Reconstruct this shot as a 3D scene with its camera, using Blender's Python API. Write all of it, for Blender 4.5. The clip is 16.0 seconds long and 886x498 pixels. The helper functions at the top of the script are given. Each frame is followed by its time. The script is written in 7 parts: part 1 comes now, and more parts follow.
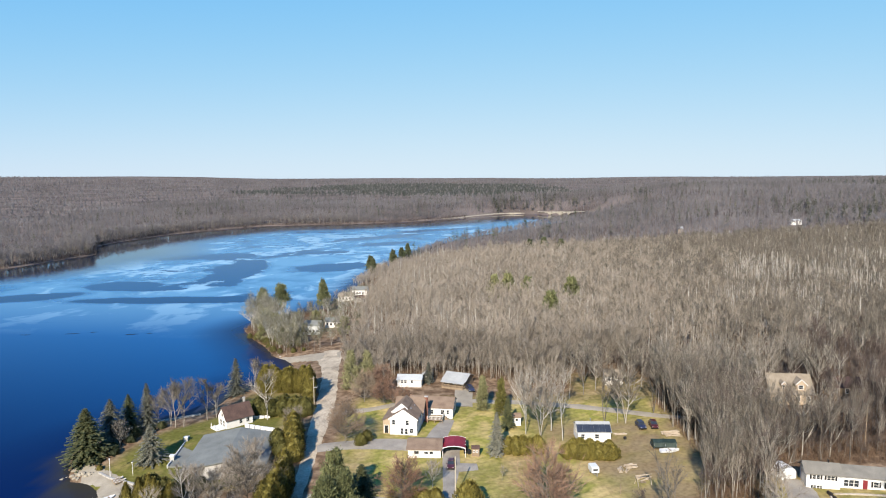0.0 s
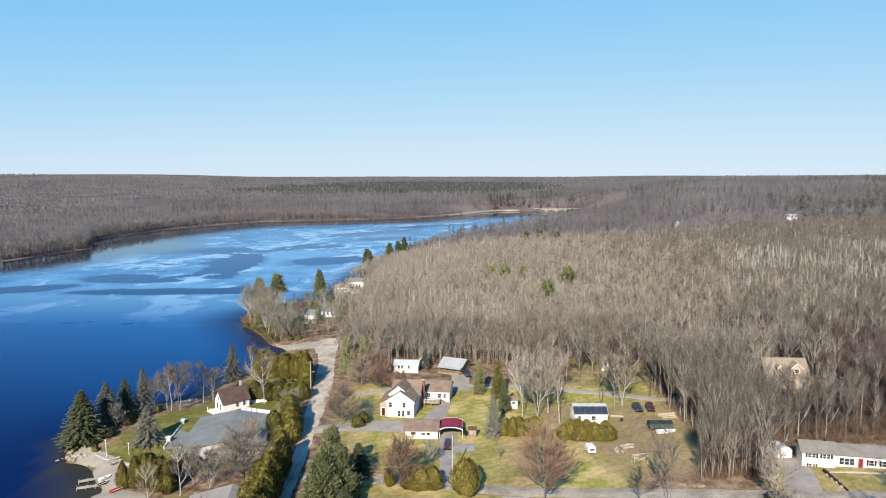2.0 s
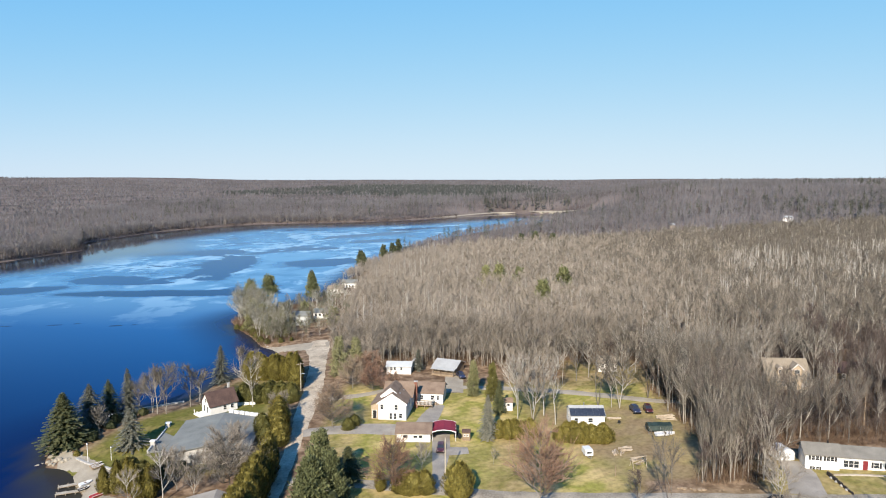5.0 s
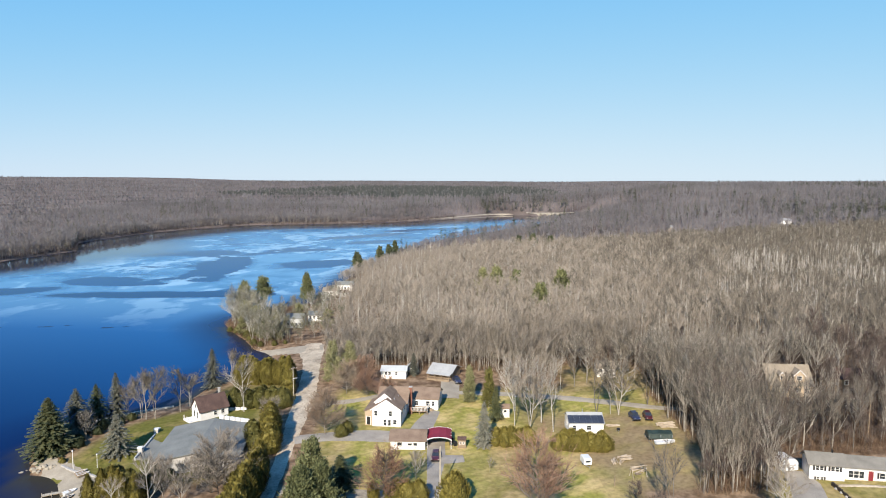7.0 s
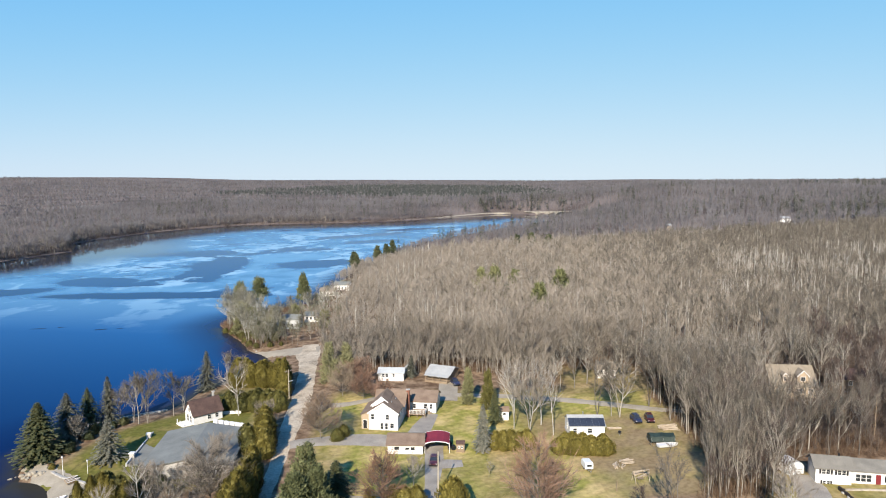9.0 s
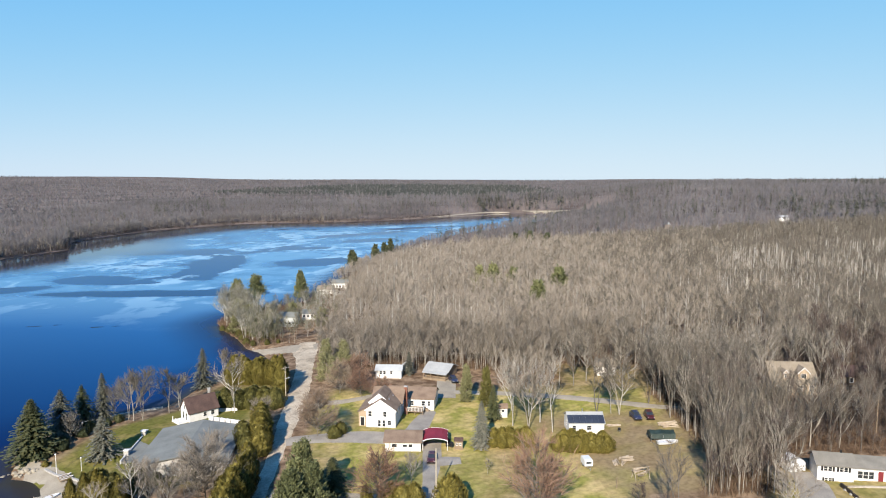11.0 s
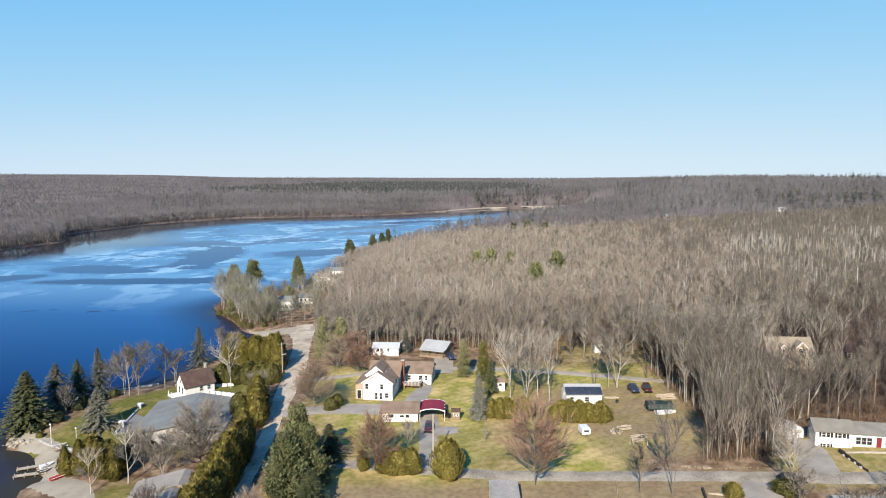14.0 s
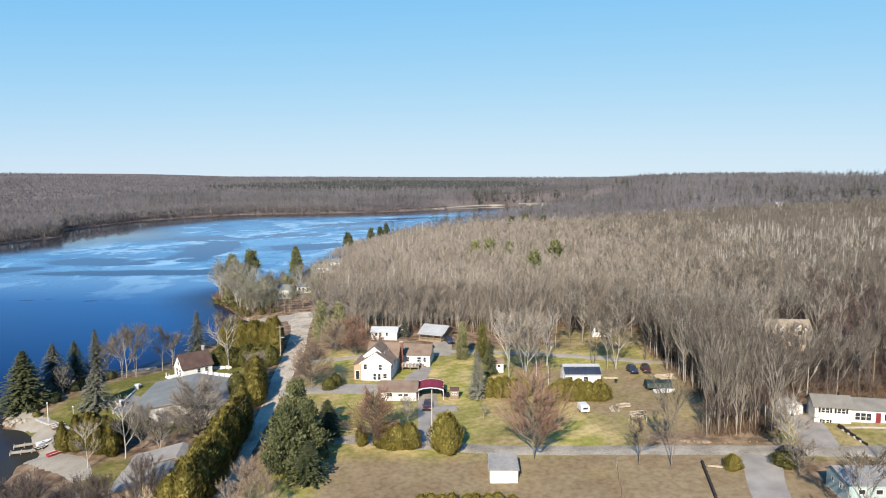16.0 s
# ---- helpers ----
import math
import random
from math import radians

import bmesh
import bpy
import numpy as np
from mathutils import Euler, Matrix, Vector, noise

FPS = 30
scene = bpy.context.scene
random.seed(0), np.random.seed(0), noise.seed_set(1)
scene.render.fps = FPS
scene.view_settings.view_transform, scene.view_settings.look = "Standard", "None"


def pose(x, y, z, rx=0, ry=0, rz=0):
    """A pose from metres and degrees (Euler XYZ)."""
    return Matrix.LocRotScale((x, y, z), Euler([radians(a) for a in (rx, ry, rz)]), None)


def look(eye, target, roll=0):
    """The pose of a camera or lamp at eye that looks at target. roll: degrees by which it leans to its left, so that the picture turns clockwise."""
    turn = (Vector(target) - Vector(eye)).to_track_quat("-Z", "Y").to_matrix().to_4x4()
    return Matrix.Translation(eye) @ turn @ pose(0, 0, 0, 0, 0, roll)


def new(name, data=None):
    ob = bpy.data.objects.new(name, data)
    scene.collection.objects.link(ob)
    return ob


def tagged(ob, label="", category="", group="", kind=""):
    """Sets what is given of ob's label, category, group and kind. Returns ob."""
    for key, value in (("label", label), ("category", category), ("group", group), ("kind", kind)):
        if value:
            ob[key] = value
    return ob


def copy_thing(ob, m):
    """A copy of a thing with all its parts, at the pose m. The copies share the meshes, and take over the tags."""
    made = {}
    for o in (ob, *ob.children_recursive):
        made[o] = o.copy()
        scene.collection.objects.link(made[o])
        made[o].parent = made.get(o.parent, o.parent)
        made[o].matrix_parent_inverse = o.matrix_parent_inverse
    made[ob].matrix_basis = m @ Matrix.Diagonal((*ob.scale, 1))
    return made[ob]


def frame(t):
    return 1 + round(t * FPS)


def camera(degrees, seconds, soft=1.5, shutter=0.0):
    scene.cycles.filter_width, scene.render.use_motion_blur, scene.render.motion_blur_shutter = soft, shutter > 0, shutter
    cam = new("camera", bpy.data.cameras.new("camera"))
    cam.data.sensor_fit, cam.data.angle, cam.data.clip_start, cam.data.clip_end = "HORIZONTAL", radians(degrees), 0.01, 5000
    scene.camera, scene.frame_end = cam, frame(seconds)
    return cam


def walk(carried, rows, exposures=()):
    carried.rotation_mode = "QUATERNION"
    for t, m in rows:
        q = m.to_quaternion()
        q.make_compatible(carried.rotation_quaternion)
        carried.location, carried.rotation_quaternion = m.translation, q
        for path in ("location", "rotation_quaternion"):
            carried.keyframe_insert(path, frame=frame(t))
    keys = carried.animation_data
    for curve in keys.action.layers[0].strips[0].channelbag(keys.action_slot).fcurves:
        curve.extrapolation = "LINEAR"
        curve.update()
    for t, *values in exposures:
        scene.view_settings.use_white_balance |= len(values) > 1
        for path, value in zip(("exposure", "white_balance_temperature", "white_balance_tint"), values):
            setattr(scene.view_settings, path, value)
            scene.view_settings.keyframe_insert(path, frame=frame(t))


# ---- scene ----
# ------------------------------------------------------------ camera
# seconds, x, y, z, yaw, pitch, roll
ROWS = [
    (0.0, 0.00, -0.00, 70.80, -0.00, -6.32, -0.32),
    (0.5, -0.02, -0.07, 69.67, -0.09, -6.34, -0.25),
    (1.0, -0.10, -0.28, 68.77, -0.17, -6.39, -0.22),
    (1.5, -0.13, -0.36, 67.61, -0.24, -6.39, -0.21),
    (2.0, -0.26, -0.48, 66.60, -0.32, -6.39, -0.19),
    (2.5, -0.14, -0.50, 65.59, -0.38, -6.42, -0.19),
    (3.0, -0.24, -0.52, 64.93, -0.46, -6.56, -0.17),
    (3.5, -0.10, 0.11, 64.83, -0.55, -6.54, -0.22),
    (4.0, 0.01, 1.01, 64.79, -0.62, -6.38, -0.23),
    (6.5, 0.74, 7.03, 64.75, -0.91, -5.98, -0.01),
    (7.0, 0.69, 7.28, 64.77, -0.96, -6.00, 0.07),
    (7.5, 0.66, 7.56, 64.68, -1.01, -6.28, 0.03),
    (8.0, 0.72, 8.26, 64.59, -1.07, -6.23, -0.06),
    (8.5, 0.87, 9.29, 64.61, -1.09, -6.14, -0.12),
    (9.0, 0.87, 10.37, 64.69, -1.13, -6.08, -0.12),
    (11.5, 0.94, 11.82, 62.69, -1.30, -6.11, -0.06),
    (12.0, 0.98, 11.85, 61.64, -1.32, -6.13, -0.06),
    (12.5, 0.96, 11.81, 60.54, -1.38, -6.14, -0.06),
    (13.0, 1.05, 11.80, 59.50, -1.40, -6.17, -0.06),
    (13.5, 0.97, 11.70, 58.31, -1.46, -6.15, -0.05),
    (14.0, 1.07, 11.74, 57.14, -1.46, -6.17, -0.05),
    (14.5, 0.98, 11.76, 55.99, -1.51, -6.18, -0.02),
    (15.0, 1.02, 11.67, 54.87, -1.53, -6.19, -0.03),
    (15.5, 0.98, 11.61, 53.73, -1.57, -6.21, -0.02),
    (16.0, 0.96, 11.64, 52.50, -1.62, -6.17, -0.04),
]
cam = camera(66.4, 16.0, soft=1.1)
walk(cam, [(t, pose(x, y, z, 0, 0, yaw) @ pose(0, 0, 0, 90 + pitch, 0, 0) @ pose(0, 0, 0, 0, 0, roll))
           for t, x, y, z, yaw, pitch, roll in ROWS], exposures=[(0.0, 1.0), (16.0, 1.0)])

# ------------------------------------------------------------ sky and sun
SUN_ELEVATION, SHADOW_HEADING = 31.0, 14.5      # degrees; the shadows point this far to the right of +y
world = bpy.data.worlds.new("sky")
scene.world = world
world.use_nodes = True
sky = world.node_tree.nodes.new("ShaderNodeTexSky")
sky.sky_type = "NISHITA"
sky.sun_disc = False
sky.sun_elevation = radians(SUN_ELEVATION)
sky.sun_rotation = radians(180 + SHADOW_HEADING)
sky.altitude, sky.air_density, sky.dust_density, sky.ozone_density = 100, 0.65, 0.0, 1.2
backing = world.node_tree.nodes["Background"]
backing.inputs["Strength"].default_value = 0.0614

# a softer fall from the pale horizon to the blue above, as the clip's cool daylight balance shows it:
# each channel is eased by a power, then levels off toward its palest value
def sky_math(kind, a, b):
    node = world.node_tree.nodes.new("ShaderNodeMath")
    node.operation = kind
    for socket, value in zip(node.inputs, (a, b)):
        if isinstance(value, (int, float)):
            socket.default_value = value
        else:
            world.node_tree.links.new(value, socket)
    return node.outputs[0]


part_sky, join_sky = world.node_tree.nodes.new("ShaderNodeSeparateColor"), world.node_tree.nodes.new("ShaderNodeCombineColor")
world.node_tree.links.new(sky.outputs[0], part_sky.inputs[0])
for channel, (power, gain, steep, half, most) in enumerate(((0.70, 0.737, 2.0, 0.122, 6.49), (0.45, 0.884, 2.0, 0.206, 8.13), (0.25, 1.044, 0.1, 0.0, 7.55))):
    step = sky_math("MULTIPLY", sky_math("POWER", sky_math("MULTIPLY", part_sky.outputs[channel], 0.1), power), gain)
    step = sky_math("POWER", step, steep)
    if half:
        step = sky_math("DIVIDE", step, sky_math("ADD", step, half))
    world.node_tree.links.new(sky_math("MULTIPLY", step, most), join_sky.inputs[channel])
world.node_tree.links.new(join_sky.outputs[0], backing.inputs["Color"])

sun = new("sun", bpy.data.lights.new("sun", "SUN"))
sun.data.energy, sun.data.angle, sun.data.color = 5.0, radians(0.5), (1.0, 0.91, 0.79)
ce, se = math.cos(radians(SUN_ELEVATION)), math.sin(radians(SUN_ELEVATION))
ch, sh = math.cos(radians(SHADOW_HEADING)), math.sin(radians(SHADOW_HEADING))
sun.matrix_world = look((0, 0, 200), (sh * ce * 100, ch * ce * 100, 200 - se * 100))


# ------------------------------------------------------------ materials
def material(name, colours, scale=1.0, fine=12.0, rough=0.8, bump=0.0, metal=0.0, stretch=(1, 1, 1), spec=0.3, by_piece=0.0, thin=0.0):
    """A surface of two to four colours, mixed by coarse and fine noise; scale in patterns per metre."""
    m = bpy.data.materials.new(name)
    m.use_nodes = True
    nt = m.node_tree
    n, link = nt.nodes, nt.links.new
    bsdf = n["Principled BSDF"]
    bsdf.inputs["Roughness"].default_value = rough
    bsdf.inputs["Metallic"].default_value = metal
    bsdf.inputs["Specular IOR Level"].default_value = spec
    coord, mapping = n.new("ShaderNodeTexCoord"), n.new("ShaderNodeMapping")
    mapping.inputs["Scale"].default_value = stretch
    link(coord.outputs["Object"], mapping.inputs["Vector"])
    big, small, ramp = n.new("ShaderNodeTexNoise"), n.new("ShaderNodeTexNoise"), n.new("ShaderNodeValToRGB")
    big.inputs["Scale"].default_value, small.inputs["Scale"].default_value = scale, scale * fine
    big.inputs["Detail"].default_value = small.inputs["Detail"].default_value = 4
    link(mapping.outputs[0], big.inputs["Vector"])
    link(mapping.outputs[0], small.inputs["Vector"])
    mix = n.new("ShaderNodeMath")
    mix.operation = "MULTIPLY_ADD"
    mix.inputs[1].default_value = 0.45
    half = n.new("ShaderNodeMath")
    half.operation = "MULTIPLY"
    half.inputs[1].default_value = 0.55
    link(big.outputs["Fac"], half.inputs[0])
    link(small.outputs["Fac"], mix.inputs[0])
    link(half.outputs[0], mix.inputs[2])
    value = mix.outputs[0]
    if by_piece:
        info, shift = n.new("ShaderNodeObjectInfo"), n.new("ShaderNodeMath")
        geo = n.new("ShaderNodeNewGeometry")
        both = n.new("ShaderNodeMath")
        both.operation = "ADD"
        link(info.outputs["Random"], both.inputs[0])
        link(geo.outputs["Random Per Island"], both.inputs[1])
        off = n.new("ShaderNodeMath")
        off.operation = "SUBTRACT"
        off.inputs[1].default_value = 1.0
        link(both.outputs[0], off.inputs[0])
        shift.operation = "MULTIPLY_ADD"
        shift.inputs[1].default_value = by_piece
        link(off.outputs[0], shift.inputs[0])
        link(value, shift.inputs[2])
        value = shift.outputs[0]
    link(value, ramp.inputs["Fac"])
    el = ramp.color_ramp.elements
    while len(el) < len(colours):
        el.new(0.5)
    for k, c in enumerate(colours):
        el[k].position = 0.34 + 0.32 * k / max(1, len(colours) - 1)
        el[k].color = (*c, 1)
    link(ramp.outputs["Color"], bsdf.inputs["Base Color"])
    if thin:
        # a tangle of fine twigs lets light through
        through_light, both_ways = n.new("ShaderNodeBsdfTranslucent"), n.new("ShaderNodeMixShader")
        both_ways.inputs[0].default_value = thin
        link(ramp.outputs["Color"], through_light.inputs["Color"])
        link(bsdf.outputs[0], both_ways.inputs[1])
        link(through_light.outputs[0], both_ways.inputs[2])
        link(both_ways.outputs[0], n["Material Output"].inputs["Surface"])
    if bump:
        b = n.new("ShaderNodeBump")
        b.inputs["Strength"].default_value = min(1.0, bump)
        b.inputs["Distance"].default_value = 0.05
        link(small.outputs["Fac"], b.inputs["Height"])
        link(b.outputs["Normal"], bsdf.inputs["Normal"])
    return m


M_BARK = material("pale_bark", [(0.1350, 0.1135, 0.0894), (0.2296, 0.2012, 0.1643), (0.3165, 0.2864, 0.2425)], 0.5, 8, 0.9, 0.3, by_piece=0.25)
M_TWIG = material("bare_twigs", [(0.1238, 0.1032, 0.0808), (0.1918, 0.1617, 0.1299), (0.2606, 0.2236, 0.1806)], 0.06, 8, 0.9, by_piece=0.2)
M_TWIG_RED = material("reddish_buds", [(0.1471, 0.0791, 0.0525), (0.2245, 0.1342, 0.0894), (0.2847, 0.1849, 0.1299)], 0.3, 8, 0.9, by_piece=0.2)
M_NEEDLE = material("dark_needles", [(0.0163, 0.0241, 0.0086), (0.0447, 0.0525, 0.0206), (0.0894, 0.0894, 0.0378)], 0.4, 8, 0.75, by_piece=0.25)
M_SPRUCE = material("blue_grey_needles", [(0.0439, 0.0464, 0.0335), (0.0998, 0.0989, 0.0731), (0.1832, 0.1729, 0.1307)], 0.4, 8, 0.75, by_piece=0.25)
M_CEDAR = material("olive_cedar_leaves", [(0.0602, 0.0490, 0.0095), (0.1213, 0.1015, 0.0198), (0.1918, 0.1557, 0.0361)], 0.5, 8, 0.75, by_piece=0.12)
# bare far woods, greyed so that distance haze sits in the colour
M_CANOPY_HAZE = material("hazy_far_woods", [(0.139, 0.127, 0.120), (0.212, 0.191, 0.183), (0.276, 0.256, 0.242)], 0.008, 14, 0.95, by_piece=0.06, thin=0.5)
M_FARPINE = material("far_pines", [(0.0335, 0.0413, 0.0198), (0.0636, 0.0714, 0.0335), (0.1006, 0.1006, 0.0490)], 0.1, 8, 0.9, by_piece=0.15)
# far evergreens, their green dulled to grey to carry the haze
M_FARBELT_HAZE = material("hazy_far_evergreens", [(0.070, 0.077, 0.063), (0.102, 0.109, 0.091), (0.137, 0.138, 0.119)], 0.02, 8, 0.95, by_piece=0.06, thin=0.5)
M_GRAVEL = material("pale_gravel_road", [(0.167, 0.135, 0.095), (0.314, 0.259, 0.188), (0.398, 0.334, 0.247), (0.494, 0.420, 0.316)], 0.22, 9, 0.95, 0.3)
M_ASPHALT = material("worn_asphalt", [(0.1625, 0.1453, 0.1221), (0.2262, 0.2030, 0.1720), (0.2907, 0.2649, 0.2262)], 0.3, 20, 0.9, 0.2)
M_ROAD = material("worn_grey_road", [(0.132, 0.112, 0.085), (0.204, 0.177, 0.136), (0.264, 0.231, 0.180), (0.330, 0.289, 0.228)], 0.3, 10, 0.95, 0.3)
M_SAND = material("beach_sand", [(0.1926, 0.1625, 0.1204), (0.2546, 0.2202, 0.1668), (0.3096, 0.2743, 0.2167)], 0.3, 15, 0.95, 0.2)
M_WHITE = material("white_siding", [(0.5108, 0.4919, 0.4584), (0.5882, 0.5676, 0.5401), (0.6192, 0.6054, 0.5771)], 0.4, 10, 0.6, 0.1)
M_TAN = material("tan_siding", [(0.2692, 0.2047, 0.1359), (0.3234, 0.2485, 0.1694), (0.3638, 0.2855, 0.2021)], 0.4, 10, 0.7, 0.1)
M_BROWN_ROOF = material("brown_shingles", [(0.1230, 0.0808, 0.0568), (0.1660, 0.1178, 0.0826), (0.2098, 0.1488, 0.1066)], 0.5, 14, 0.9, 0.4)
M_GREY_ROOF = material("grey_shingles", [(0.1127, 0.1161, 0.1049), (0.1496, 0.1531, 0.1385), (0.1866, 0.1909, 0.1720)], 0.3, 14, 0.85, 0.4)
M_DARK_ROOF = material("dark_maroon_shingles", [(0.0404, 0.0249, 0.0215), (0.0671, 0.0404, 0.0327), (0.1006, 0.0619, 0.0490)], 0.5, 14, 0.9, 0.4)
M_METAL_ROOF = material("pale_metal_roof", [(0.2546, 0.2546, 0.2468), (0.3070, 0.3070, 0.2915), (0.3595, 0.3552, 0.3440)], 0.3, 10, 0.45, 0.05)
M_SLATE = material("dark_blue_panel", [(0.0189, 0.0224, 0.0335), (0.0301, 0.0361, 0.0490), (0.0447, 0.0525, 0.0671)], 0.4, 8, 0.35)
M_RED = material("red_steel", [(0.1273, 0.0086, 0.0146), (0.1797, 0.0146, 0.0224), (0.2245, 0.0224, 0.0301)], 0.5, 8, 0.5)
M_GLASS = material("dark_window_glass", [(0.0172, 0.0189, 0.0224), (0.0301, 0.0344, 0.0387)], 0.5, 4, 0.12, spec=0.6)
M_TRIM = material("white_trim", [(0.5573, 0.5375, 0.5100), (0.6192, 0.5977, 0.5693)], 0.6, 6, 0.55)
M_WOOD = material("weathered_wood", [(0.1350, 0.0929, 0.0602), (0.2021, 0.1488, 0.0980), (0.2563, 0.1987, 0.1359)], 0.6, 12, 0.9, 0.2)
M_BRICK = material("dull_red_brick", [(0.1144, 0.0464, 0.0301), (0.1617, 0.0679, 0.0464), (0.2021, 0.0929, 0.0662)], 1.5, 10, 0.9, 0.3)
M_STONE = material("pale_stone", [(0.2408, 0.2279, 0.2064), (0.3268, 0.3096, 0.2838), (0.3956, 0.3784, 0.3483)], 0.8, 10, 0.9, 0.4)
M_PINE = material("soft_green_needles", [(0.0843, 0.0843, 0.0361), (0.1402, 0.1385, 0.0628), (0.2038, 0.1935, 0.0955)], 0.4, 8, 0.75, by_piece=0.25)
M_CEDAR_DARK = material("dark_olive_leaves", [(0.0447, 0.0447, 0.0112), (0.0860, 0.0808, 0.0198), (0.1350, 0.1195, 0.0335)], 0.5, 8, 0.75, by_piece=0.12)
M_TWIG_TAN = material("tan_twigs", [(0.1410, 0.0963, 0.0654), (0.2227, 0.1608, 0.1118), (0.2812, 0.2184, 0.1539)], 0.3, 8, 0.9, by_piece=0.2)
M_PALE_BARK = material("white_bark", [(0.2580, 0.2356, 0.1995), (0.3552, 0.3294, 0.2890), (0.4438, 0.4188, 0.3810)], 0.6, 8, 0.9, 0.3)
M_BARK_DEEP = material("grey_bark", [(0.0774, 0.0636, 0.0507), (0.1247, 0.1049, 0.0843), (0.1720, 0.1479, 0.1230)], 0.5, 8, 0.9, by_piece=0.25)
M_BRUSH = material("brown_brush", [(0.0877, 0.0533, 0.0327), (0.1410, 0.0929, 0.0593), (0.2021, 0.1402, 0.0894)], 0.3, 8, 0.95, by_piece=0.25)
M_LONG_ROOF = material("mid_grey_shingles", [(0.1144, 0.1058, 0.0894), (0.1479, 0.1367, 0.1161), (0.1815, 0.1677, 0.1419)], 0.5, 14, 0.9, 0.4)
M_TWIG_GREY = material("dark_grey_twigs", [(0.0611, 0.0525, 0.0413), (0.0963, 0.0826, 0.0654), (0.1402, 0.1204, 0.0963)], 0.1, 8, 0.9, by_piece=0.2)
# dull red-brown twigs, also the darkened tone for shaded eastern woods
M_TWIG_DUSK = material("dull_red_brown_and_shaded_twigs", [(0.0490, 0.0353, 0.0292), (0.0791, 0.0585, 0.0499), (0.1152, 0.0886, 0.0731)], 0.2, 8, 0.9, by_piece=0.2)
M_BLUE_ROOF = material("weathered_blue_grey_metal", [(0.1462, 0.1419, 0.1333), (0.2021, 0.1935, 0.1806), (0.2580, 0.2494, 0.2322)], 0.3, 10, 0.75, 0.05)
M_PALE_SHINGLE = material("pale_grey_shingles", [(0.1815, 0.1617, 0.1359), (0.2288, 0.2047, 0.1720), (0.2761, 0.2485, 0.2073)], 0.4, 14, 0.9, 0.4)

M_TWIG_OLIVE = material("olive_grey_twigs", [(0.1075, 0.1015, 0.0671), (0.1677, 0.1600, 0.1101), (0.2322, 0.2193, 0.1591)], 0.12, 8, 0.9, by_piece=0.2)
M_LANE_PINE = material("green_pine_needles", [(0.0542, 0.0619, 0.0249), (0.1041, 0.1118, 0.0456), (0.1729, 0.1703, 0.0757)], 0.4, 8, 0.75, by_piece=0.25)


# ------------------------------------------------------------ ground and lake
# the shoreline, clockwise from the cove by the near beach
NEAR_SHORE = [(-100, 0), (-88, 70), (-74, 105), (-70, 122), (-73, 133), (-70.5, 136), (-75, 141), (-78, 146), (-82, 149.8), (-87, 151),
              (-90.5, 157), (-95, 166), (-93.5, 174), (-88.5, 183), (-81.5, 189), (-72, 194.5), (-69, 205), (-68, 215), (-63, 224),
              (-57.5, 234), (-55.5, 246), (-60, 254), (-66, 259), (-74, 275), (-80, 284), (-86, 294), (-91, 305), (-88, 318), (-78, 329)]
EAST_SHORE = [(-67, 345), (-62, 357), (-60, 380), (-57, 404), (-50, 469), (-38, 519), (-23, 595), (2, 689), (40, 758), (112, 872), (160, 905),
              (215, 960), (235, 1040)]
FAR_SHORE = [(203, 1122), (165, 1190), (110, 1179), (63, 1135), (-3, 1056), (-70, 999), (-149, 971), (-248, 946), (-303, 873), (-331, 817),
             (-351, 717), (-349, 677), (-315, 608), (-327, 569), (-332, 537), (-340, 514), (-420, 430), (-520, 300), (-640, -200), (-160, -400)]
SHORE = np.array(NEAR_SHORE + EAST_SHORE + FAR_SHORE, float)


def shore_distance(x, y):
    """Metres from the shoreline: positive on land, negative on the lake."""
    x, y = np.asarray(x, float), np.asarray(y, float)
    best, inside = np.full(x.shape, 1e9), np.zeros(x.shape, bool)
    for (ax, ay), (bx, by) in zip(SHORE, np.roll(SHORE, -1, 0)):
        ux, uy = bx - ax, by - ay
        k = np.clip(((x - ax) * ux + (y - ay) * uy) / (ux * ux + uy * uy), 0, 1)
        best = np.minimum(best, np.hypot(x - ax - k * ux, y - ay - k * uy))
        inside ^= ((ay > y) != (by > y)) & (x < ax + (y - ay) * ux / (uy if uy else 1e-9))
    return np.where(inside, -best, best)


def waves(x, y, size, seed):
    """Smooth bumps of about that size, from -1 to 1."""
    r = np.random.RandomState(seed)
    out = 0
    for _ in range(7):
        a, p, f = r.uniform(0, 6.283), r.uniform(0, 6.283), r.uniform(0.6, 1.6) * 6.283 / size
        out = out + np.sin((x * math.cos(a) + y * math.sin(a)) * f + p)
    return out / 4.0


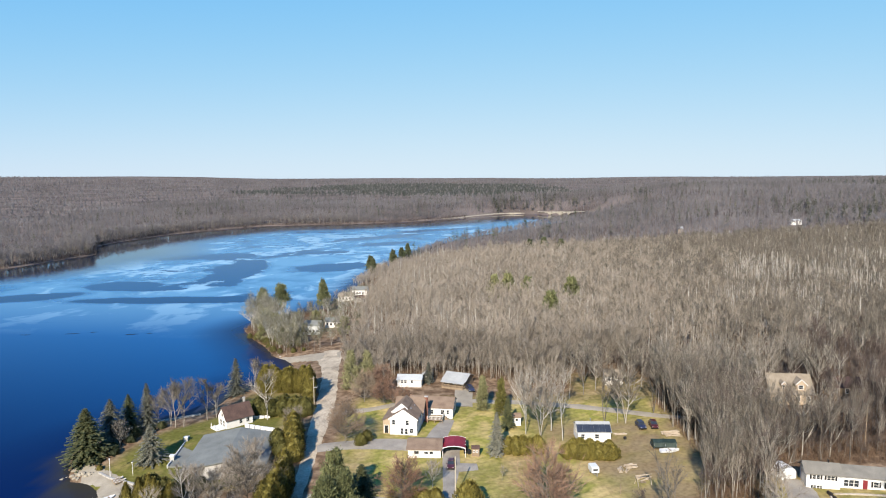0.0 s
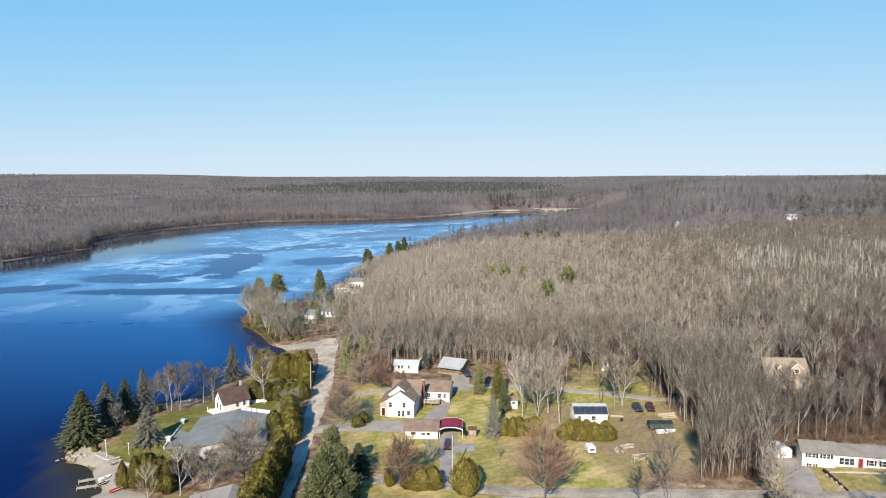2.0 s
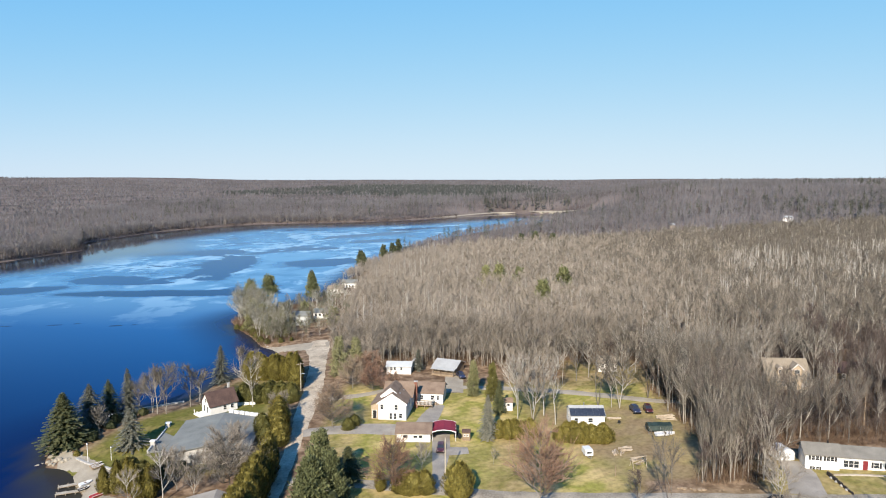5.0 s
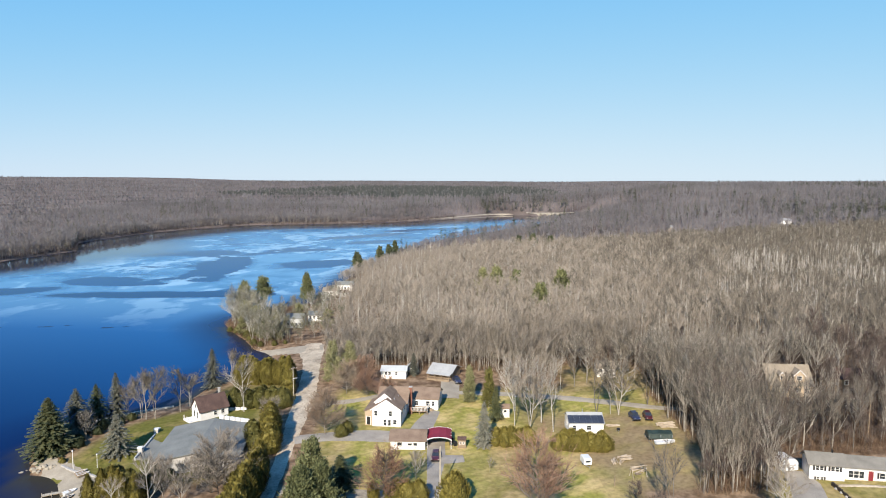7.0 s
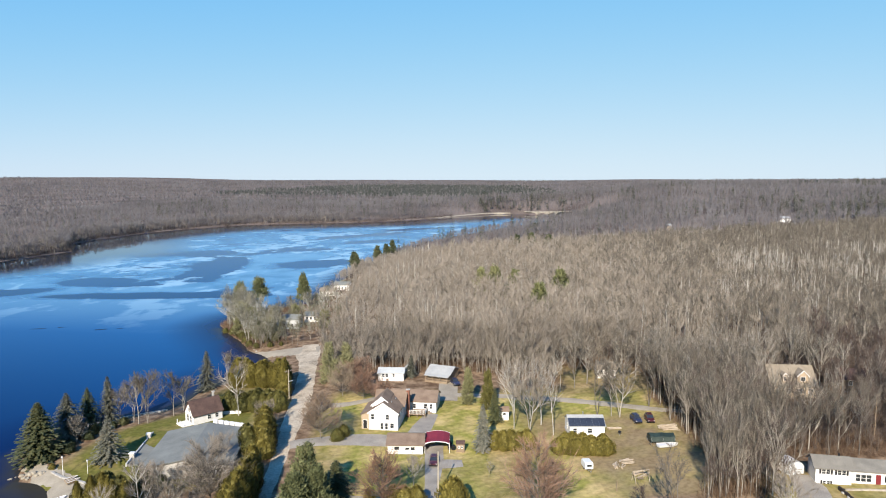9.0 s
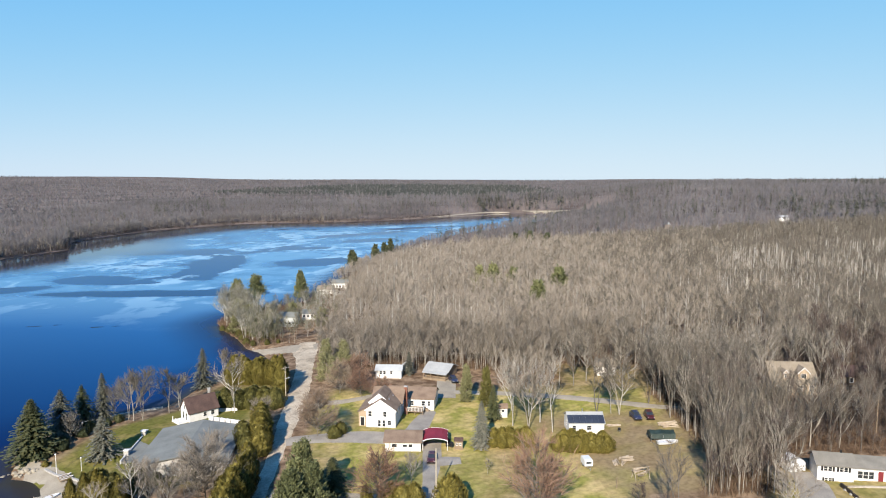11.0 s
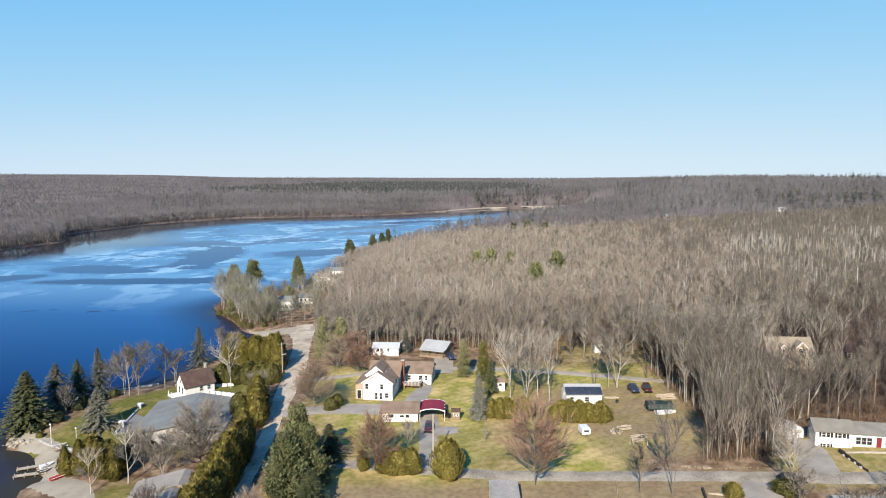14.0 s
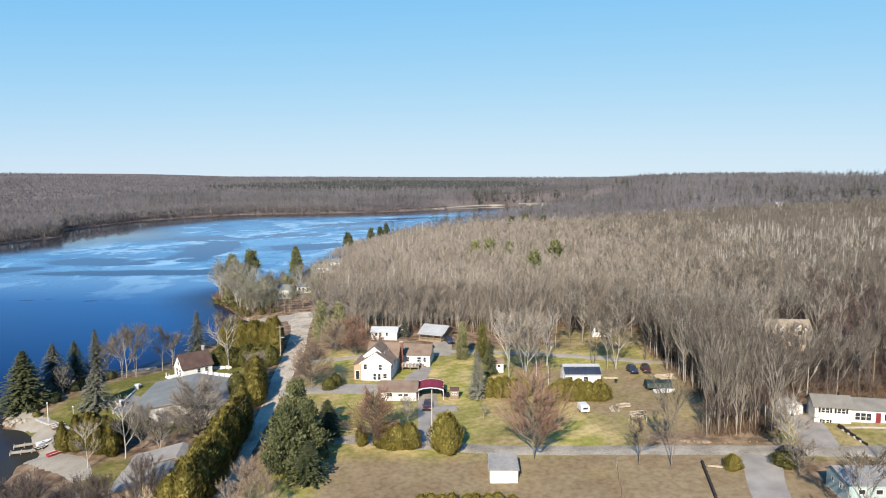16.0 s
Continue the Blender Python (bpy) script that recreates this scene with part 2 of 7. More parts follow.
def height(x, y):
    """The ground's height."""
    x, y = np.asarray(x, float), np.asarray(y, float)
    sd = shore_distance(x, y)
    land = np.maximum(sd, 0)
    far = np.hypot(x, y)
    z = 2.4 * (1 - np.exp(-land / 7)) + 1.6 * np.clip((land - 22) / 26, 0, 1)
    rise = 1 - np.exp(-land / 130)
    east = (x > -60) | (y < 300)
    slope = 0.020 * np.clip(y - 125, -60, 1000) + 0.032 * np.clip(x - 15, 0, 80) + 0.045 * np.clip(x - 95, 0, 480)
    flat = np.clip((y - 210) / 60, 0, 1)
    ease = flat * rise + (1 - flat) * np.clip(land / 45, 0, 1)
    z = z + np.where(east & (y < 1400), slope * ease, slope.clip(0, 20) * 0.5 * rise)
    z = z + 16.5 * np.exp(-(((x - 350) / 150) ** 2 + ((y - 1055) / 250) ** 2))
    ramp = np.clip((far - 1300) / 3000, 0, 1)
    z = z + rise * (30 * ramp * ramp * (3 - 2 * ramp) + 4 * ramp * waves(x, y, 1500, 3))
    z = z + 26 * np.exp(-(((x + 2150) / 900) ** 2 + ((y - 3900) / 900) ** 2))
    z = z + np.clip((land - 60) / 100, 0, 1) * 0.8 * waves(x, y, 90, 5)
    under = np.clip(-sd / 12, 0, 1)
    return np.where(sd > 0, z + 0.06, -2.2 * under - 0.02)


def spaced(edges):
    """Coordinates from rows of (start, end, step), each stretch with its own step."""
    out = []
    for a, b, s in edges:
        out += list(np.arange(a, b - s * 0.3, s))
    return np.array(out + [edges[-1][1]], float)


def sheet(name, xs, ys, zs, mats, pick=None):
    """A grid of faces over xs and ys."""
    nx, ny = len(xs), len(ys)
    gx, gy = np.meshgrid(xs, ys)
    co = np.stack([gx, gy, zs], -1).reshape(-1, 3)
    q = (np.arange(nx - 1)[None] + nx * np.arange(ny - 1)[:, None]).ravel()
    faces = np.stack([q, q + 1, q + nx + 1, q + nx], 1)
    me = bpy.data.meshes.new(name)
    me.from_pydata(co, [], faces.tolist())
    me.polygons.foreach_set("use_smooth", [True] * len(faces))
    for m in mats:
        me.materials.append(m)
    return new(name, me)


GX = spaced([(-4600, -1400, 160), (-1400, -420, 35), (-420, -130, 9), (-130, 110, 2.0), (110, 420, 12), (420, 1400, 45), (1400, 4600, 160)])
GY = spaced([(-900, 40, 40), (40, 100, 6), (100, 300, 2.0), (300, 420, 5), (420, 700, 9), (700, 1300, 12), (1300, 2000, 45), (2000, 3600, 110),
             (3600, 4400, 110)])
gx, gy = np.meshgrid(GX, GY)


def ground_material():
    """Grass, leaf litter and far brown woods, by place."""
    m = bpy.data.materials.new("ground_cover")
    m.use_nodes = True
    nt = m.node_tree
    n, link = nt.nodes, nt.links.new
    bsdf = n["Principled BSDF"]
    bsdf.inputs["Roughness"].default_value = 0.95
    bsdf.inputs["Specular IOR Level"].default_value = 0.1
    geo = n.new("ShaderNodeNewGeometry")

    def noise_tex(scale, detail=5):
        t = n.new("ShaderNodeTexNoise")
        t.inputs["Scale"].default_value, t.inputs["Detail"].default_value = scale, detail
        link(geo.outputs["Position"], t.inputs["Vector"])
        return t.outputs["Fac"]

    def ramp(fac, stops):
        r = n.new("ShaderNodeValToRGB")
        while len(r.color_ramp.elements) < len(stops):
            r.color_ramp.elements.new(0.5)
        for e, (p, c) in zip(r.color_ramp.elements, stops):
            e.position, e.color = p, (*c, 1)
        link(fac, r.inputs["Fac"])
        return r.outputs["Color"]

    def mixed(fac, a, b):
        x = n.new("ShaderNodeMix")
        x.data_type = "RGBA"
        link(fac, x.inputs[0])
        link(a, x.inputs[6])
        link(b, x.inputs[7])
        return x.outputs[2]

    litter = ramp(noise_tex(0.42, 12), [(0.36, (0.0894, 0.0559, 0.0344)), (0.5, (0.1496, 0.1006, 0.0636)), (0.62, (0.2167, 0.1531, 0.1006))])
    woods = ramp(noise_tex(0.012, 9), [(0.36, (0.0765, 0.0585, 0.0499)), (0.5, (0.1187, 0.0946, 0.0817)), (0.64, (0.1548, 0.1238, 0.1075))])
    grass = ramp(noise_tex(0.11, 12), [(0.33, (0.380, 0.294, 0.130)), (0.43, (0.283, 0.234, 0.082)), (0.50, (0.185, 0.180, 0.039)), (0.57, (0.255, 0.223, 0.066)), (0.68, (0.364, 0.283, 0.125))])
    dry = ramp(noise_tex(0.13, 12), [(0.34, (0.168, 0.120, 0.067)), (0.46, (0.188, 0.138, 0.078)), (0.56, (0.205, 0.156, 0.088)), (0.68, (0.180, 0.128, 0.073))])
    # faint stripes left by the mower
    turned, bands = n.new("ShaderNodeMapping"), n.new("ShaderNodeTexWave")
    turned.inputs["Rotation"].default_value = (0, 0, radians(62))
    link(geo.outputs["Position"], turned.inputs["Vector"])
    link(turned.outputs[0], bands.inputs["Vector"])
    bands.inputs["Scale"].default_value, bands.inputs["Distortion"].default_value, bands.inputs["Detail"].default_value = 0.14, 1.6, 2
    mown = n.new("ShaderNodeMix")
    mown.data_type, mown.blend_type = "RGBA", "MULTIPLY"
    mown.inputs[0].default_value = 0.8
    link(grass, mown.inputs[6])
    link(ramp(bands.outputs["Fac"], [(0.2, (0.93, 0.95, 0.92)), (0.8, (1.12, 1.10, 1.12))]), mown.inputs[7])
    grass = mown.outputs[2]
    cover = n.new("ShaderNodeAttribute")
    cover.attribute_name = "cover"
    sep = n.new("ShaderNodeSeparateColor")
    link(cover.outputs["Color"], sep.inputs[0])
    lush = ramp(noise_tex(0.16, 10), [(0.36, (0.1574, 0.1307, 0.0447)), (0.48, (0.0937, 0.0937, 0.0198)), (0.62, (0.1238, 0.1127, 0.0301))])
    c = mixed(sep.outputs[2], mixed(sep.outputs[0], litter, mixed(cover.outputs["Alpha"], grass, lush)), dry)
    speck = ramp(noise_tex(1.1, 10), [(0.36, (0.84, 0.82, 0.80)), (0.50, (1.03, 1.03, 1.02)), (0.64, (1.18, 1.16, 1.13))])
    wear = n.new("ShaderNodeMix")
    wear.data_type, wear.blend_type = "RGBA", "MULTIPLY"
    wear.inputs[0].default_value = 1.0
    link(mixed(sep.outputs[1], c, woods), wear.inputs[6])
    link(speck, wear.inputs[7])
    link(wear.outputs[2], bsdf.inputs["Base Color"])
    b = n.new("ShaderNodeBump")
    b.inputs["Strength"].default_value, b.inputs["Distance"].default_value = 0.5, 0.15
    link(noise_tex(2.2, 8), b.inputs["Height"])
    link(b.outputs["Normal"], bsdf.inputs["Normal"])
    return m


gz = height(gx, gy)
ground = tagged(sheet("ground", GX, GY, gz, [ground_material()]), "rolling land of dry grass, leaf litter and brown winter woods", "ground", kind="structure")


def lawn_share(x, y):
    """How much of the ground is mown grass: the gardens and the lakeside lawn."""
    def soft(a, b, v):
        return np.clip((v - a) / (b - a), 0, 1)
    gardens = soft(-28, -24, x) * soft(62, 56, x) * soft(100, 106, y) * soft(196, 186, y) * (1 - soft(36, 42, x) * soft(135, 130, y))
    # left of the lakeside edge, litter also stands in for spruce shade
    lakeside = soft(-40, -46, x) * soft(139, 145, y) * soft(212, 200, y) * soft(-3.5, 0.5, x - np.interp(y, [148, 152, 165, 175, 183, 190], [-82, -80, -77, -73.5, -66, -60]))
    slope_lawn = soft(-43, -46, x) * soft(-58, -55, x) * soft(117, 121, y) * soft(131, 127, y)
    glade = 0.4 * soft(36, 42, x) * soft(66, 58, x) * soft(178, 186, y) * soft(218, 206, y)
    far_right = soft(62, 66, x) * soft(140, 134, y) * soft(116, 120, y)
    patch = np.clip(0.6 + 0.9 * waves(x, y, 26, 9), 0, 1)
    return np.clip(np.maximum.reduce([gardens * (0.5 + 0.5 * patch), lakeside, 0.6 * far_right, slope_lawn, glade]), 0, 1)


def dry_share(x, y):
    """Worn earth and dry tan grass: the field by the road and the cabin's yard."""
    def soft(a, b, v):
        return np.clip((v - a) / (b - a), 0, 1)
    field = soft(-19, -14, x) * soft(64, 60, x) * soft(127, 122, y) * soft(90, 96, y)
    yard = soft(30, 38, x + 0.3 * (y - 140)) * soft(63, 58, x) * soft(128, 133, y) * soft(176, 168, y)
    thin = np.clip(0.85 + 0.7 * waves(x, y, 17, 14) + 0.35 * waves(x, y, 6, 15), 0, 1)
    return np.clip(np.maximum(field * np.clip(0.75 + 0.4 * thin, 0, 1), yard * thin), 0, 1)


at_ground = ground.data.attributes.new("cover", "FLOAT_COLOR", "POINT")
share = lawn_share(gx, gy).ravel()
distant = np.clip((np.hypot(gx, gy).ravel() - 420) / 300, 0, 1)
at_ground.data.foreach_set("color", np.stack([share, distant, dry_share(gx, gy).ravel(), np.clip((-41 - gx.ravel()) / 5, 0, 1)], 1).ravel())


def water_material():
    """Water darkened in a reflecting band under the far shores, thin blue ice with sharp-edged leads on the middle of
    the lake.
    """
    m = bpy.data.materials.new("lake_water_and_ice")
    m.use_nodes = True
    nt = m.node_tree
    n, link = nt.nodes, nt.links.new
    bsdf = n["Principled BSDF"]
    geo = n.new("ShaderNodeNewGeometry")

    def patches(sx, sy, detail, rough, bend):
        mapping, t = n.new("ShaderNodeMapping"), n.new("ShaderNodeTexNoise")
        mapping.inputs["Scale"].default_value = (1 / sx, 1 / sy, 1)
        mapping.inputs["Rotation"].default_value = (0, 0, radians(-16))
        link(geo.outputs["Position"], mapping.inputs["Vector"])
        link(mapping.outputs[0], t.inputs["Vector"])
        t.inputs["Scale"].default_value, t.inputs["Detail"].default_value = 1.0, detail
        t.inputs["Roughness"].default_value, t.inputs["Distortion"].default_value = rough, bend
        return t.outputs["Fac"]

    def calc(kind, a, b, c=0.0):
        x = n.new("ShaderNodeMath")
        x.operation = kind
        for socket, value in zip(x.inputs, (a, b, c)):
            if isinstance(value, (int, float)):
                socket.default_value = value
            else:
                link(value, socket)
        return x.outputs[0]

    def smooth(value, lo, hi, to_lo=0.0, to_hi=1.0):
        r = n.new("ShaderNodeMapRange")
        r.interpolation_type = "SMOOTHSTEP"
        for key, v in (("From Min", lo), ("From Max", hi), ("To Min", to_lo), ("To Max", to_hi)):
            r.inputs[key].default_value = v
        link(value, r.inputs["Value"])
        return r.outputs[0]

    def mixed(fac, a, b):
        x = n.new("ShaderNodeMix")
        x.data_type = "RGBA"
        link(fac, x.inputs[0])
        for socket, value in ((x.inputs[6], a), (x.inputs[7], b)):
            if isinstance(value, tuple):
                socket.default_value = (*value, 1)
            else:
                link(value, socket)
        return x.outputs[2]

    at, at_zone = n.new("ShaderNodeAttribute"), n.new("ShaderNodeAttribute")
    at.attribute_name, at_zone.attribute_name = "ice", "zone"
    field, zone = n.new("ShaderNodeSeparateColor"), n.new("ShaderNodeSeparateColor")
    link(at.outputs["Color"], field.inputs[0])
    link(at_zone.outputs["Color"], zone.inputs[0])
    iced, reflect_band = zone.outputs[0], zone.outputs[1]
    broad, small = patches(62, 70, 6, 0.5, 0.9), patches(17, 20, 5, 0.55, 0.6)
    # the ice's strength: leads where it falls under a half
    rough_edge = calc("MULTIPLY_ADD", calc("SUBTRACT", broad, 0.5), 0.95, calc("MULTIPLY", calc("SUBTRACT", small, 0.5), 0.40))
    strength = calc("MULTIPLY_ADD", rough_edge, calc("MULTIPLY_ADD", iced, 0.88, 0.12), field.outputs[0])
    firm = smooth(strength, 0.455, 0.515)
    frost = calc("MULTIPLY", smooth(calc("MULTIPLY_ADD", small, 0.45, calc("MULTIPLY", patches(70, 95, 6, 0.55, 1.2), 0.75)), 0.615, 0.70), iced)
    # open water: navy near, lighter blue far off, set in the base colour
    open_tone = mixed(field.outputs[1], (0.0009, 0.0086, 0.0533), (0.0034, 0.0645, 0.1978))
    sheet_colour = mixed(iced, open_tone, mixed(smooth(strength, 0.52, 0.74), (0.0241, 0.1247, 0.2623), (0.0731, 0.2107, 0.3569)))
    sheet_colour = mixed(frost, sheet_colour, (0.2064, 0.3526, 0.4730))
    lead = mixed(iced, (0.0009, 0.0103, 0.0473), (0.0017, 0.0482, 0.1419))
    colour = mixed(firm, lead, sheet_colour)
    # dark colour laid where the far trees' reflection falls
    colour = mixed(reflect_band, colour, (0.0086, 0.0138, 0.0258))
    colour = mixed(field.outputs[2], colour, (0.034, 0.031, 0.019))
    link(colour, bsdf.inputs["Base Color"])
    solid = calc("MULTIPLY", firm, iced)
    link(calc("MULTIPLY_ADD", reflect_band, -0.05, smooth(solid, 0, 1, 0.09, 0.22)), bsdf.inputs["Roughness"])
    link(calc("MULTIPLY_ADD", reflect_band, 0.30, smooth(solid, 0, 1, 0.03, 0.24)), bsdf.inputs["Specular IOR Level"])
    bsdf.inputs["IOR"].default_value = 1.33
    ripple, b = n.new("ShaderNodeTexNoise"), n.new("ShaderNodeBump")
    ripple.inputs["Scale"].default_value, ripple.inputs["Detail"].default_value = 0.9, 3
    link(geo.outputs["Position"], ripple.inputs["Vector"])
    link(ripple.outputs["Fac"], b.inputs["Height"])
    b.inputs["Strength"].default_value, b.inputs["Distance"].default_value = 0.10, 0.012
    link(b.outputs["Normal"], bsdf.inputs["Normal"])
    return m


WX = spaced([(-900, -430, 20), (-430, 60, 3), (60, 300, 12)])
WY = spaced([(-420, 100, 40), (100, 284, 8), (284, 316, 1.6), (316, 960, 4), (960, 1240, 10)])
wx, wy = np.meshgrid(WX, WY)
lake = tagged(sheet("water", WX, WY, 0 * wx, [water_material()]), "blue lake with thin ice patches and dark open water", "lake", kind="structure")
fx, fy = wx.ravel(), wy.ravel()
off = -shore_distance(fx, fy)
far_off = np.full(fx.shape, 1e9)
for (ax, ay), (bx, by) in zip(FAR_SHORE, FAR_SHORE[1:]):
    along = np.clip(((fx - ax) * (bx - ax) + (fy - ay) * (by - ay)) / ((bx - ax) ** 2 + (by - ay) ** 2), 0, 1)
    far_off = np.minimum(far_off, np.hypot(fx - ax - along * (bx - ax), fy - ay - along * (by - ay)))
iced = np.clip((fy - 275 + 0.12 * fx) / 125, 0, 1) * np.clip((off - 6) / 22, 0, 1)
# band about as wide as the far trees' mirror image
reflect_band = np.clip(1.75 - far_off / (36 + 0.042 * np.clip(fy, 300, 1000)), 0, 1)
iced *= 1 - reflect_band
ice = 0.92 - 0.31 * iced
# dark leads in the ice: x, y, half length, half width, turn, how deep
for cx, cy, la, lb, turn, deep in ((-158, 381, 56, 10, 2, 0.55), (-207, 431, 18, 13, 10, 0.65), (-246, 390, 28, 12, 25, 0.65), (-150, 490, 15, 58, 4, 0.42), (-236, 590, 82, 24, 2, 0.28), (-88, 515, 28, 18, 25, 0.45),
                                   (-72, 762, 50, 12, 43, 0.5), (-108, 616, 18, 9, 20, 0.4), (-188, 298, 4, 1.3, 0, 0.60), (-168, 300, 5, 1.2, 14, 0.62), (-159, 302.5, 3, 1.2, 4, 0.58), (-140, 298, 4, 1.5, 14, 0.62), (-132, 299.5, 2.5, 1.2, 0, 0.58), (-176, 418, 14, 5, 8, 0.4),
                                   (-130, 330, 10, 1.6, 4, 0.7), (-186, 326, 12, 1.5, 4, 0.6), (-60, 690, 26, 10, 40, 0.4), (-20, 850, 40, 12, 40, 0.35)):
    ca, sa = math.cos(radians(turn)), math.sin(radians(turn))
    u, v = ((fx - cx) * ca + (fy - cy) * sa) / la, (-(fx - cx) * sa + (fy - cy) * ca) / lb
    ice -= deep * np.clip(1.5 - np.hypot(u, v), 0, 1)
for name, table in (("ice", (ice, np.clip((fy - 120 + 0.30 * fx) / 135, 0, 1) * np.clip(off / 25, 0, 1), 0.9 * np.where((fy < 152) & (fx > -90), np.clip(1.15 - off / 13, 0, 1), np.clip(1.0 - off / 6, 0, 1)) * (fy < 300))), ("zone", (iced, reflect_band, 0 * reflect_band))):
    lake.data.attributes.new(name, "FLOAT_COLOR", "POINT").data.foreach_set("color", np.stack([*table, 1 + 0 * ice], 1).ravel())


# ------------------------------------------------------------ tree builders
class Cloud:
    """Gathers triangles of two kinds: wood (0) and twigs or leaves (1)."""

    def __init__(self):
        self.v, self.f, self.k = [], [], []

    def tri(self, a, b, c, kind):
        n = len(self.v)
        self.v += [a, b, c]
        self.f.append((n, n + 1, n + 2))
        self.k.append(kind)

    def tube(self, a, b, ra, rb, sides, kind=0):
        a, b = np.array(a, float), np.array(b, float)
        d = b - a
        d /= np.linalg.norm(d) + 1e-9
        u = np.cross(d, (0.3, 0.9, 0.1))
        u /= np.linalg.norm(u) + 1e-9
        w = np.cross(d, u)
        n = len(self.v)
        for p, r in ((a, ra), (b, rb)):
            for s in range(sides):
                t = 6.2832 * s / sides
                self.v.append(p + r * (math.cos(t) * u + math.sin(t) * w))
        for s in range(sides):
            t = (s + 1) % sides
            self.f += [(n + s, n + t, n + sides + t), (n + s, n + sides + t, n + sides + s)]
            self.k += [kind, kind]

    def twig(self, a, b, wide, kind=1, rng=random):
        a, b = np.array(a, float), np.array(b, float)
        side = np.cross(b - a, (rng.uniform(-1, 1), rng.uniform(-1, 1), rng.uniform(-1, 1)))
        side *= wide * 0.5 / (np.linalg.norm(side) + 1e-9)
        self.tri(a - side, a + side, b, kind)

    def arrays(self):
        return np.array(self.v, float).reshape(-1, 3), np.array(self.f, int).reshape(-1, 3), np.array(self.k, int)


def tri_mesh(name, v, f, mats, index=None):
    """A mesh of triangles from arrays."""
    me = bpy.data.meshes.new(name)
    me.vertices.add(len(v))
    me.vertices.foreach_set("co", np.asarray(v, np.float32).ravel())
    me.loops.add(len(f) * 3)
    me.loops.foreach_set("vertex_index", np.asarray(f, np.int32).ravel())
    me.polygons.add(len(f))
    me.polygons.foreach_set("loop_start", np.arange(0, len(f) * 3, 3, dtype=np.int32))
    for m in mats:
        me.materials.append(m)
    if index is not None:
        me.polygons.foreach_set("material_index", np.asarray(index, np.int32))
    me.update(calc_edges=True)
    return me


def unit(v):
    v = np.array(v, float)
    return v / (np.linalg.norm(v) + 1e-9)


def lean(d, angle, turn):
    """The way d, bent aside by angle and turned about itself."""
    u = unit(np.cross(d, (0.31, 0.2, 0.93) if abs(d[2]) < 0.9 else (1, 0.1, 0)))
    w = np.cross(d, u)
    return unit(d * math.cos(angle) + (u * math.cos(turn) + w * math.sin(turn)) * math.sin(angle))


def bare_tree(seed, tall, limbs=9, subs=5, twigs=10, wide=0.062, sides=5, first=0.3, open_angle=0.75, trunk=0.011, forks=1):
    """A leafless tree: trunk, limbs, branches and single twigs."""
    r = random.Random(seed)
    c = Cloud()
    for fork in range(forks):
        p, d = np.zeros(3), unit((r.uniform(-0.06, 0.06), r.uniform(-0.06, 0.06), 1))
        if forks > 1:
            d = lean(np.array((0, 0, 1.0)), r.uniform(0.08, 0.2), 6.28 * fork / forks + r.random())
        radius, spine, n = tall * trunk * (1 if forks == 1 else 0.75), [np.zeros(3)], 6
        for s in range(n):
            q = p + d * tall * 0.92 / n
            c.tube(p, q, radius, radius * (0.80 if s < n - 1 else 0.4), max(3, sides if s < 4 else 3))
            radius *= 0.80
            p, d = q, unit(d + np.array((r.uniform(-0.09, 0.09), r.uniform(-0.09, 0.09), 0.02)))
            spine.append(q)
        spine = np.array(spine)
        for _ in range(limbs):
            k = first + (0.98 - first) * r.random() ** 0.8
            i = min(int(k * n), n - 1)
            a = spine[i] + (spine[i + 1] - spine[i]) * (k * n - i)
            way = lean(unit(spine[i + 1] - spine[i]), open_angle * r.uniform(0.6, 1.15), r.uniform(0, 6.28))
            length = tall * (0.48 - 0.30 * (k - first) / (1 - first)) * r.uniform(0.75, 1.15)
            rad = tall * trunk * 0.55 * (1.1 - k)
            mid = a + way * length * 0.5
            way2 = unit(way + np.array((0, 0, 0.45)))
            end = mid + way2 * length * 0.5
            c.tube(a, mid, rad + 0.03, rad * 0.65 + 0.03, 3)
            c.tube(mid, end, rad * 0.65 + 0.03, 0.02, 3)
            for _ in range(subs):
                s = r.uniform(0.25, 1.0)
                b = a + (mid - a) * s * 2 if s < 0.5 else mid + (end - mid) * (s * 2 - 1)
                w2 = unit(lean(way, r.uniform(0.3, 0.8), r.uniform(0, 6.28)) + np.array((0, 0, 0.4)))
                l2 = length * r.uniform(0.32, 0.62)
                tip = b + w2 * l2
                c.tube(b, tip, rad * 0.3 + 0.032, 0.014, 3)
                for _ in range(twigs):
                    e = b + (tip - b) * r.uniform(0.15, 1.0)
                    w3 = unit(lean(w2, r.uniform(0.25, 0.85), r.uniform(0, 6.28)) + np.array((0, 0, 0.25)))
                    c.twig(e, e + w3 * l2 * r.uniform(0.4, 0.95), wide * r.uniform(0.7, 1.3), 1, r)
    return c.arrays()


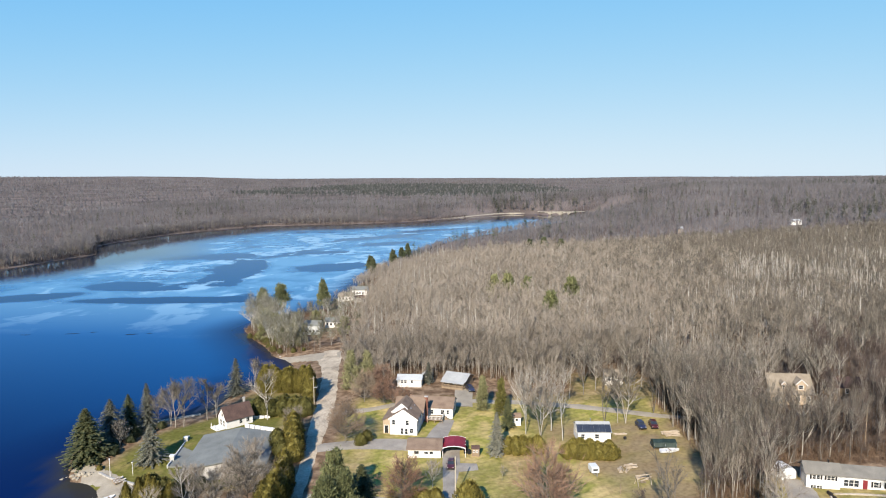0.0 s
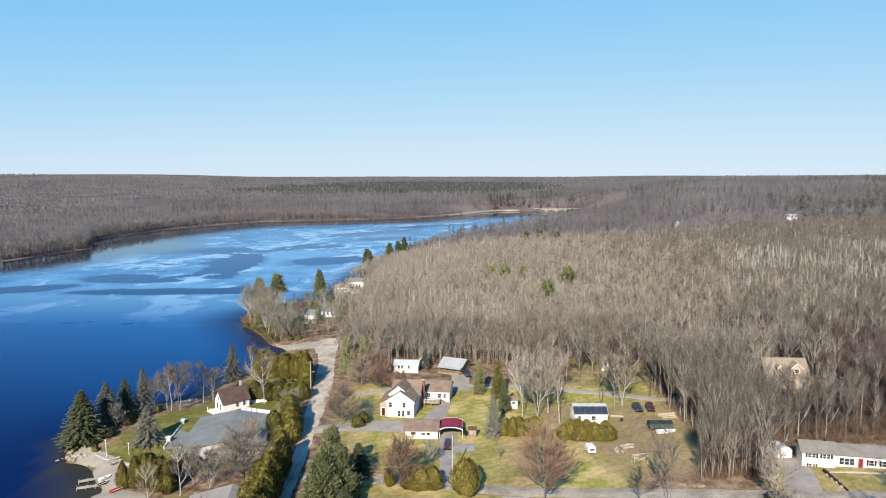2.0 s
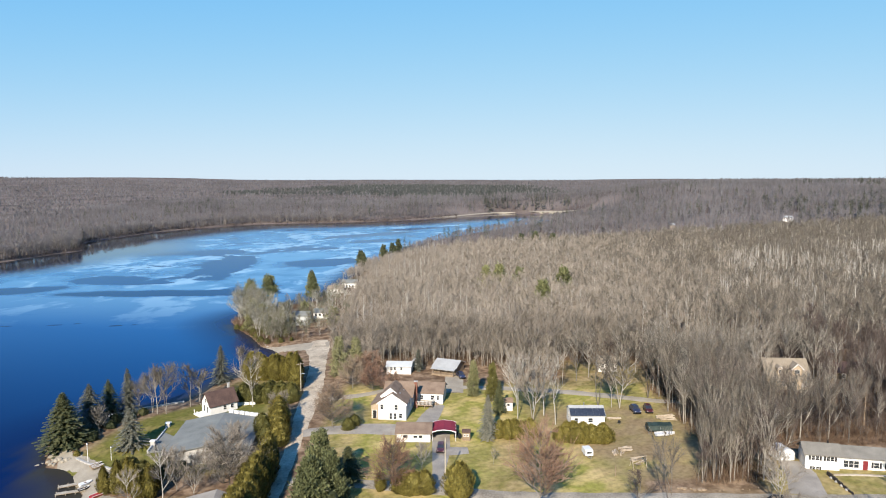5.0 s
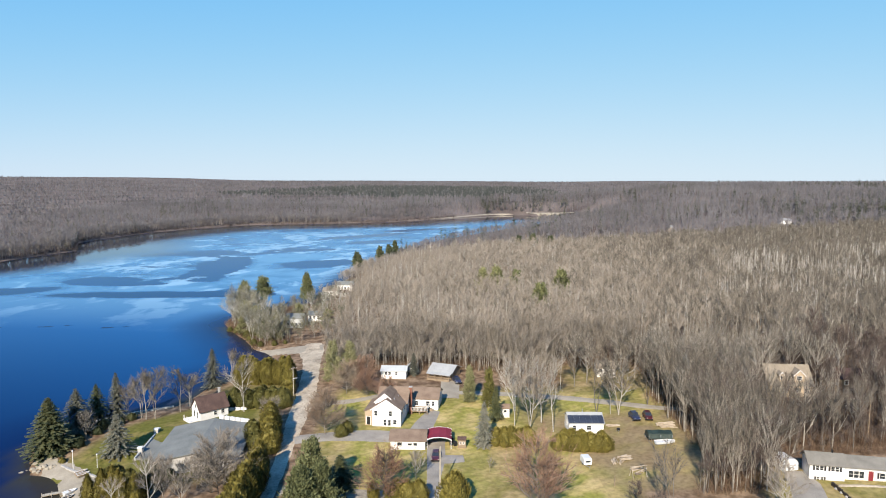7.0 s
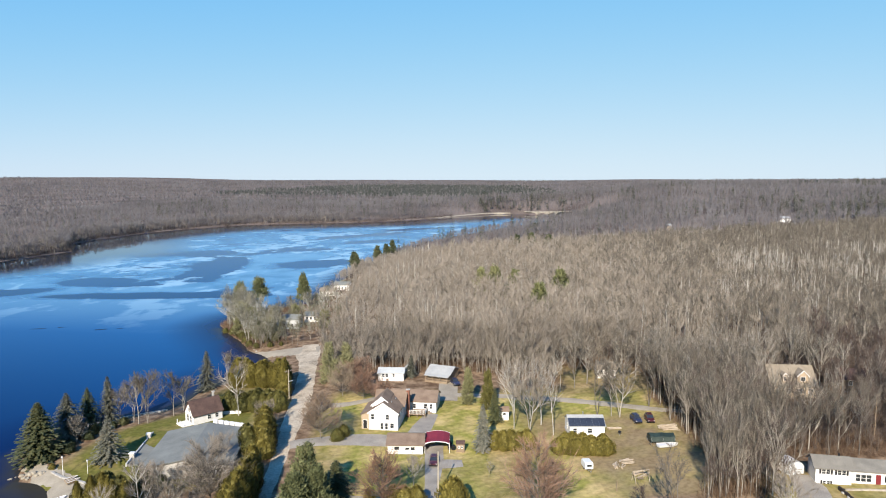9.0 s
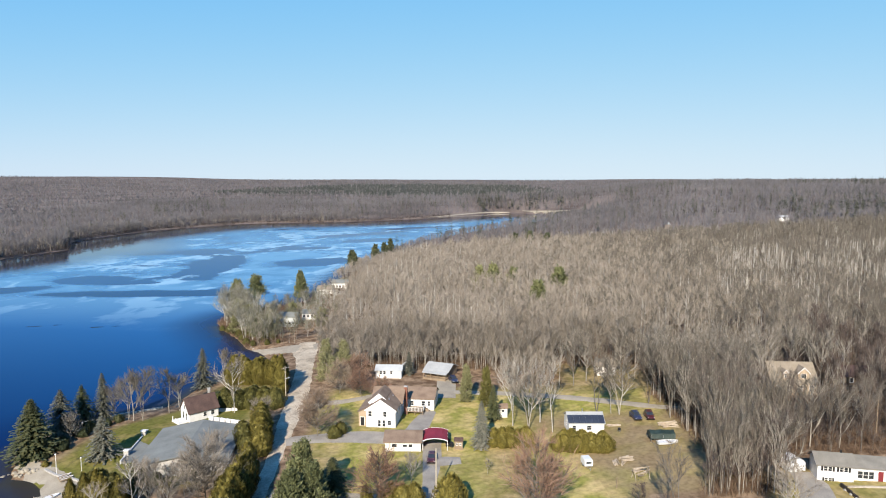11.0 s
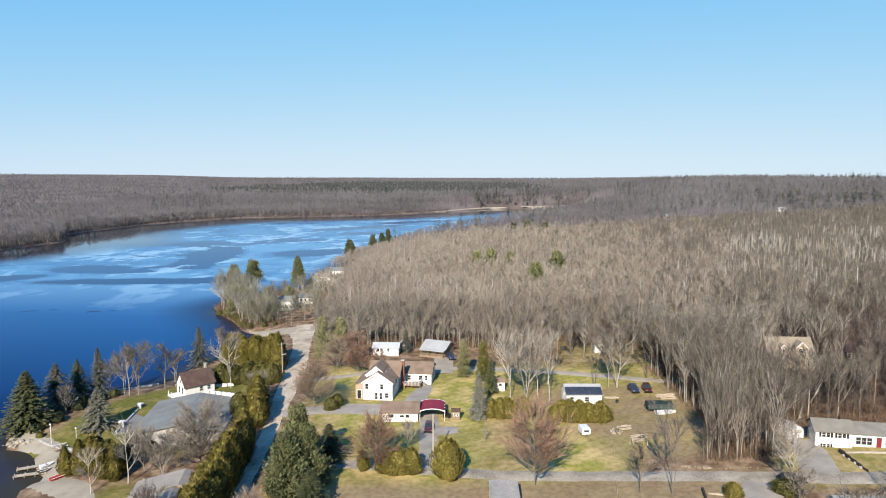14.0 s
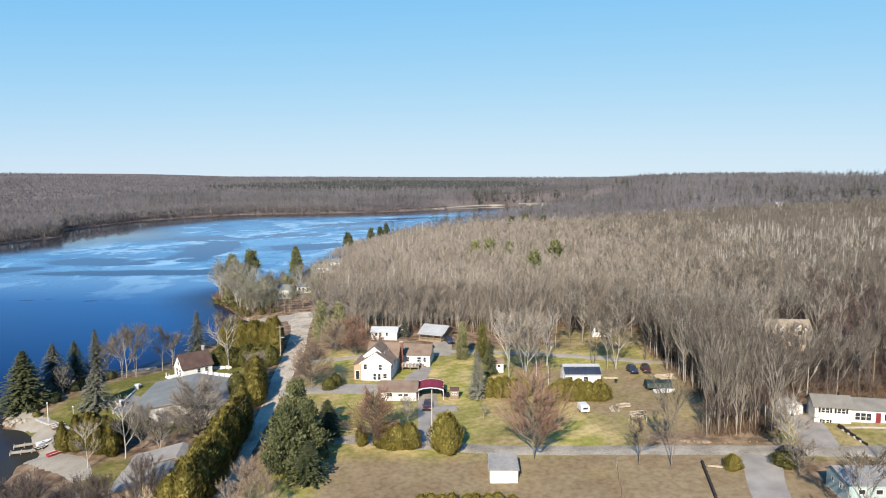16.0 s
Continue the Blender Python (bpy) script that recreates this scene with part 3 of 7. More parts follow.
def plain_tree(seed, tall, limbs=6, twigs=9, wide=0.11):
    """A bare tree for the inner woods."""
    r = random.Random(seed)
    c = Cloud()
    d = unit((r.uniform(-0.08, 0.08), r.uniform(-0.08, 0.08), 1))
    top = d * tall * 0.95
    c.tube((0, 0, 0), top * 0.5, tall * 0.010, tall * 0.0065, 3)
    c.tube(top * 0.5, top, tall * 0.0065, 0.02, 3)
    for _ in range(limbs):
        k = r.uniform(0.38, 0.95)
        a = top * k
        way = lean(d, r.uniform(0.4, 0.8), r.uniform(0, 6.28))
        length = tall * (0.40 - 0.26 * k) * r.uniform(0.8, 1.3)
        end = a + unit(way + np.array((0, 0, 0.25))) * length
        c.twig(a, end, tall * 0.010, 0, r)
        c.twig(a, end, tall * 0.010, 0, r)
        for _ in range(twigs):
            b = a + (end - a) * r.uniform(0.2, 1)
            w = unit(lean(way, r.uniform(0.3, 1.0), r.uniform(0, 6.28)) + np.array((0, 0, 0.3)))
            c.twig(b, b + w * length * r.uniform(0.4, 0.95), wide * r.uniform(0.7, 1.4), 1, r)
    return c.arrays()


def far_tree(seed, tall, twigs=14, wide=0.5):
    """A bare crown seen from far off."""
    r = random.Random(seed)
    c = Cloud()
    c.twig((0, 0, 0), (r.uniform(-0.5, 0.5), r.uniform(-0.5, 0.5), tall), tall * 0.026, 0, r)
    c.twig((0, 0, 0), (r.uniform(-0.5, 0.5), r.uniform(-0.5, 0.5), tall), tall * 0.026, 0, r)
    for _ in range(twigs):
        a = np.array((r.uniform(-0.6, 0.6), r.uniform(-0.6, 0.6), tall * r.uniform(0.3, 0.75)))
        t, out = r.uniform(0, 6.28), tall * r.uniform(0.08, 0.26)
        b = a + np.array((math.cos(t) * out, math.sin(t) * out, tall * r.uniform(0.12, 0.32)))
        b[2] = min(b[2], tall * 1.02)
        c.twig(a, b, wide * r.uniform(0.6, 1.4), 1, r)
    return c.arrays()


def conifer(seed, tall, radius, whorl=0.5, boughs=11, droop=0.35, clear=0.06, tuft=0.62, ragged=0.25, tufts=5):
    """A spruce or fir: whorls of drooping boughs with flat tufts of needles."""
    r = random.Random(seed)
    c = Cloud()
    c.tube((0, 0, 0), (0, 0, tall * 0.5), tall * 0.014, tall * 0.009, 5)
    c.tube((0, 0, tall * 0.5), (0, 0, tall * 0.99), tall * 0.009, 0.01, 4)
    z = tall * clear
    while z < tall * 0.985:
        k = (z - tall * clear) / (tall * (1 - clear))
        reach = radius * (1 - k) ** 0.85 * (0.72 + 0.28 * min(1, k * 6)) + 0.12
        for b in range(boughs):
            t = 6.2832 * (b + r.random()) / boughs
            length = reach * r.uniform(1 - ragged, 1 + ragged * 0.6)
            out = np.array((math.cos(t), math.sin(t), 0))
            side = np.array((-math.sin(t), math.cos(t), 0))
            zz = z + r.uniform(-0.5, 0.5) * whorl
            for s in range(tufts):
                a, e = s / tufts, (s + 1.25) / tufts
                sag = -droop * length
                p = out * length * a + np.array((0, 0, zz + sag * a ** 0.8))
                q = out * length * e + np.array((0, 0, zz + sag * e ** 0.8 + 0.06 * r.random()))
                w = tuft * (1.1 - 0.55 * a) * r.uniform(0.7, 1.3) * min(1.0, 0.35 + length)
                lift = np.array((0, 0, r.uniform(-0.16, 0.1)))
                c.tri(p, q + side * w * r.uniform(0.5, 1) + lift, q - side * w * 0.12, 1)
                c.tri(p, q + side * w * 0.12, q - side * w * r.uniform(0.5, 1) + lift, 1)
        z += whorl * (1.0 - 0.45 * k)
    return c.arrays()


def column(seed, tall, radius, tufts=900, tip=0.5, size=0.34):
    """A dense arborvitae: upright sprays over a tapering, slightly lumpy body."""
    r = random.Random(seed)
    c = Cloud()
    c.tube((0, 0, 0), (0, 0, tall * 0.6), 0.09, 0.05, 5)

    def reach(z, t):
        k = z / tall
        body = (min(1, 0.55 + 2.2 * k)) * max(0.0, 1 - max(0, (k - 0.25) / 0.75) ** (1 / tip) if tip else 1)
        return radius * max(0.04, body) * (1 + 0.16 * math.sin(3 * t + seed) + 0.10 * math.sin(5 * t + 2.1 * z + seed * 2))

    rings, n = 8, 8
    for i in range(rings):
        za, zb = tall * (0.03 + 0.92 * i / rings), tall * (0.03 + 0.92 * (i + 1) / rings)
        for s in range(n):
            t, u = 6.2832 * s / n, 6.2832 * (s + 1) / n
            quad = [np.array((math.cos(x) * reach(y, x) * 0.82, math.sin(x) * reach(y, x) * 0.82, y)) for x, y in ((t, za), (u, za), (u, zb), (t, zb))]
            c.tri(quad[0], quad[1], quad[2], 1)
            c.tri(quad[0], quad[2], quad[3], 1)
    for _ in range(tufts):
        z, t = tall * (0.02 + 0.96 * r.random() ** 1.15), r.uniform(0, 6.2832)
        rho = reach(z, t) * r.uniform(0.75, 1.0)
        out, side = np.array((math.cos(t), math.sin(t), 0)), np.array((-math.sin(t), math.cos(t), 0))
        p = out * rho + np.array((0, 0, z))
        up = unit(out * r.uniform(0.25, 0.9) + np.array((0, 0, 1)) + side * r.uniform(-0.5, 0.5))
        s = size * r.uniform(0.6, 1.3)
        turn = unit(side + out * r.uniform(-0.7, 0.7))
        c.tri(p - turn * s * 0.45, p + turn * s * 0.45, p + up * s * 1.5, 1)
    return c.arrays()


def full_pine(seed, tall, radius, tufts=3200, size=0.75, low=0.05, cone=False):
    """A broad soft pine: boughs hung with long sprays over a ragged oval crown."""
    r = random.Random(seed)
    c = Cloud()
    c.tube((0, 0, 0), (0, 0, tall * 0.55), tall * 0.016, tall * 0.009, 5)
    c.tube((0, 0, tall * 0.55), (0, 0, tall * 0.96), tall * 0.009, 0.02, 4)
    lobes = [(r.uniform(0, 6.28), r.uniform(low, 0.9), r.uniform(0.8, 1.12)) for _ in range(90 if cone else 34)]
    for lobe in range(len(lobes)):
        t, k, f = lobes[lobe]
        z = tall * k
        reach = radius * f * (math.sin(min(1.0, (1 - k) * 1.15 + 0.08) * 1.57)) * min(1, 0.55 + 2.5 * k)
        if cone:
            reach = radius * f * (1 - k) ** 0.7 * min(1, 0.65 + 2.5 * k)
        out = np.array((math.cos(t), math.sin(t), 0.12))
        c.tube((0, 0, z * 0.96), out * reach + np.array((0, 0, z)), 0.07, 0.02, 3)
        for _ in range(tufts // len(lobes)):
            a = r.uniform(0.15, 1.0) ** 0.7
            spread_ = (0.30 * reach + 0.25 if cone else radius * 0.42) * (1.1 - 0.5 * a)
            p = out * reach * a + np.array((r.gauss(0, spread_ * 0.55), r.gauss(0, spread_ * 0.55), z + r.gauss(0, tall * 0.035)))
            way = unit(np.array((p[0], p[1], 0)) * 0.5 / (radius + 0.1) + np.array((r.uniform(-0.5, 0.5), r.uniform(-0.5, 0.5), r.uniform(0.1, 0.9))))
            s = size * r.uniform(0.5, 1.2)
            side = unit(np.cross(way, (r.uniform(-1, 1), r.uniform(-1, 1), r.uniform(-1, 1)))) * s * 0.26
            c.tri(p - side, p + side, p + way * s, 1)
    return c.arrays()


def brush(seed, tall, twigs=26, wide=0.07):
    """A low tangle of stems and twigs."""
    r = random.Random(seed)
    c = Cloud()
    for _ in range(twigs):
        a = np.array((r.uniform(-1.3, 1.3), r.uniform(-1.3, 1.3), 0))
        b = a + np.array((r.uniform(-0.9, 0.9), r.uniform(-0.9, 0.9), tall * r.uniform(0.5, 1.1)))
        c.twig(a, b, wide * r.uniform(0.7, 1.3), 1, r)
        m = a + (b - a) * r.uniform(0.3, 0.7)
        c.twig(m, m + np.array((r.uniform(-1, 1), r.uniform(-1, 1), r.uniform(0.2, 0.9))) * tall * 0.45, wide, 1, r)
    return c.arrays()


def tree_thing(name, parts, mats, label, category="tree", group=""):
    """A tree of two parts: its trunk with the limbs, and its crown."""
    v, f, k = parts
    top = new(name)
    for kind, part_name in ((0, "trunk"), (1, "crown")):
        sel = f[k == kind]
        used, inv = np.unique(sel, return_inverse=True)
        ob = new(part_name, tri_mesh(part_name, v[used], inv.reshape(-1, 3), [mats[kind]]))
        ob.parent = top
    return tagged(top, label, category, group)


def scatter(name, templates, places, mats, label, category):
    """One object of many trees: rows of x, y, z, scale, turn, template."""
    vs, fs, ks, n = [], [], [], 0
    for x, y, z, s, turn, which in places:
        v, f, k = templates[int(which)]
        ca, sa = math.cos(turn) * s, math.sin(turn) * s
        vs.append(np.stack([v[:, 0] * ca - v[:, 1] * sa + x, v[:, 0] * sa + v[:, 1] * ca + y, v[:, 2] * s + z], 1))
        fs.append(f + n)
        ks.append(k)
        n += len(v)
    me = tri_mesh(name, np.concatenate(vs), np.concatenate(fs), mats, np.concatenate(ks))
    return tagged(new(name, me), label, category, kind="stuff")


# ------------------------------------------------------------ building helpers
def part(name, bm, material_, parent, label=""):
    """Links a bmesh as one mesh under a thing or a part."""
    me = bpy.data.meshes.new(name)
    bm.normal_update()
    bm.to_mesh(me)
    bm.free()
    me.materials.append(material_)
    ob = new(name, me)
    ob.parent = parent
    return tagged(ob, label) if label else ob


def box(bm, x0, x1, y0, y1, z0, z1, bevel=0.0):
    v = [bm.verts.new((x, y, z)) for z in (z0, z1) for y in (y0, y1) for x in (x0, x1)]
    for q in ((0, 2, 3, 1), (4, 5, 7, 6), (0, 1, 5, 4), (1, 3, 7, 5), (3, 2, 6, 7), (2, 0, 4, 6)):
        bm.faces.new([v[i] for i in q])
    if bevel:
        es = [e for e in bm.edges if all(w in v for w in e.verts)]
        bmesh.ops.bevel(bm, geom=es, offset=bevel, segments=2, affect="EDGES")
    return bm


def boxed(*args, **kw):
    return box(bmesh.new(), *args, **kw)


def prism(bm, outline, axis, a, b):
    """An outline of (u, z) drawn along an axis from a to b. Axis x: u is y; axis y: u is x."""
    def at(u, z, t):
        return (t, u, z) if axis == "x" else (u, t, z)
    lo = [bm.verts.new(at(u, z, a)) for u, z in outline]
    hi = [bm.verts.new(at(u, z, b)) for u, z in outline]
    n = len(outline)
    bm.faces.new(lo)
    bm.faces.new(hi[::-1])
    for i in range(n):
        bm.faces.new([lo[i], hi[i], hi[(i + 1) % n], lo[(i + 1) % n]])
    bmesh.ops.recalc_face_normals(bm, faces=bm.faces[:])
    return bm


def thing(name, x, y, z, turn, label, category, group="", kind=""):
    ob = new(name)
    ob.matrix_basis = pose(x, y, z, 0, 0, turn)
    return tagged(ob, label, category, group, kind)


def gz_at(x, y):
    return float(height(np.array([x]), np.array([y]))[0])


def window(parent, side, u, z, w, h, face, frame_mat=None, glass=None, mullion=True):
    """A window on a wall whose outside lies at face along side: s, n (u is x), e, w (u is y)."""
    frame_mat, glass = frame_mat or M_TRIM, glass or M_GLASS
    sign = -1 if side in "sw" else 1
    def put(bm, u0, u1, z0, z1, d0, d1):
        a, b = sorted((face + sign * d0, face + sign * d1))
        return box(bm, u0, u1, a, b, z0, z1) if side in "sn" else box(bm, a, b, u0, u1, z0, z1)
    fr, t = bmesh.new(), 0.09
    put(fr, u - w / 2 - t, u - w / 2, z - t, z + h + t, 0.003, 0.07)
    put(fr, u + w / 2, u + w / 2 + t, z - t, z + h + t, 0.003, 0.07)
    put(fr, u - w / 2, u + w / 2, z - t, z, 0.003, 0.08)
    put(fr, u - w / 2, u + w / 2, z + h, z + h + t, 0.003, 0.07)
    if mullion:
        put(fr, u - w / 2, u + w / 2, z + h / 2 - 0.025, z + h / 2 + 0.025, 0.003, 0.055)
    wn = part("window", fr, frame_mat, parent)
    part("pane", put(bmesh.new(), u - w / 2, u + w / 2, z, z + h, 0.002, 0.025), glass, wn)
    return wn


def gable_block(parent, x0, x1, y0, y1, eave, ridge, axis, wall, roof, over=0.35, thick=0.16, base=-1.2, split=None, roof_label=""):
    """Walls up to a gable roof whose ridge runs along axis; split puts the ridge off the middle."""
    if axis == "x":
        lo, hi, a, b = y0, y1, x0, x1
    else:
        lo, hi, a, b = x0, x1, y0, y1
    mid = split if split is not None else (lo + hi) / 2
    w = part("wall", prism(bmesh.new(), [(lo, base), (hi, base), (hi, eave), (mid, ridge - 0.02), (lo, eave)], axis, a, b), wall, parent)
    s1, s2 = (ridge - eave) / (mid - lo), (ridge - eave) / (hi - mid)
    bm = bmesh.new()
    prism(bm, [(lo - over, eave - s1 * over + 0.01), (mid, ridge + 0.01), (hi + over, eave - s2 * over + 0.01), (hi + over, eave - s2 * over + thick),
               (mid, ridge + thick * 1.1), (lo - over, eave - s1 * over + thick)], axis, a - over, b + over)
    r = part("roof", bm, roof, parent, roof_label)
    return w, r


# ------------------------------------------------------------ roads, drives, beaches
def strip(name, line, widths, lift, mat, label, category="road", step=2.0, across=4, wobble=0.25):
    """A road laid on the ground along a line of (x, y), with a ragged edge."""
    line = np.array(line, float)
    seg = np.hypot(*np.diff(line, axis=0).T)
    run = np.r_[0, np.cumsum(seg)]
    t = np.linspace(0, run[-1], max(3, int(run[-1] / step)))
    cx, cy, w = (np.interp(t, run, c) for c in (line[:, 0], line[:, 1], np.broadcast_to(widths, len(line))))
    for _ in range(3):
        cx[1:-1], cy[1:-1] = (cx[:-2] + 2 * cx[1:-1] + cx[2:]) / 4, (cy[:-2] + 2 * cy[1:-1] + cy[2:]) / 4
    dx, dy = np.gradient(cx), np.gradient(cy)
    n = np.hypot(dx, dy)
    nx, ny = -dy / n, dx / n
    w = w + wobble * np.sin(t * 0.7) + wobble * 0.6 * np.sin(t * 1.9 + 1)
    u = np.linspace(-0.5, 0.5, across + 1)
    x = cx[:, None] + nx[:, None] * u * w[:, None]
    y = cy[:, None] + ny[:, None] * u * w[:, None]
    z = height(x, y) + lift
    z[:, 0] -= 0.12
    z[:, -1] -= 0.12
    k = across + 1
    q = (np.arange(across)[None] + k * np.arange(len(t) - 1)[:, None]).ravel()
    me = bpy.data.meshes.new(name)
    me.from_pydata(np.stack([x, y, z], -1).reshape(-1, 3), [], np.stack([q, q + k, q + k + 1, q + 1], 1).tolist())
    me.materials.append(mat)
    me.polygons.foreach_set("use_smooth", [True] * len(me.polygons))
    return tagged(new(name, me), label, category, kind="structure")


strip("road_lane", [(-31.0, 104), (-31.1, 125), (-31.5, 141), (-32.1, 157), (-33, 171), (-34.3, 190), (-36, 205), (-38, 220), (-40.5, 236), (-42.5, 246), (-43.5, 258)],
      [3.4, 3.4, 3.4, 3.6, 5.4, 6.2, 6.0, 5.8, 7.0, 10.0, 6.0], 0.10, M_GRAVEL, "pale gravel lane running down to the lake")
strip("road_front", [(-29, 134.5), (-14.7, 132.6), (10.8, 127.6), (25.6, 125.5), (45, 123.2), (60, 121.8), (75, 120.6), (130, 116)],
      [4.0, 4.2, 4.2, 4.2, 4.2, 4.6, 5.0, 5.0], 0.09, M_ROAD, "worn grey village road with ragged edges")
strip("road_back", [(-33, 181), (-21, 183.5), (-10, 190), (2, 191), (20, 189), (37, 184.5), (48, 179.5), (57, 174.5), (66, 171)],
      [4.5, 3.4, 3.0, 3.2, 3.4, 3.8, 3.8, 3.4, 2.4], 0.09, M_SAND, "narrow dirt road behind the gardens")
strip("driveway_pad", [(-31, 158.5), (-23, 160.2), (-15, 160.8), (-6, 159.2), (-1.0, 158.0)], [4.4, 5.2, 6.6, 6.4, 5.0], 0.12, M_ASPHALT, "grey asphalt forecourt before the white house", "driveway", wobble=0.12)
strip("driveway_carport", [(0.6, 129.5), (1.0, 138), (1.6, 146), (1.7, 157)], [2.6, 2.6, 3.8, 4.2], 0.13, M_ASPHALT, "grey asphalt drive leading to the red carport", "driveway", wobble=0.1)
strip("driveway_turn", [(2.0, 147.2), (5.0, 147.6), (7.6, 147.6)], [4.4, 4.0, 3.4], 0.15, M_ASPHALT, "grey asphalt parking bay beside the carport drive", "driveway", wobble=0.1)
strip("driveway_wing", [(-3.0, 160), (-1.2, 167), (1.2, 176.0)], [5.0, 5.0, 3.4], 0.15, M_ASPHALT, "grey asphalt strip beside the rear wing", "driveway", wobble=0.08)
strip("driveway_ranch", [(50.5, 96), (52.8, 108), (56, 116), (57.8, 120)], [5.8, 5.8, 6.2, 6.8], 0.11, M_ASPHALT, "grey asphalt driveway of the blue-grey bungalow", "driveway", wobble=0.1)
strip("driveway_long", [(69.5, 122.5), (71.0, 127), (73.2, 131.5), (73.2, 136.5)], [7.0, 6.4, 6.0, 4.4], 0.11, M_ASPHALT, "grey asphalt drive of the long white house", "driveway", wobble=0.1)
strip("driveway_slab", [(5.6, 185.5), (5.8, 193), (6.1, 200.5)], [5.0, 5.2, 5.4], 0.14, M_SAND, "pale concrete driveway slab behind the back road", "driveway", wobble=0.05)
strip("forecourt_hall", [(-47, 146), (-44.5, 155), (-43, 164), (-45, 171), (-50, 174)], [5.0, 8.0, 8.5, 6.5, 4.0], 0.11, M_ASPHALT, "shaded asphalt yard beside the grey-roofed hall", "driveway")
strip("beach_near", [(-67, 134.5), (-70.5, 140.5), (-75.5, 146.5), (-82.5, 152.6), (-88, 156.5), (-92, 163)], [4.5, 8.0, 8.5, 6.4, 4.5, 2.6], 0.07, M_SAND, "pale sandy beach by the cove", "beach")
strip("beach_cove", [(-72, 136), (-66, 131), (-60, 127), (-56, 121)], [5.0, 7.5, 6.5, 3.0], 0.08, M_SAND, "brownish trodden sand behind the cove", "beach")
strip("beach_near_top", [(-68.5, 133), (-69.0, 139), (-71.5, 144.5), (-77, 149.8)], [6.0, 8.5, 7.0, 3.5], 0.06, M_SAND, "pale sand above the cove", "beach")
strip("beach_far", [(-68.5, 258.5), (-60.5, 253.6), (-52, 251.5), (-45, 250.5), (-39.0, 251)], [2.5, 5.5, 9.0, 13.0, 12.0], 0.08, M_SAND, "pale sandy beach at the end of the lane", "beach")
strip("beach_end", [(150, 1185), (110, 1183), (63, 1139), (20, 1085), (-3, 1060)], [1.5, 5, 3, 2.5, 1.5], 0.3, M_SAND, "thin pale beach on the far shore", "beach", step=8)
strip("beach_end_east", [(165, 1194), (200, 1130), (226, 1075)], [2, 5, 2], 0.3, M_SAND, "thin pale beach on the far shore", "beach", step=8)
strip("path_long_house", [(78.5, 130.2), (83, 130.0), (86.5, 129.0), (92, 127.5), (104, 125.0)], [0.9, 0.9, 0.9, 0.9, 0.9], 0.12, M_GRAVEL, "narrow pale footpath before the long white house", "path", wobble=0.03)


# ------------------------------------------------------------ buildings
def chimney(parent, x, y, z0, z1, w=0.7, d=0.7, mat=None):
    ch = part("chimney", boxed(x - w / 2, x + w / 2, y - d / 2, y + d / 2, z0, z1), mat or M_BRICK, parent)
    part("chimney_cap", boxed(x - w / 2 - 0.08, x + w / 2 + 0.08, y - d / 2 - 0.08, y + d / 2 + 0.08, z1, z1 + 0.14), M_STONE, ch)
    return ch


def door(parent, side, u, z, w, h, face, mat, label=""):
    sign = -1 if side in "sw" else 1
    a, b = sorted((face + sign * 0.004, face + sign * 0.06))
    bm = boxed(u - w / 2, u + w / 2, a, b, z, z + h) if side in "sn" else boxed(a, b, u - w / 2, u + w / 2, z, z + h)
    d = part("door", bm, mat, parent, label)
    a, b = sorted((face + sign * 0.003, face + sign * 0.09))
    fr = bmesh.new()
    for u0, u1, z0, z1 in ((u - w / 2 - 0.1, u - w / 2, z, z + h + 0.1), (u + w / 2, u + w / 2 + 0.1, z, z + h + 0.1), (u - w / 2, u + w / 2, z + h, z + h + 0.1)):
        box(fr, u0, u1, a, b, z0, z1) if side in "sn" else box(fr, a, b, u0, u1, z0, z1)
    part("door_frame", fr, M_TRIM, d)
    return d


def shutter(parent, u, z, w, h, face):
    return part("shutter", boxed(u - w / 2, u + w / 2, face - 0.06, face - 0.003, z, z + h), M_BLACK, parent)


def railing(parent, x0, x1, y0, y1, z, mat, gap=0.35):
    """Posts, rails and balusters along one straight edge."""
    n = max(2, int(max(abs(x1 - x0), abs(y1 - y0)) / gap))
    r = part("handrail", boxed(min(x0, x1) - 0.04, max(x0, x1) + 0.04, min(y0, y1) - 0.04, max(y0, y1) + 0.04, z + 0.9, z + 0.98), mat, parent)
    for i in range(n + 1):
        x, y = x0 + (x1 - x0) * i / n, y0 + (y1 - y0) * i / n
        part("baluster", boxed(x - 0.035, x + 0.035, y - 0.035, y + 0.035, z, z + 0.9), mat, parent)
    return r


M_BLACK = material("black_paint", [(0.0086, 0.0086, 0.0095), (0.0163, 0.0163, 0.0172)], 0.8, 6, 0.5)
M_TEAL = material("pale_teal_siding", [(0.3130, 0.3294, 0.3259), (0.3732, 0.3844, 0.3775), (0.4171, 0.4240, 0.4188)], 0.4, 10, 0.7)
M_BLUE_SIDING = material("pale_blue_siding", [(0.2262, 0.2915, 0.2829), (0.2692, 0.3388, 0.3216), (0.3019, 0.3672, 0.3492)], 0.4, 10, 0.65)
M_TAN_ROOF = material("tan_shingles", [(0.1496, 0.1238, 0.0894), (0.1944, 0.1608, 0.1195), (0.2322, 0.1944, 0.1496)], 0.5, 14, 0.9, 0.4)
M_PINK = material("cream_siding", [(0.4936, 0.4635, 0.4188), (0.5461, 0.5160, 0.4713), (0.5839, 0.5607, 0.5160)], 0.4, 10, 0.65)
M_CONCRETE = material("pale_concrete", [(0.3139, 0.3070, 0.2915), (0.3887, 0.3818, 0.3595), (0.4489, 0.4412, 0.4188)], 0.5, 12, 0.9, 0.2)
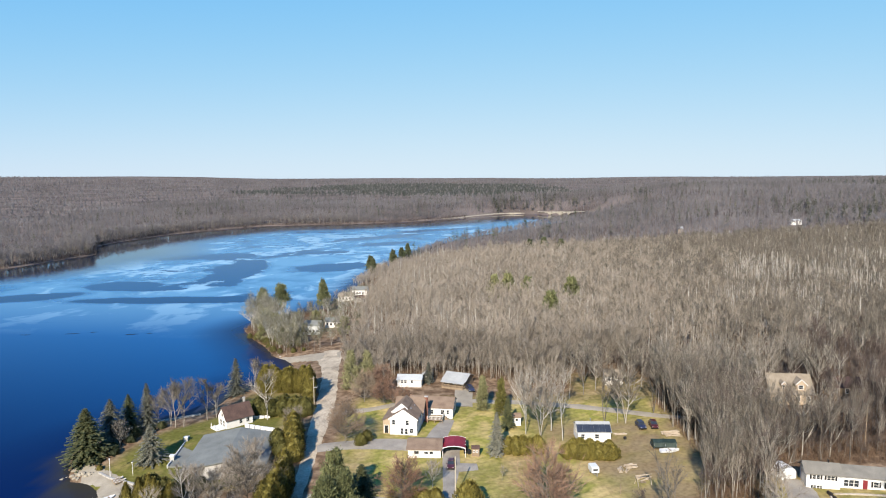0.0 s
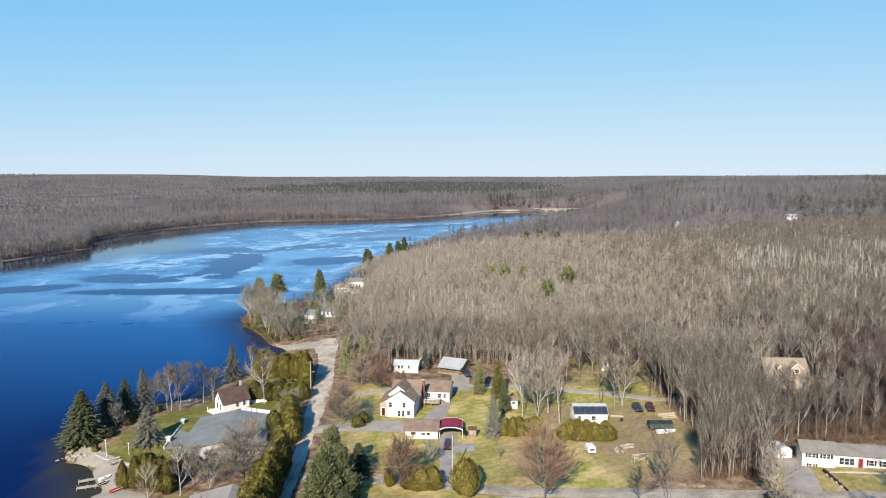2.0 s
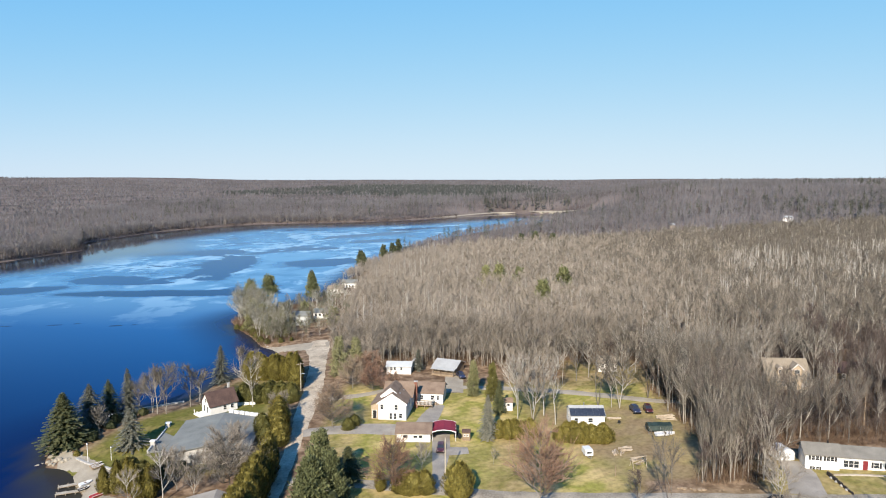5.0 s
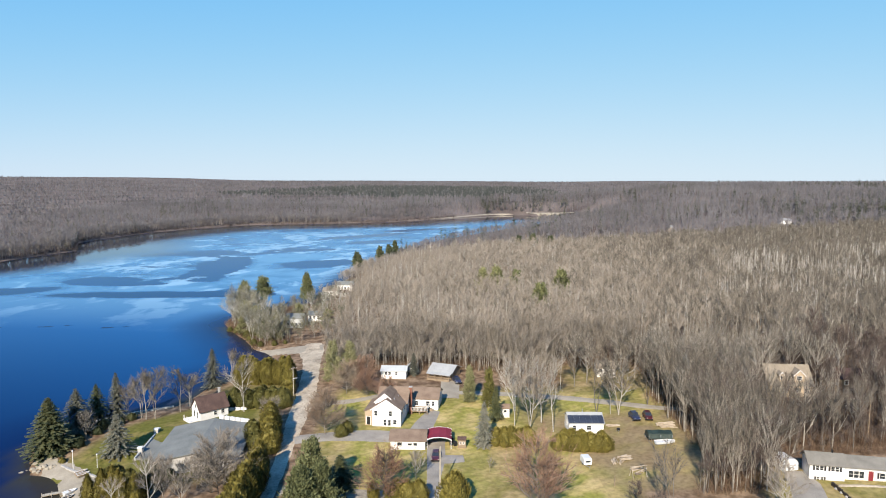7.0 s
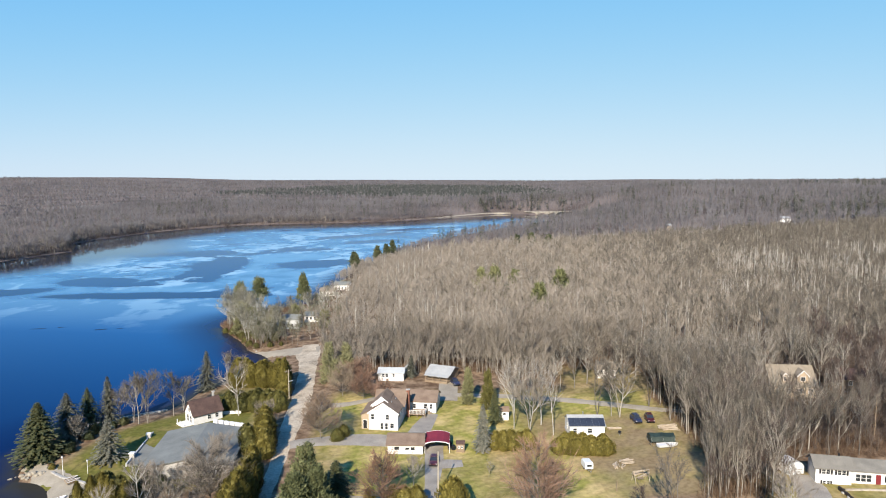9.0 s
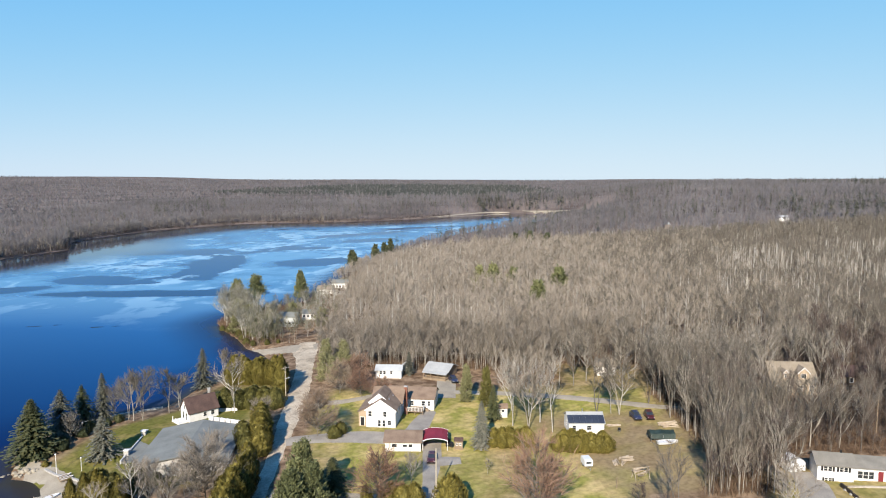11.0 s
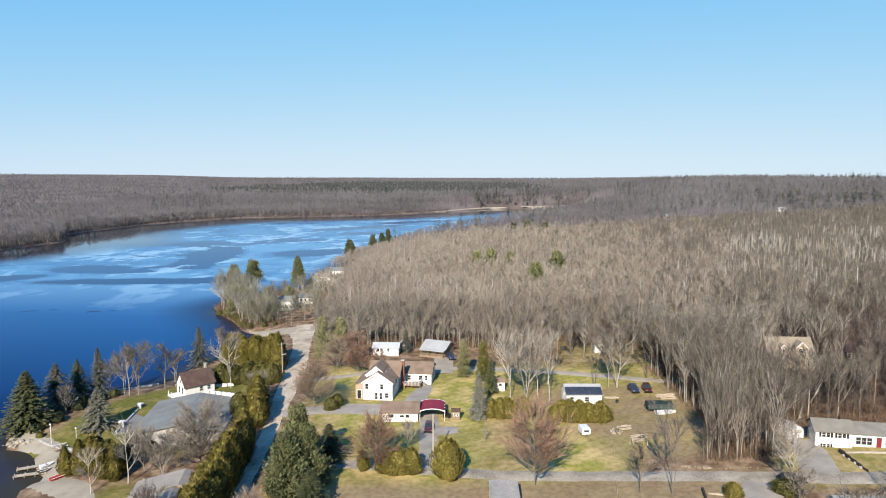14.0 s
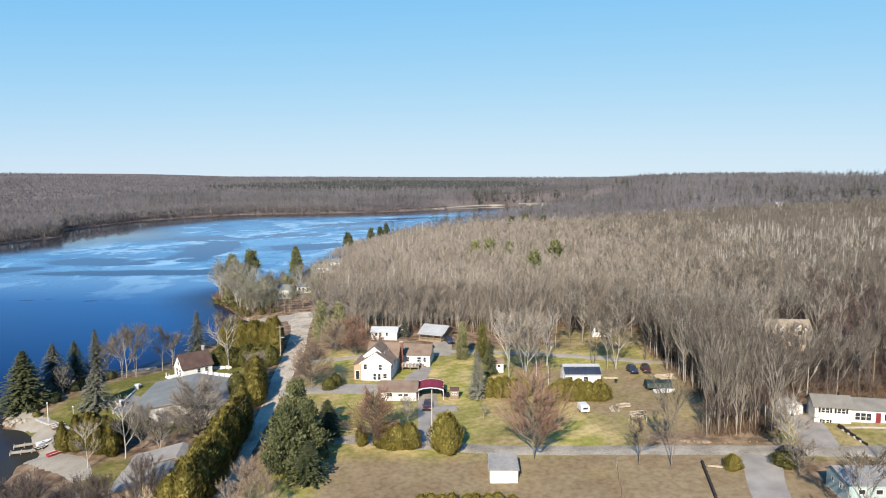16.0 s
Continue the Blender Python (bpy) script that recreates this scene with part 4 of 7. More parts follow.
M_RED_DOOR = material("dark_red_door_paint", [(0.1195, 0.0146, 0.0189), (0.1643, 0.0224, 0.0258)], 0.6, 6, 0.5)
M_RUBBER = material("black_rubber", [(0.0086, 0.0086, 0.0086), (0.0146, 0.0146, 0.0146)], 2, 6, 0.85)
M_CHROME = material("dull_steel", [(0.3139, 0.3139, 0.3216), (0.4119, 0.4119, 0.4188)], 1, 6, 0.4, metal=0.8)
M_LAMP = material("clear_lamp_glass", [(0.5160, 0.5160, 0.4988), (0.6192, 0.6192, 0.6020)], 1, 4, 0.15)

# the white house: a gabled front block, a lean-to, and a lower wing behind a deck
h = thing("house", -10.3, 165.8, 5.1, -8, "white two-storey house with brown shingle roof and rear wing", "house")
gable_block(h, -3.5, 3.5, 0, 8.4, 4.1, 6.4, "y", M_WHITE, M_BROWN_ROOF, over=0.3, split=0.0, roof_label="brown shingle gable roof")
part("rear_wall", prism(bmesh.new(), [(6.4, -1.2), (13.4, -1.2), (13.4, 3.9), (9.6, 6.5), (6.4, 4.3)], "x", -3.46, 3.46), M_WHITE, h)
part("rear_roof", prism(bmesh.new(), [(5.6, 3.76), (9.6, 6.54), (13.7, 3.7), (13.7, 3.86), (9.6, 6.72), (5.6, 3.92)], "x", -3.7, 4.3), M_BROWN_ROOF, h, "brown shingle cross roof")
part("lean_to_wall", prism(bmesh.new(), [(-5.4, -1.2), (-3.5, -1.2), (-3.5, 4.2), (-5.4, 3.4)], "y", 0.5, 9.0), M_TAN, h, "tan siding")
part("lean_to_roof", prism(bmesh.new(), [(-5.7, 3.26), (-3.5, 4.22), (-2.4, 5.02), (-2.4, 5.18), (-3.52, 4.38), (-5.7, 3.4)], "y", 0.2, 9.2), M_BROWN_ROOF, h)
dormer = part("dormer", prism(bmesh.new(), [(-3.1, 4.3), (0.6, 4.3), (0.6, 6.2), (-0.75, 7.25), (-3.1, 5.35)], "y", 1.7, 8.6), M_WHITE, h)
part("dormer_roof", prism(bmesh.new(), [(-3.4, 5.1), (-0.75, 7.27), (0.9, 5.96), (0.9, 6.12), (-0.75, 7.44), (-3.4, 5.26)], "y", 1.75, 8.8), M_BROWN_ROOF, dormer, "brown shingle dormer roof")
part("barge_board", prism(bmesh.new(), [(-3.4, 4.95), (-0.75, 7.12), (0.9, 5.82), (0.9, 6.14), (-0.75, 7.46), (-3.4, 5.28)], "y", 1.6, 1.69), M_TRIM, dormer)
part("gable_board", prism(bmesh.new(), [(-3.8, 3.74), (0, 6.24), (3.8, 3.74), (3.8, 4.08), (0, 6.62), (-3.8, 4.08)], "y", -0.39, -0.31), M_TRIM, h)
for u, z, w, hh in ((-2.55, 2.5, 0.75, 1.2), (1.0, 2.5, 0.75, 1.2), (2.1, 0.5, 0.8, 1.1)):
    window(h, "s", u, z, w, hh, 0)
for u in (-0.35, 0.75):
    window(h, "s", u, 0.1, 0.62, 1.5, 0)
door(h, "s", -4.5, 0.0, 0.9, 2.0, 0.5, M_BLACK, "dark front door")
for y in (2.0, 5.0, 8.0):
    window(h, "e", y, 2.5, 0.9, 1.2, 3.5)
part("plinth", boxed(-3.54, 3.54, -0.05, 13.4, -1.2, 0.12), M_CONCRETE, h)
chimney(h, 4.35, 9.4, -0.8, 6.9, 0.8, 0.7)
part("wing_wall", prism(bmesh.new(), [(12.4, -1.2), (20.0, -1.2), (20.0, 3.0), (16.2, 4.7), (12.4, 3.0)], "x", -1.0, 11.0), M_WHITE, h)
part("wing_roof", prism(bmesh.new(), [(12.05, 2.85), (16.2, 4.71), (20.35, 2.85), (20.35, 3.01), (16.2, 4.9), (12.05, 3.01)], "x", -1.3, 11.3), M_BROWN_ROOF, h)
for u, w in ((5.4, 0.8), (8.3, 0.95), (9.7, 0.6)):
    window(h, "s", u, 1.2, w, 1.15, 12.4)
door(h, "s", 6.8, 0.9, 0.85, 2.0, 12.4, M_TRIM, "white garden door")
window(h, "e", 16.2, 1.3, 0.9, 1.2, 11.0)
deck = part("deck", boxed(4.7, 8.8, 8.6, 12.35, 0.75, 0.95), M_WOOD, h, "weathered wooden deck")
for x in (4.8, 6.7, 8.7):
    for y in (8.7, 10.6):
        part("deck_post", boxed(x - 0.07, x + 0.07, y - 0.07, y + 0.07, -0.9, 0.75), M_WOOD, deck)
railing(h, 4.8, 8.7, 8.65, 8.65, 0.95, M_TRIM)
railing(h, 8.7, 8.7, 8.65, 11.4, 0.95, M_TRIM)
part("deck_steps", box(boxed(8.9, 10.0, 11.2, 12.3, -0.6, 0.3), 8.9, 9.5, 11.2, 12.3, 0.3, 0.65), M_WOOD, h)
for u in (-0.5, 1.2):
    part("roof_vent", boxed(1.4 + 0.2 * u, 1.62 + 0.2 * u, 4 + 2 * u, 4.25 + 2 * u, 4.9, 5.9 - 0.2 * u), M_CHROME, h)

# low garage
h = thing("garage", -4.6, 152.4, 4.55, -2.5, "low cream garage with brown roof beside the carport", "garage")
gable_block(h, -3.9, 3.8, 0, 6.6, 2.25, 3.4, "x", M_PINK, M_BROWN_ROOF, over=0.4, roof_label="brown shingle gable roof")
window(h, "s", -1.9, 1.05, 1.05, 0.75, 0, mullion=False)
window(h, "s", 1.6, 1.05, 0.8, 0.65, 0, mullion=False)
window(h, "s", 0.4, 1.1, 0.9, 0.5, 0, mullion=False)
part("plinth", boxed(-3.94, 3.84, -0.04, 6.5, -1.0, 0.15), M_CONCRETE, h)


def carport():
    h = thing("carport", 2.3, 152.6, gz_at(2.3, 154.5) + 0.1, -2, "red steel carport with arched roof on white posts", "carport")
    arch = [(-2.8, 1.85), (-2.62, 2.15), (-1.5, 2.48), (0, 2.62), (1.5, 2.48), (2.62, 2.15), (2.8, 1.85)]
    inner = [(x * 0.985, z - 0.06) for x, z in arch][::-1]
    part("roof", prism(bmesh.new(), arch + inner, "y", 0, 6.4), M_RED, h, "arched red steel sheet")
    for x in (-2.68, 2.68):
        for y in (0.1, 2.2, 4.2, 6.2):
            part("post", boxed(x - 0.05, x + 0.05, y - 0.05, y + 0.05, -0.4, 2.2), M_TRIM, h)
    for y in (-0.06, 6.3):
        rim = [(x * 1.01, z + 0.03) for x, z in arch] + [(x * 0.95, z - 0.13) for x, z in arch][::-1]
        part("end_rim", prism(bmesh.new(), rim, "y", y, y + 0.08), M_TRIM, h)
    part("side_sheet", boxed(2.74, 2.78, 1.0, 6.3, 0.9, 1.98), M_RED, h)


carport()

# cabin with dark panels on its roof
h = thing("cabin", 36.7, 159.2, 5.45, -1.5, "white cabin with metal roof and dark roof panels", "house")
gable_block(h, -4.0, 4.0, 0, 6.2, 2.5, 4.0, "x", M_WHITE, M_METAL_ROOF, over=0.25, roof_label="pale sheet-metal gable roof")
s = 1.5 / 3.1
for i in range(6):
    x0 = -4.15 + i * 1.383
    part("roof_panel", prism(bmesh.new(), [(-0.2, 2.5 - 0.2 * s + 0.20), (2.05, 2.5 + 2.05 * s + 0.20), (2.05, 2.5 + 2.05 * s + 0.27), (-0.2, 2.5 - 0.2 * s + 0.27)], "x", x0, x0 + 1.36), M_SLATE, h)
window(h, "s", -2.8, 1.0, 0.8, 1.0, 0)
window(h, "s", 0.6, 1.0, 1.0, 1.0, 0)
door(h, "s", 2.6, 0.0, 0.9, 2.0, 0, M_TRIM)
window(h, "w", 3.1, 1.1, 0.9, 1.0, -4.0)
part("stove_pipe", boxed(-0.4, -0.22, 3.6, 3.78, 3.6, 4.7), M_CHROME, h)
part("plinth", boxed(-4.04, 4.04, -0.04, 6.1, -1.0, 0.1), M_CONCRETE, h)

# the long split-level house
h = thing("house", 74.5, 133.2, 5.4, -13, "long white split-level house with grey shingle roof", "house")
gable_block(h, 0, 6.3, 0, 4.6, 4.1, 5.5, "x", M_WHITE, M_LONG_ROOF, over=0.45, roof_label="grey shingle roof")
part("long_wall", prism(bmesh.new(), [(0.9, -0.6), (6.6, -0.6), (6.6, 3.5), (3.6, 4.85), (0.9, 3.6)], "x", 6.3, 21), M_WHITE, h)
part("long_roof", prism(bmesh.new(), [(0.5, 3.44), (3.6, 4.86), (7.0, 3.34), (7.0, 3.5), (3.6, 5.03), (0.5, 3.6)], "x", 6.3, 21.4), M_LONG_ROOF, h)
for u in (1.8, 4.55):
    for du in (-0.38, 0.38):
        window(h, "s", u + du, 2.8, 0.62, 0.85, 0)
    for du in (-1.0, 1.0):
        shutter(h, u + du, 2.75, 0.36, 0.95, 0)
for u in (1.6, 2.3):
    window(h, "s", u, 0.75, 0.5, 0.7, 0)
for u in (1.1, 2.8):
    shutter(h, u, 0.7, 0.32, 0.8, 0)
for u in (7.7, 8.65, 9.6):
    window(h, "s", u, 1.5, 0.82, 1.35, 0.9)
door(h, "s", 11.2, 1.0, 0.9, 2.05, 0.9, M_RED_DOOR, "dark red front door")
part("step", box(boxed(10.5, 11.9, -0.6, 0.88, -0.3, 0.7), 10.5, 11.9, -0.1, 0.88, 0.7, 0.95), M_CONCRETE, h)
for u in (13.2, 15.6, 18.4):
    window(h, "s", u, 1.7, 0.9, 1.1, 0.9)
    for du in (-0.72, 0.72):
        shutter(h, u + du, 1.65, 0.36, 1.2, 0.9)
part("vent_stack", boxed(4.5, 4.8, 2.2, 2.5, 5.0, 6.2), M_BLACK, h, "black metal vent stack")
part("plinth", boxed(-0.04, 6.34, -0.05, 4.5, -1.2, 0.1), M_CONCRETE, h)

# blue-grey bungalow
h = thing("bungalow", 62.5, 103.9, gz_at(66, 106), -3, "pale blue-grey bungalow with metal roof and small windows", "house")
gable_block(h, 0, 18, 0, 6.0, 2.8, 3.7, "x", M_BLUE_SIDING, M_BLUE_ROOF, over=0.2, split=4.6, roof_label="weathered grey metal roof")
for u in (1.9, 4.4, 8.0, 11.5):
    window(h, "s", u, 1.5, 0.95, 0.7, 0, mullion=False)
window(h, "w", 2.0, 1.5, 0.5, 0.9, 0)
window(h, "w", 4.2, 1.6, 0.5, 0.6, 0)
part("plinth", boxed(-0.04, 18.04, -0.05, 5.9, -1.0, 0.15), M_CONCRETE, h)

# garden shed with a metal roof
h = thing("shed", 13.6, 114.6, 3.75, -1.5, "white garden shed with grey-blue metal roof in the field", "shed")
gable_block(h, -2.2, 2.2, 0, 5.6, 2.2, 3.05, "x", M_WHITE, M_BLUE_ROOF, over=0.2, split=4.4, roof_label="grey-blue ribbed metal roof")
for i in range(8):
    x = -2.1 + i * 0.6
    part("roof_rib", prism(bmesh.new(), [(-0.18, 2.33), (4.4, 3.22), (4.4, 3.26), (-0.18, 2.37)], "x", x - 0.03, x + 0.03), M_BLUE_ROOF, h)
door(h, "e", 1.6, 0.0, 1.4, 1.9, 2.2, M_TRIM)
part("plinth", boxed(-2.25, 2.25, -0.05, 5.5, -0.8, 0.08), M_CONCRETE, h)

# the lakeside hall
h = thing("hall", -51.8, 156.6, 3.0, 5, "large stone-walled lakeside hall with broad grey roof", "hall")
gable_block(h, -7.9, 9.8, -10.6, 9.6, 2.1, 3.7, "y", M_STONE, M_GREY_ROOF, over=0.6, base=-2.0, roof_label="broad grey shingle roof")
for v in (-8, -4, 0, 4, 8):
    window(h, "e", v, 0.6, 1.2, 1.1, 9.8)
    window(h, "w", v, 0.9, 1.2, 1.1, -7.9)
h = thing("terrace", -63.0, 158, 1.6, 5, "white concrete terrace with low wall beside the hall", "terrace")
part("slab", boxed(-2.4, 2.0, -5, 13, -1.2, 1.15), M_GREY_ROOF, h)
part("low_wall", boxed(-2.7, -2.4, -5.2, 13.2, -1.2, 1.5), M_CONCRETE, h)
for y in (-1.5, 10.0):
    p = part("pier", boxed(-3.0, -2.0, y - 0.45, y + 0.45, -1.2, 2.3), M_STONE, h, "pale stone pier")
    part("pier_cap", boxed(-3.1, -1.9, y - 0.55, y + 0.55, 2.3, 2.45), M_TRIM, p)

# boathouse
h = thing("boathouse", -57.3, 179.6, 2.8, 42, "white boathouse with steep dark maroon roof", "boathouse")
gable_block(h, -3.6, 3.9, -2.6, 2.6, 2.7, 5.6, "x", M_WHITE, M_DARK_ROOF, over=0.35, roof_label="dark maroon shingle roof")
window(h, "w", 0.9, 0.5, 0.9, 1.7, -3.6)
window(h, "w", -0.9, 0.5, 0.9, 1.7, -3.6)
window(h, "w", 0, 3.1, 0.8, 0.9, -3.6)
for u in (0.4, 2.4):
    window(h, "s", u, 1.0, 0.8, 1.0, -2.6)
chimney(h, 3.2, 1.0, 3.0, 6.6, 0.5, 0.5, M_STONE)
part("porch", boxed(-6.2, -3.7, -2.0, 2.0, -1.6, 0.35), M_WHITE, h)
for y in (-1.8, 0, 1.8):
    part("porch_post", boxed(-6.1, -5.95, y - 0.08, y + 0.08, 0.35, 1.3), M_TRIM, h)

# house with the stepped grey roof near the lane
h = thing("house", -41.0, 116.8, 3.1, 8, "grey-roofed house with stepped roof among bare trees", "house")
gable_block(h, -5.8, 5.4, -6.5, 0.6, 2.5, 3.9, "y", M_TAN, M_PALE_SHINGLE, over=0.5, split=1.4, roof_label="grey shingle roof")
gable_block(h, -5.4, 5.7, 0.7, 6.0, 2.8, 4.4, "y", M_TAN, M_PALE_SHINGLE, over=0.45, split=2.0, roof_label="grey shingle roof, a step higher")
for v in (-5, -2):
    window(h, "e", v, 1.0, 1.0, 1.1, 5.4)
window(h, "n", 2, 1.0, 1.0, 1.1, 6.0)

# houses behind the back road
h = thing("cottage", -10.6, 202.6, 5.75, -4, "small white cottage with pale teal roof at the woods", "cottage")
gable_block(h, -3.7, 3.7, 0, 5.0, 2.2, 3.1, "x", M_WHITE, M_TEAL, over=0.3, roof_label="pale teal metal roof")
for u in (-2.2, -1.2):
    window(h, "s", u, 1.1, 0.7, 0.9, 0)
window(h, "s", 0.8, 1.1, 0.6, 0.9, 0)
door(h, "s", 2.4, 0, 0.85, 2.0, 0, M_TRIM)
h = thing("cottage", 3.2, 202.0, 5.9, -24, "cottage with pale roof and shaded timber porch", "cottage")
gable_block(h, -3.5, 3.5, 0, 7.0, 2.1, 3.4, "x", M_WOOD, M_METAL_ROOF, over=0.5, roof_label="pale metal roof")
for u in (-2.3, 0.2, 2.4):
    window(h, "s", u, 0.9, 1.2, 1.2, 0)
for u in (-3.3, -1.1, 1.1, 3.3):
    part("porch_post", boxed(u - 0.07, u + 0.07, -1.6, -1.46, -0.5, 1.62), M_WOOD, h)
part("porch_floor", boxed(-3.5, 3.5, -1.7, -0.02, -0.5, 0.25), M_WOOD, h)
part("porch_roof", prism(bmesh.new(), [(-1.9, 1.58), (0.0, 2.02), (0.0, 2.14), (-1.9, 1.7)], "x", -3.8, 3.8), M_METAL_ROOF, h)
h = thing("shed", 19.0, 171.6, 5.4, -3, "tiny white shed with one dark window", "shed")
gable_block(h, -1.15, 1.15, 0, 2.2, 1.9, 2.6, "x", M_WHITE, M_BROWN_ROOF, over=0.2)
window(h, "s", 0.1, 0.9, 0.65, 0.6, 0, mullion=False)
h = thing("house", 51.8, 200.0, gz_at(51.8, 202.0) + 0.3, -5, "small pale yellow house half hidden by bare trees", "house")
gable_block(h, -2.7, 2.7, 0, 5, 2.4, 3.8, "x", M_PINK, M_TAN_ROOF, over=0.3)
for u in (-1.6, 1.4):
    window(h, "s", u, 1.0, 0.9, 1.1, 0)

# house with the gabled dormers in the woods
zz = gz_at(95, 182)
h = thing("house", 95.3, 179.5, zz, -6, "tan-roofed house with white-trimmed dormers in bare woods", "house")
gable_block(h, -5.6, 5.6, 0, 8.5, 3.2, 7.4, "x", M_TAN, M_TAN_ROOF, over=0.4, roof_label="tan shingle roof")
for u, w, top in ((2.3, 2.6, 6.9), (-2.2, 0.9, 6.2)):
    d = part("dormer", prism(bmesh.new(), [(u - w / 2, 3.6), (u + w / 2, 3.6), (u + w / 2, top - w * 0.45), (u, top), (u - w / 2, top - w * 0.45)], "y", 0.5, 4.0), M_TAN, h)
    a = w / 2 + 0.3
    part("dormer_roof", prism(bmesh.new(), [(u - a, top - a * 0.9), (u, top + 0.01), (u + a, top - a * 0.9), (u + a, top - a * 0.9 + 0.15), (u, top + 0.18), (u - a, top - a * 0.9 + 0.15)], "y", 0.2, 4.0), M_TAN_ROOF, d)
    part("dormer_trim", prism(bmesh.new(), [(u - a, top - a * 0.9 - 0.16), (u, top - 0.02), (u + a, top - a * 0.9 - 0.16), (u + a, top - a * 0.9 + 0.1), (u, top + 0.2), (u - a, top - a * 0.9 + 0.1)], "y", 0.1, 0.19), M_TRIM, d)
    window(h, "s", u, 4.3, min(w * 0.55, 1.2), 1.0, 0.5)
for u in (-4, -1.2, 1.5, 4.2):
    window(h, "s", u, 1.0, 1.0, 1.3, 0)
zz = gz_at(112, 186)
h = thing("house", 113, 184, zz, -6, "dark timber house glimpsed through bare trees", "house")
gable_block(h, -4.5, 6, 0, 7, 2.6, 4.6, "x", M_WOOD, M_DARK_ROOF, over=0.3)
for u in (-3, 0, 3):
    window(h, "s", u, 1.0, 0.9, 1.2, 0)

# houses on the wooded point and along the shore
for x, y, turn, w, d, e, r, wall, roof, lab in (
        (-56.4, 284, -6, 7.2, 6, 4.0, 5.4, M_TEAL, M_GREY_ROOF, "pale teal house among trees on the point"),
        (-48.6, 293, -4, 7.4, 5, 2.6, 3.8, M_WHITE, M_GREY_ROOF, "low white cottage among trees on the point"),
        (-53.5, 365, -4, 8.0, 6, 2.8, 4.2, M_PINK, M_TAN_ROOF, "cream lakeside cottage with tan roof"),
        (-47.4, 378, -4, 8.4, 6, 3.4, 4.8, M_WHITE, M_GREY_ROOF, "two-storey white lakeside house with grey roof"),
        (-44.5, 357, 20, 4.0, 4, 2.4, 3.4, M_STONE, M_DARK_ROOF, "small dark-roofed outbuilding by the shore")):
    h = thing("cottage", x, y, gz_at(x, y + 2), turn, lab, "cottage")
    gable_block(h, -w / 2, w / 2, 0, d, e, r, "x", wall, roof, over=0.35)
    for u in np.arange(-w / 2 + 1.1, w / 2 - 0.6, 1.7):
        window(h, "s", float(u), 1.0, 0.9, 1.1, 0)
        if e > 4:
            window(h, "s", float(u), 3.4, 0.8, 1.0, 0)
# far houses on the wooded slope
for x, y, w, lab in ((313, 598, 9, "far white house on the wooded slope"), (210, 596, 4, "far pale cottage among bare trees")):
    z = gz_at(x, y)
    h = thing("house", x, y, z, -8, lab, "house")
    gable_block(h, -w / 2, w / 2, 0, 7, 3.6, 5.0, "x", M_WHITE if w > 5 else M_TAN, M_METAL_ROOF, over=0.3)
    for u in np.arange(-w / 2 + 1.5, w / 2 - 1, 3.2):
        window(h, "s", float(u), 3.0, 1.2, 1.2, 0)


# ------------------------------------------------------------ vehicles and loose things
def cylinder(bm, a, b, r, n=12, r2=None):
    a, b = Vector(a), Vector(b)
    q = (b - a).to_track_quat("Z", "Y").to_matrix()
    r2 = r if r2 is None else r2
    lo = [bm.verts.new(a + q @ Vector((math.cos(6.2832 * i / n) * r, math.sin(6.2832 * i / n) * r, 0))) for i in range(n)]
    hi = [bm.verts.new(b + q @ Vector((math.cos(6.2832 * i / n) * r2, math.sin(6.2832 * i / n) * r2, 0))) for i in range(n)]
    bm.faces.new(lo[::-1])
    bm.faces.new(hi)
    for i in range(n):
        bm.faces.new([lo[i], lo[(i + 1) % n], hi[(i + 1) % n], hi[i]])
    return bm


def loft(bm, sections):
    """Skin rings of points into a closed body."""
    rings = [[bm.verts.new(p) for p in s] for s in sections]
    n = len(rings[0])
    for a, b in zip(rings, rings[1:]):
        for i in range(n):
            bm.faces.new([a[i], a[(i + 1) % n], b[(i + 1) % n], b[i]])
    bm.faces.new(rings[0][::-1])
    bm.faces.new(rings[-1])
    bmesh.ops.recalc_face_normals(bm, faces=bm.faces[:])
    return bm


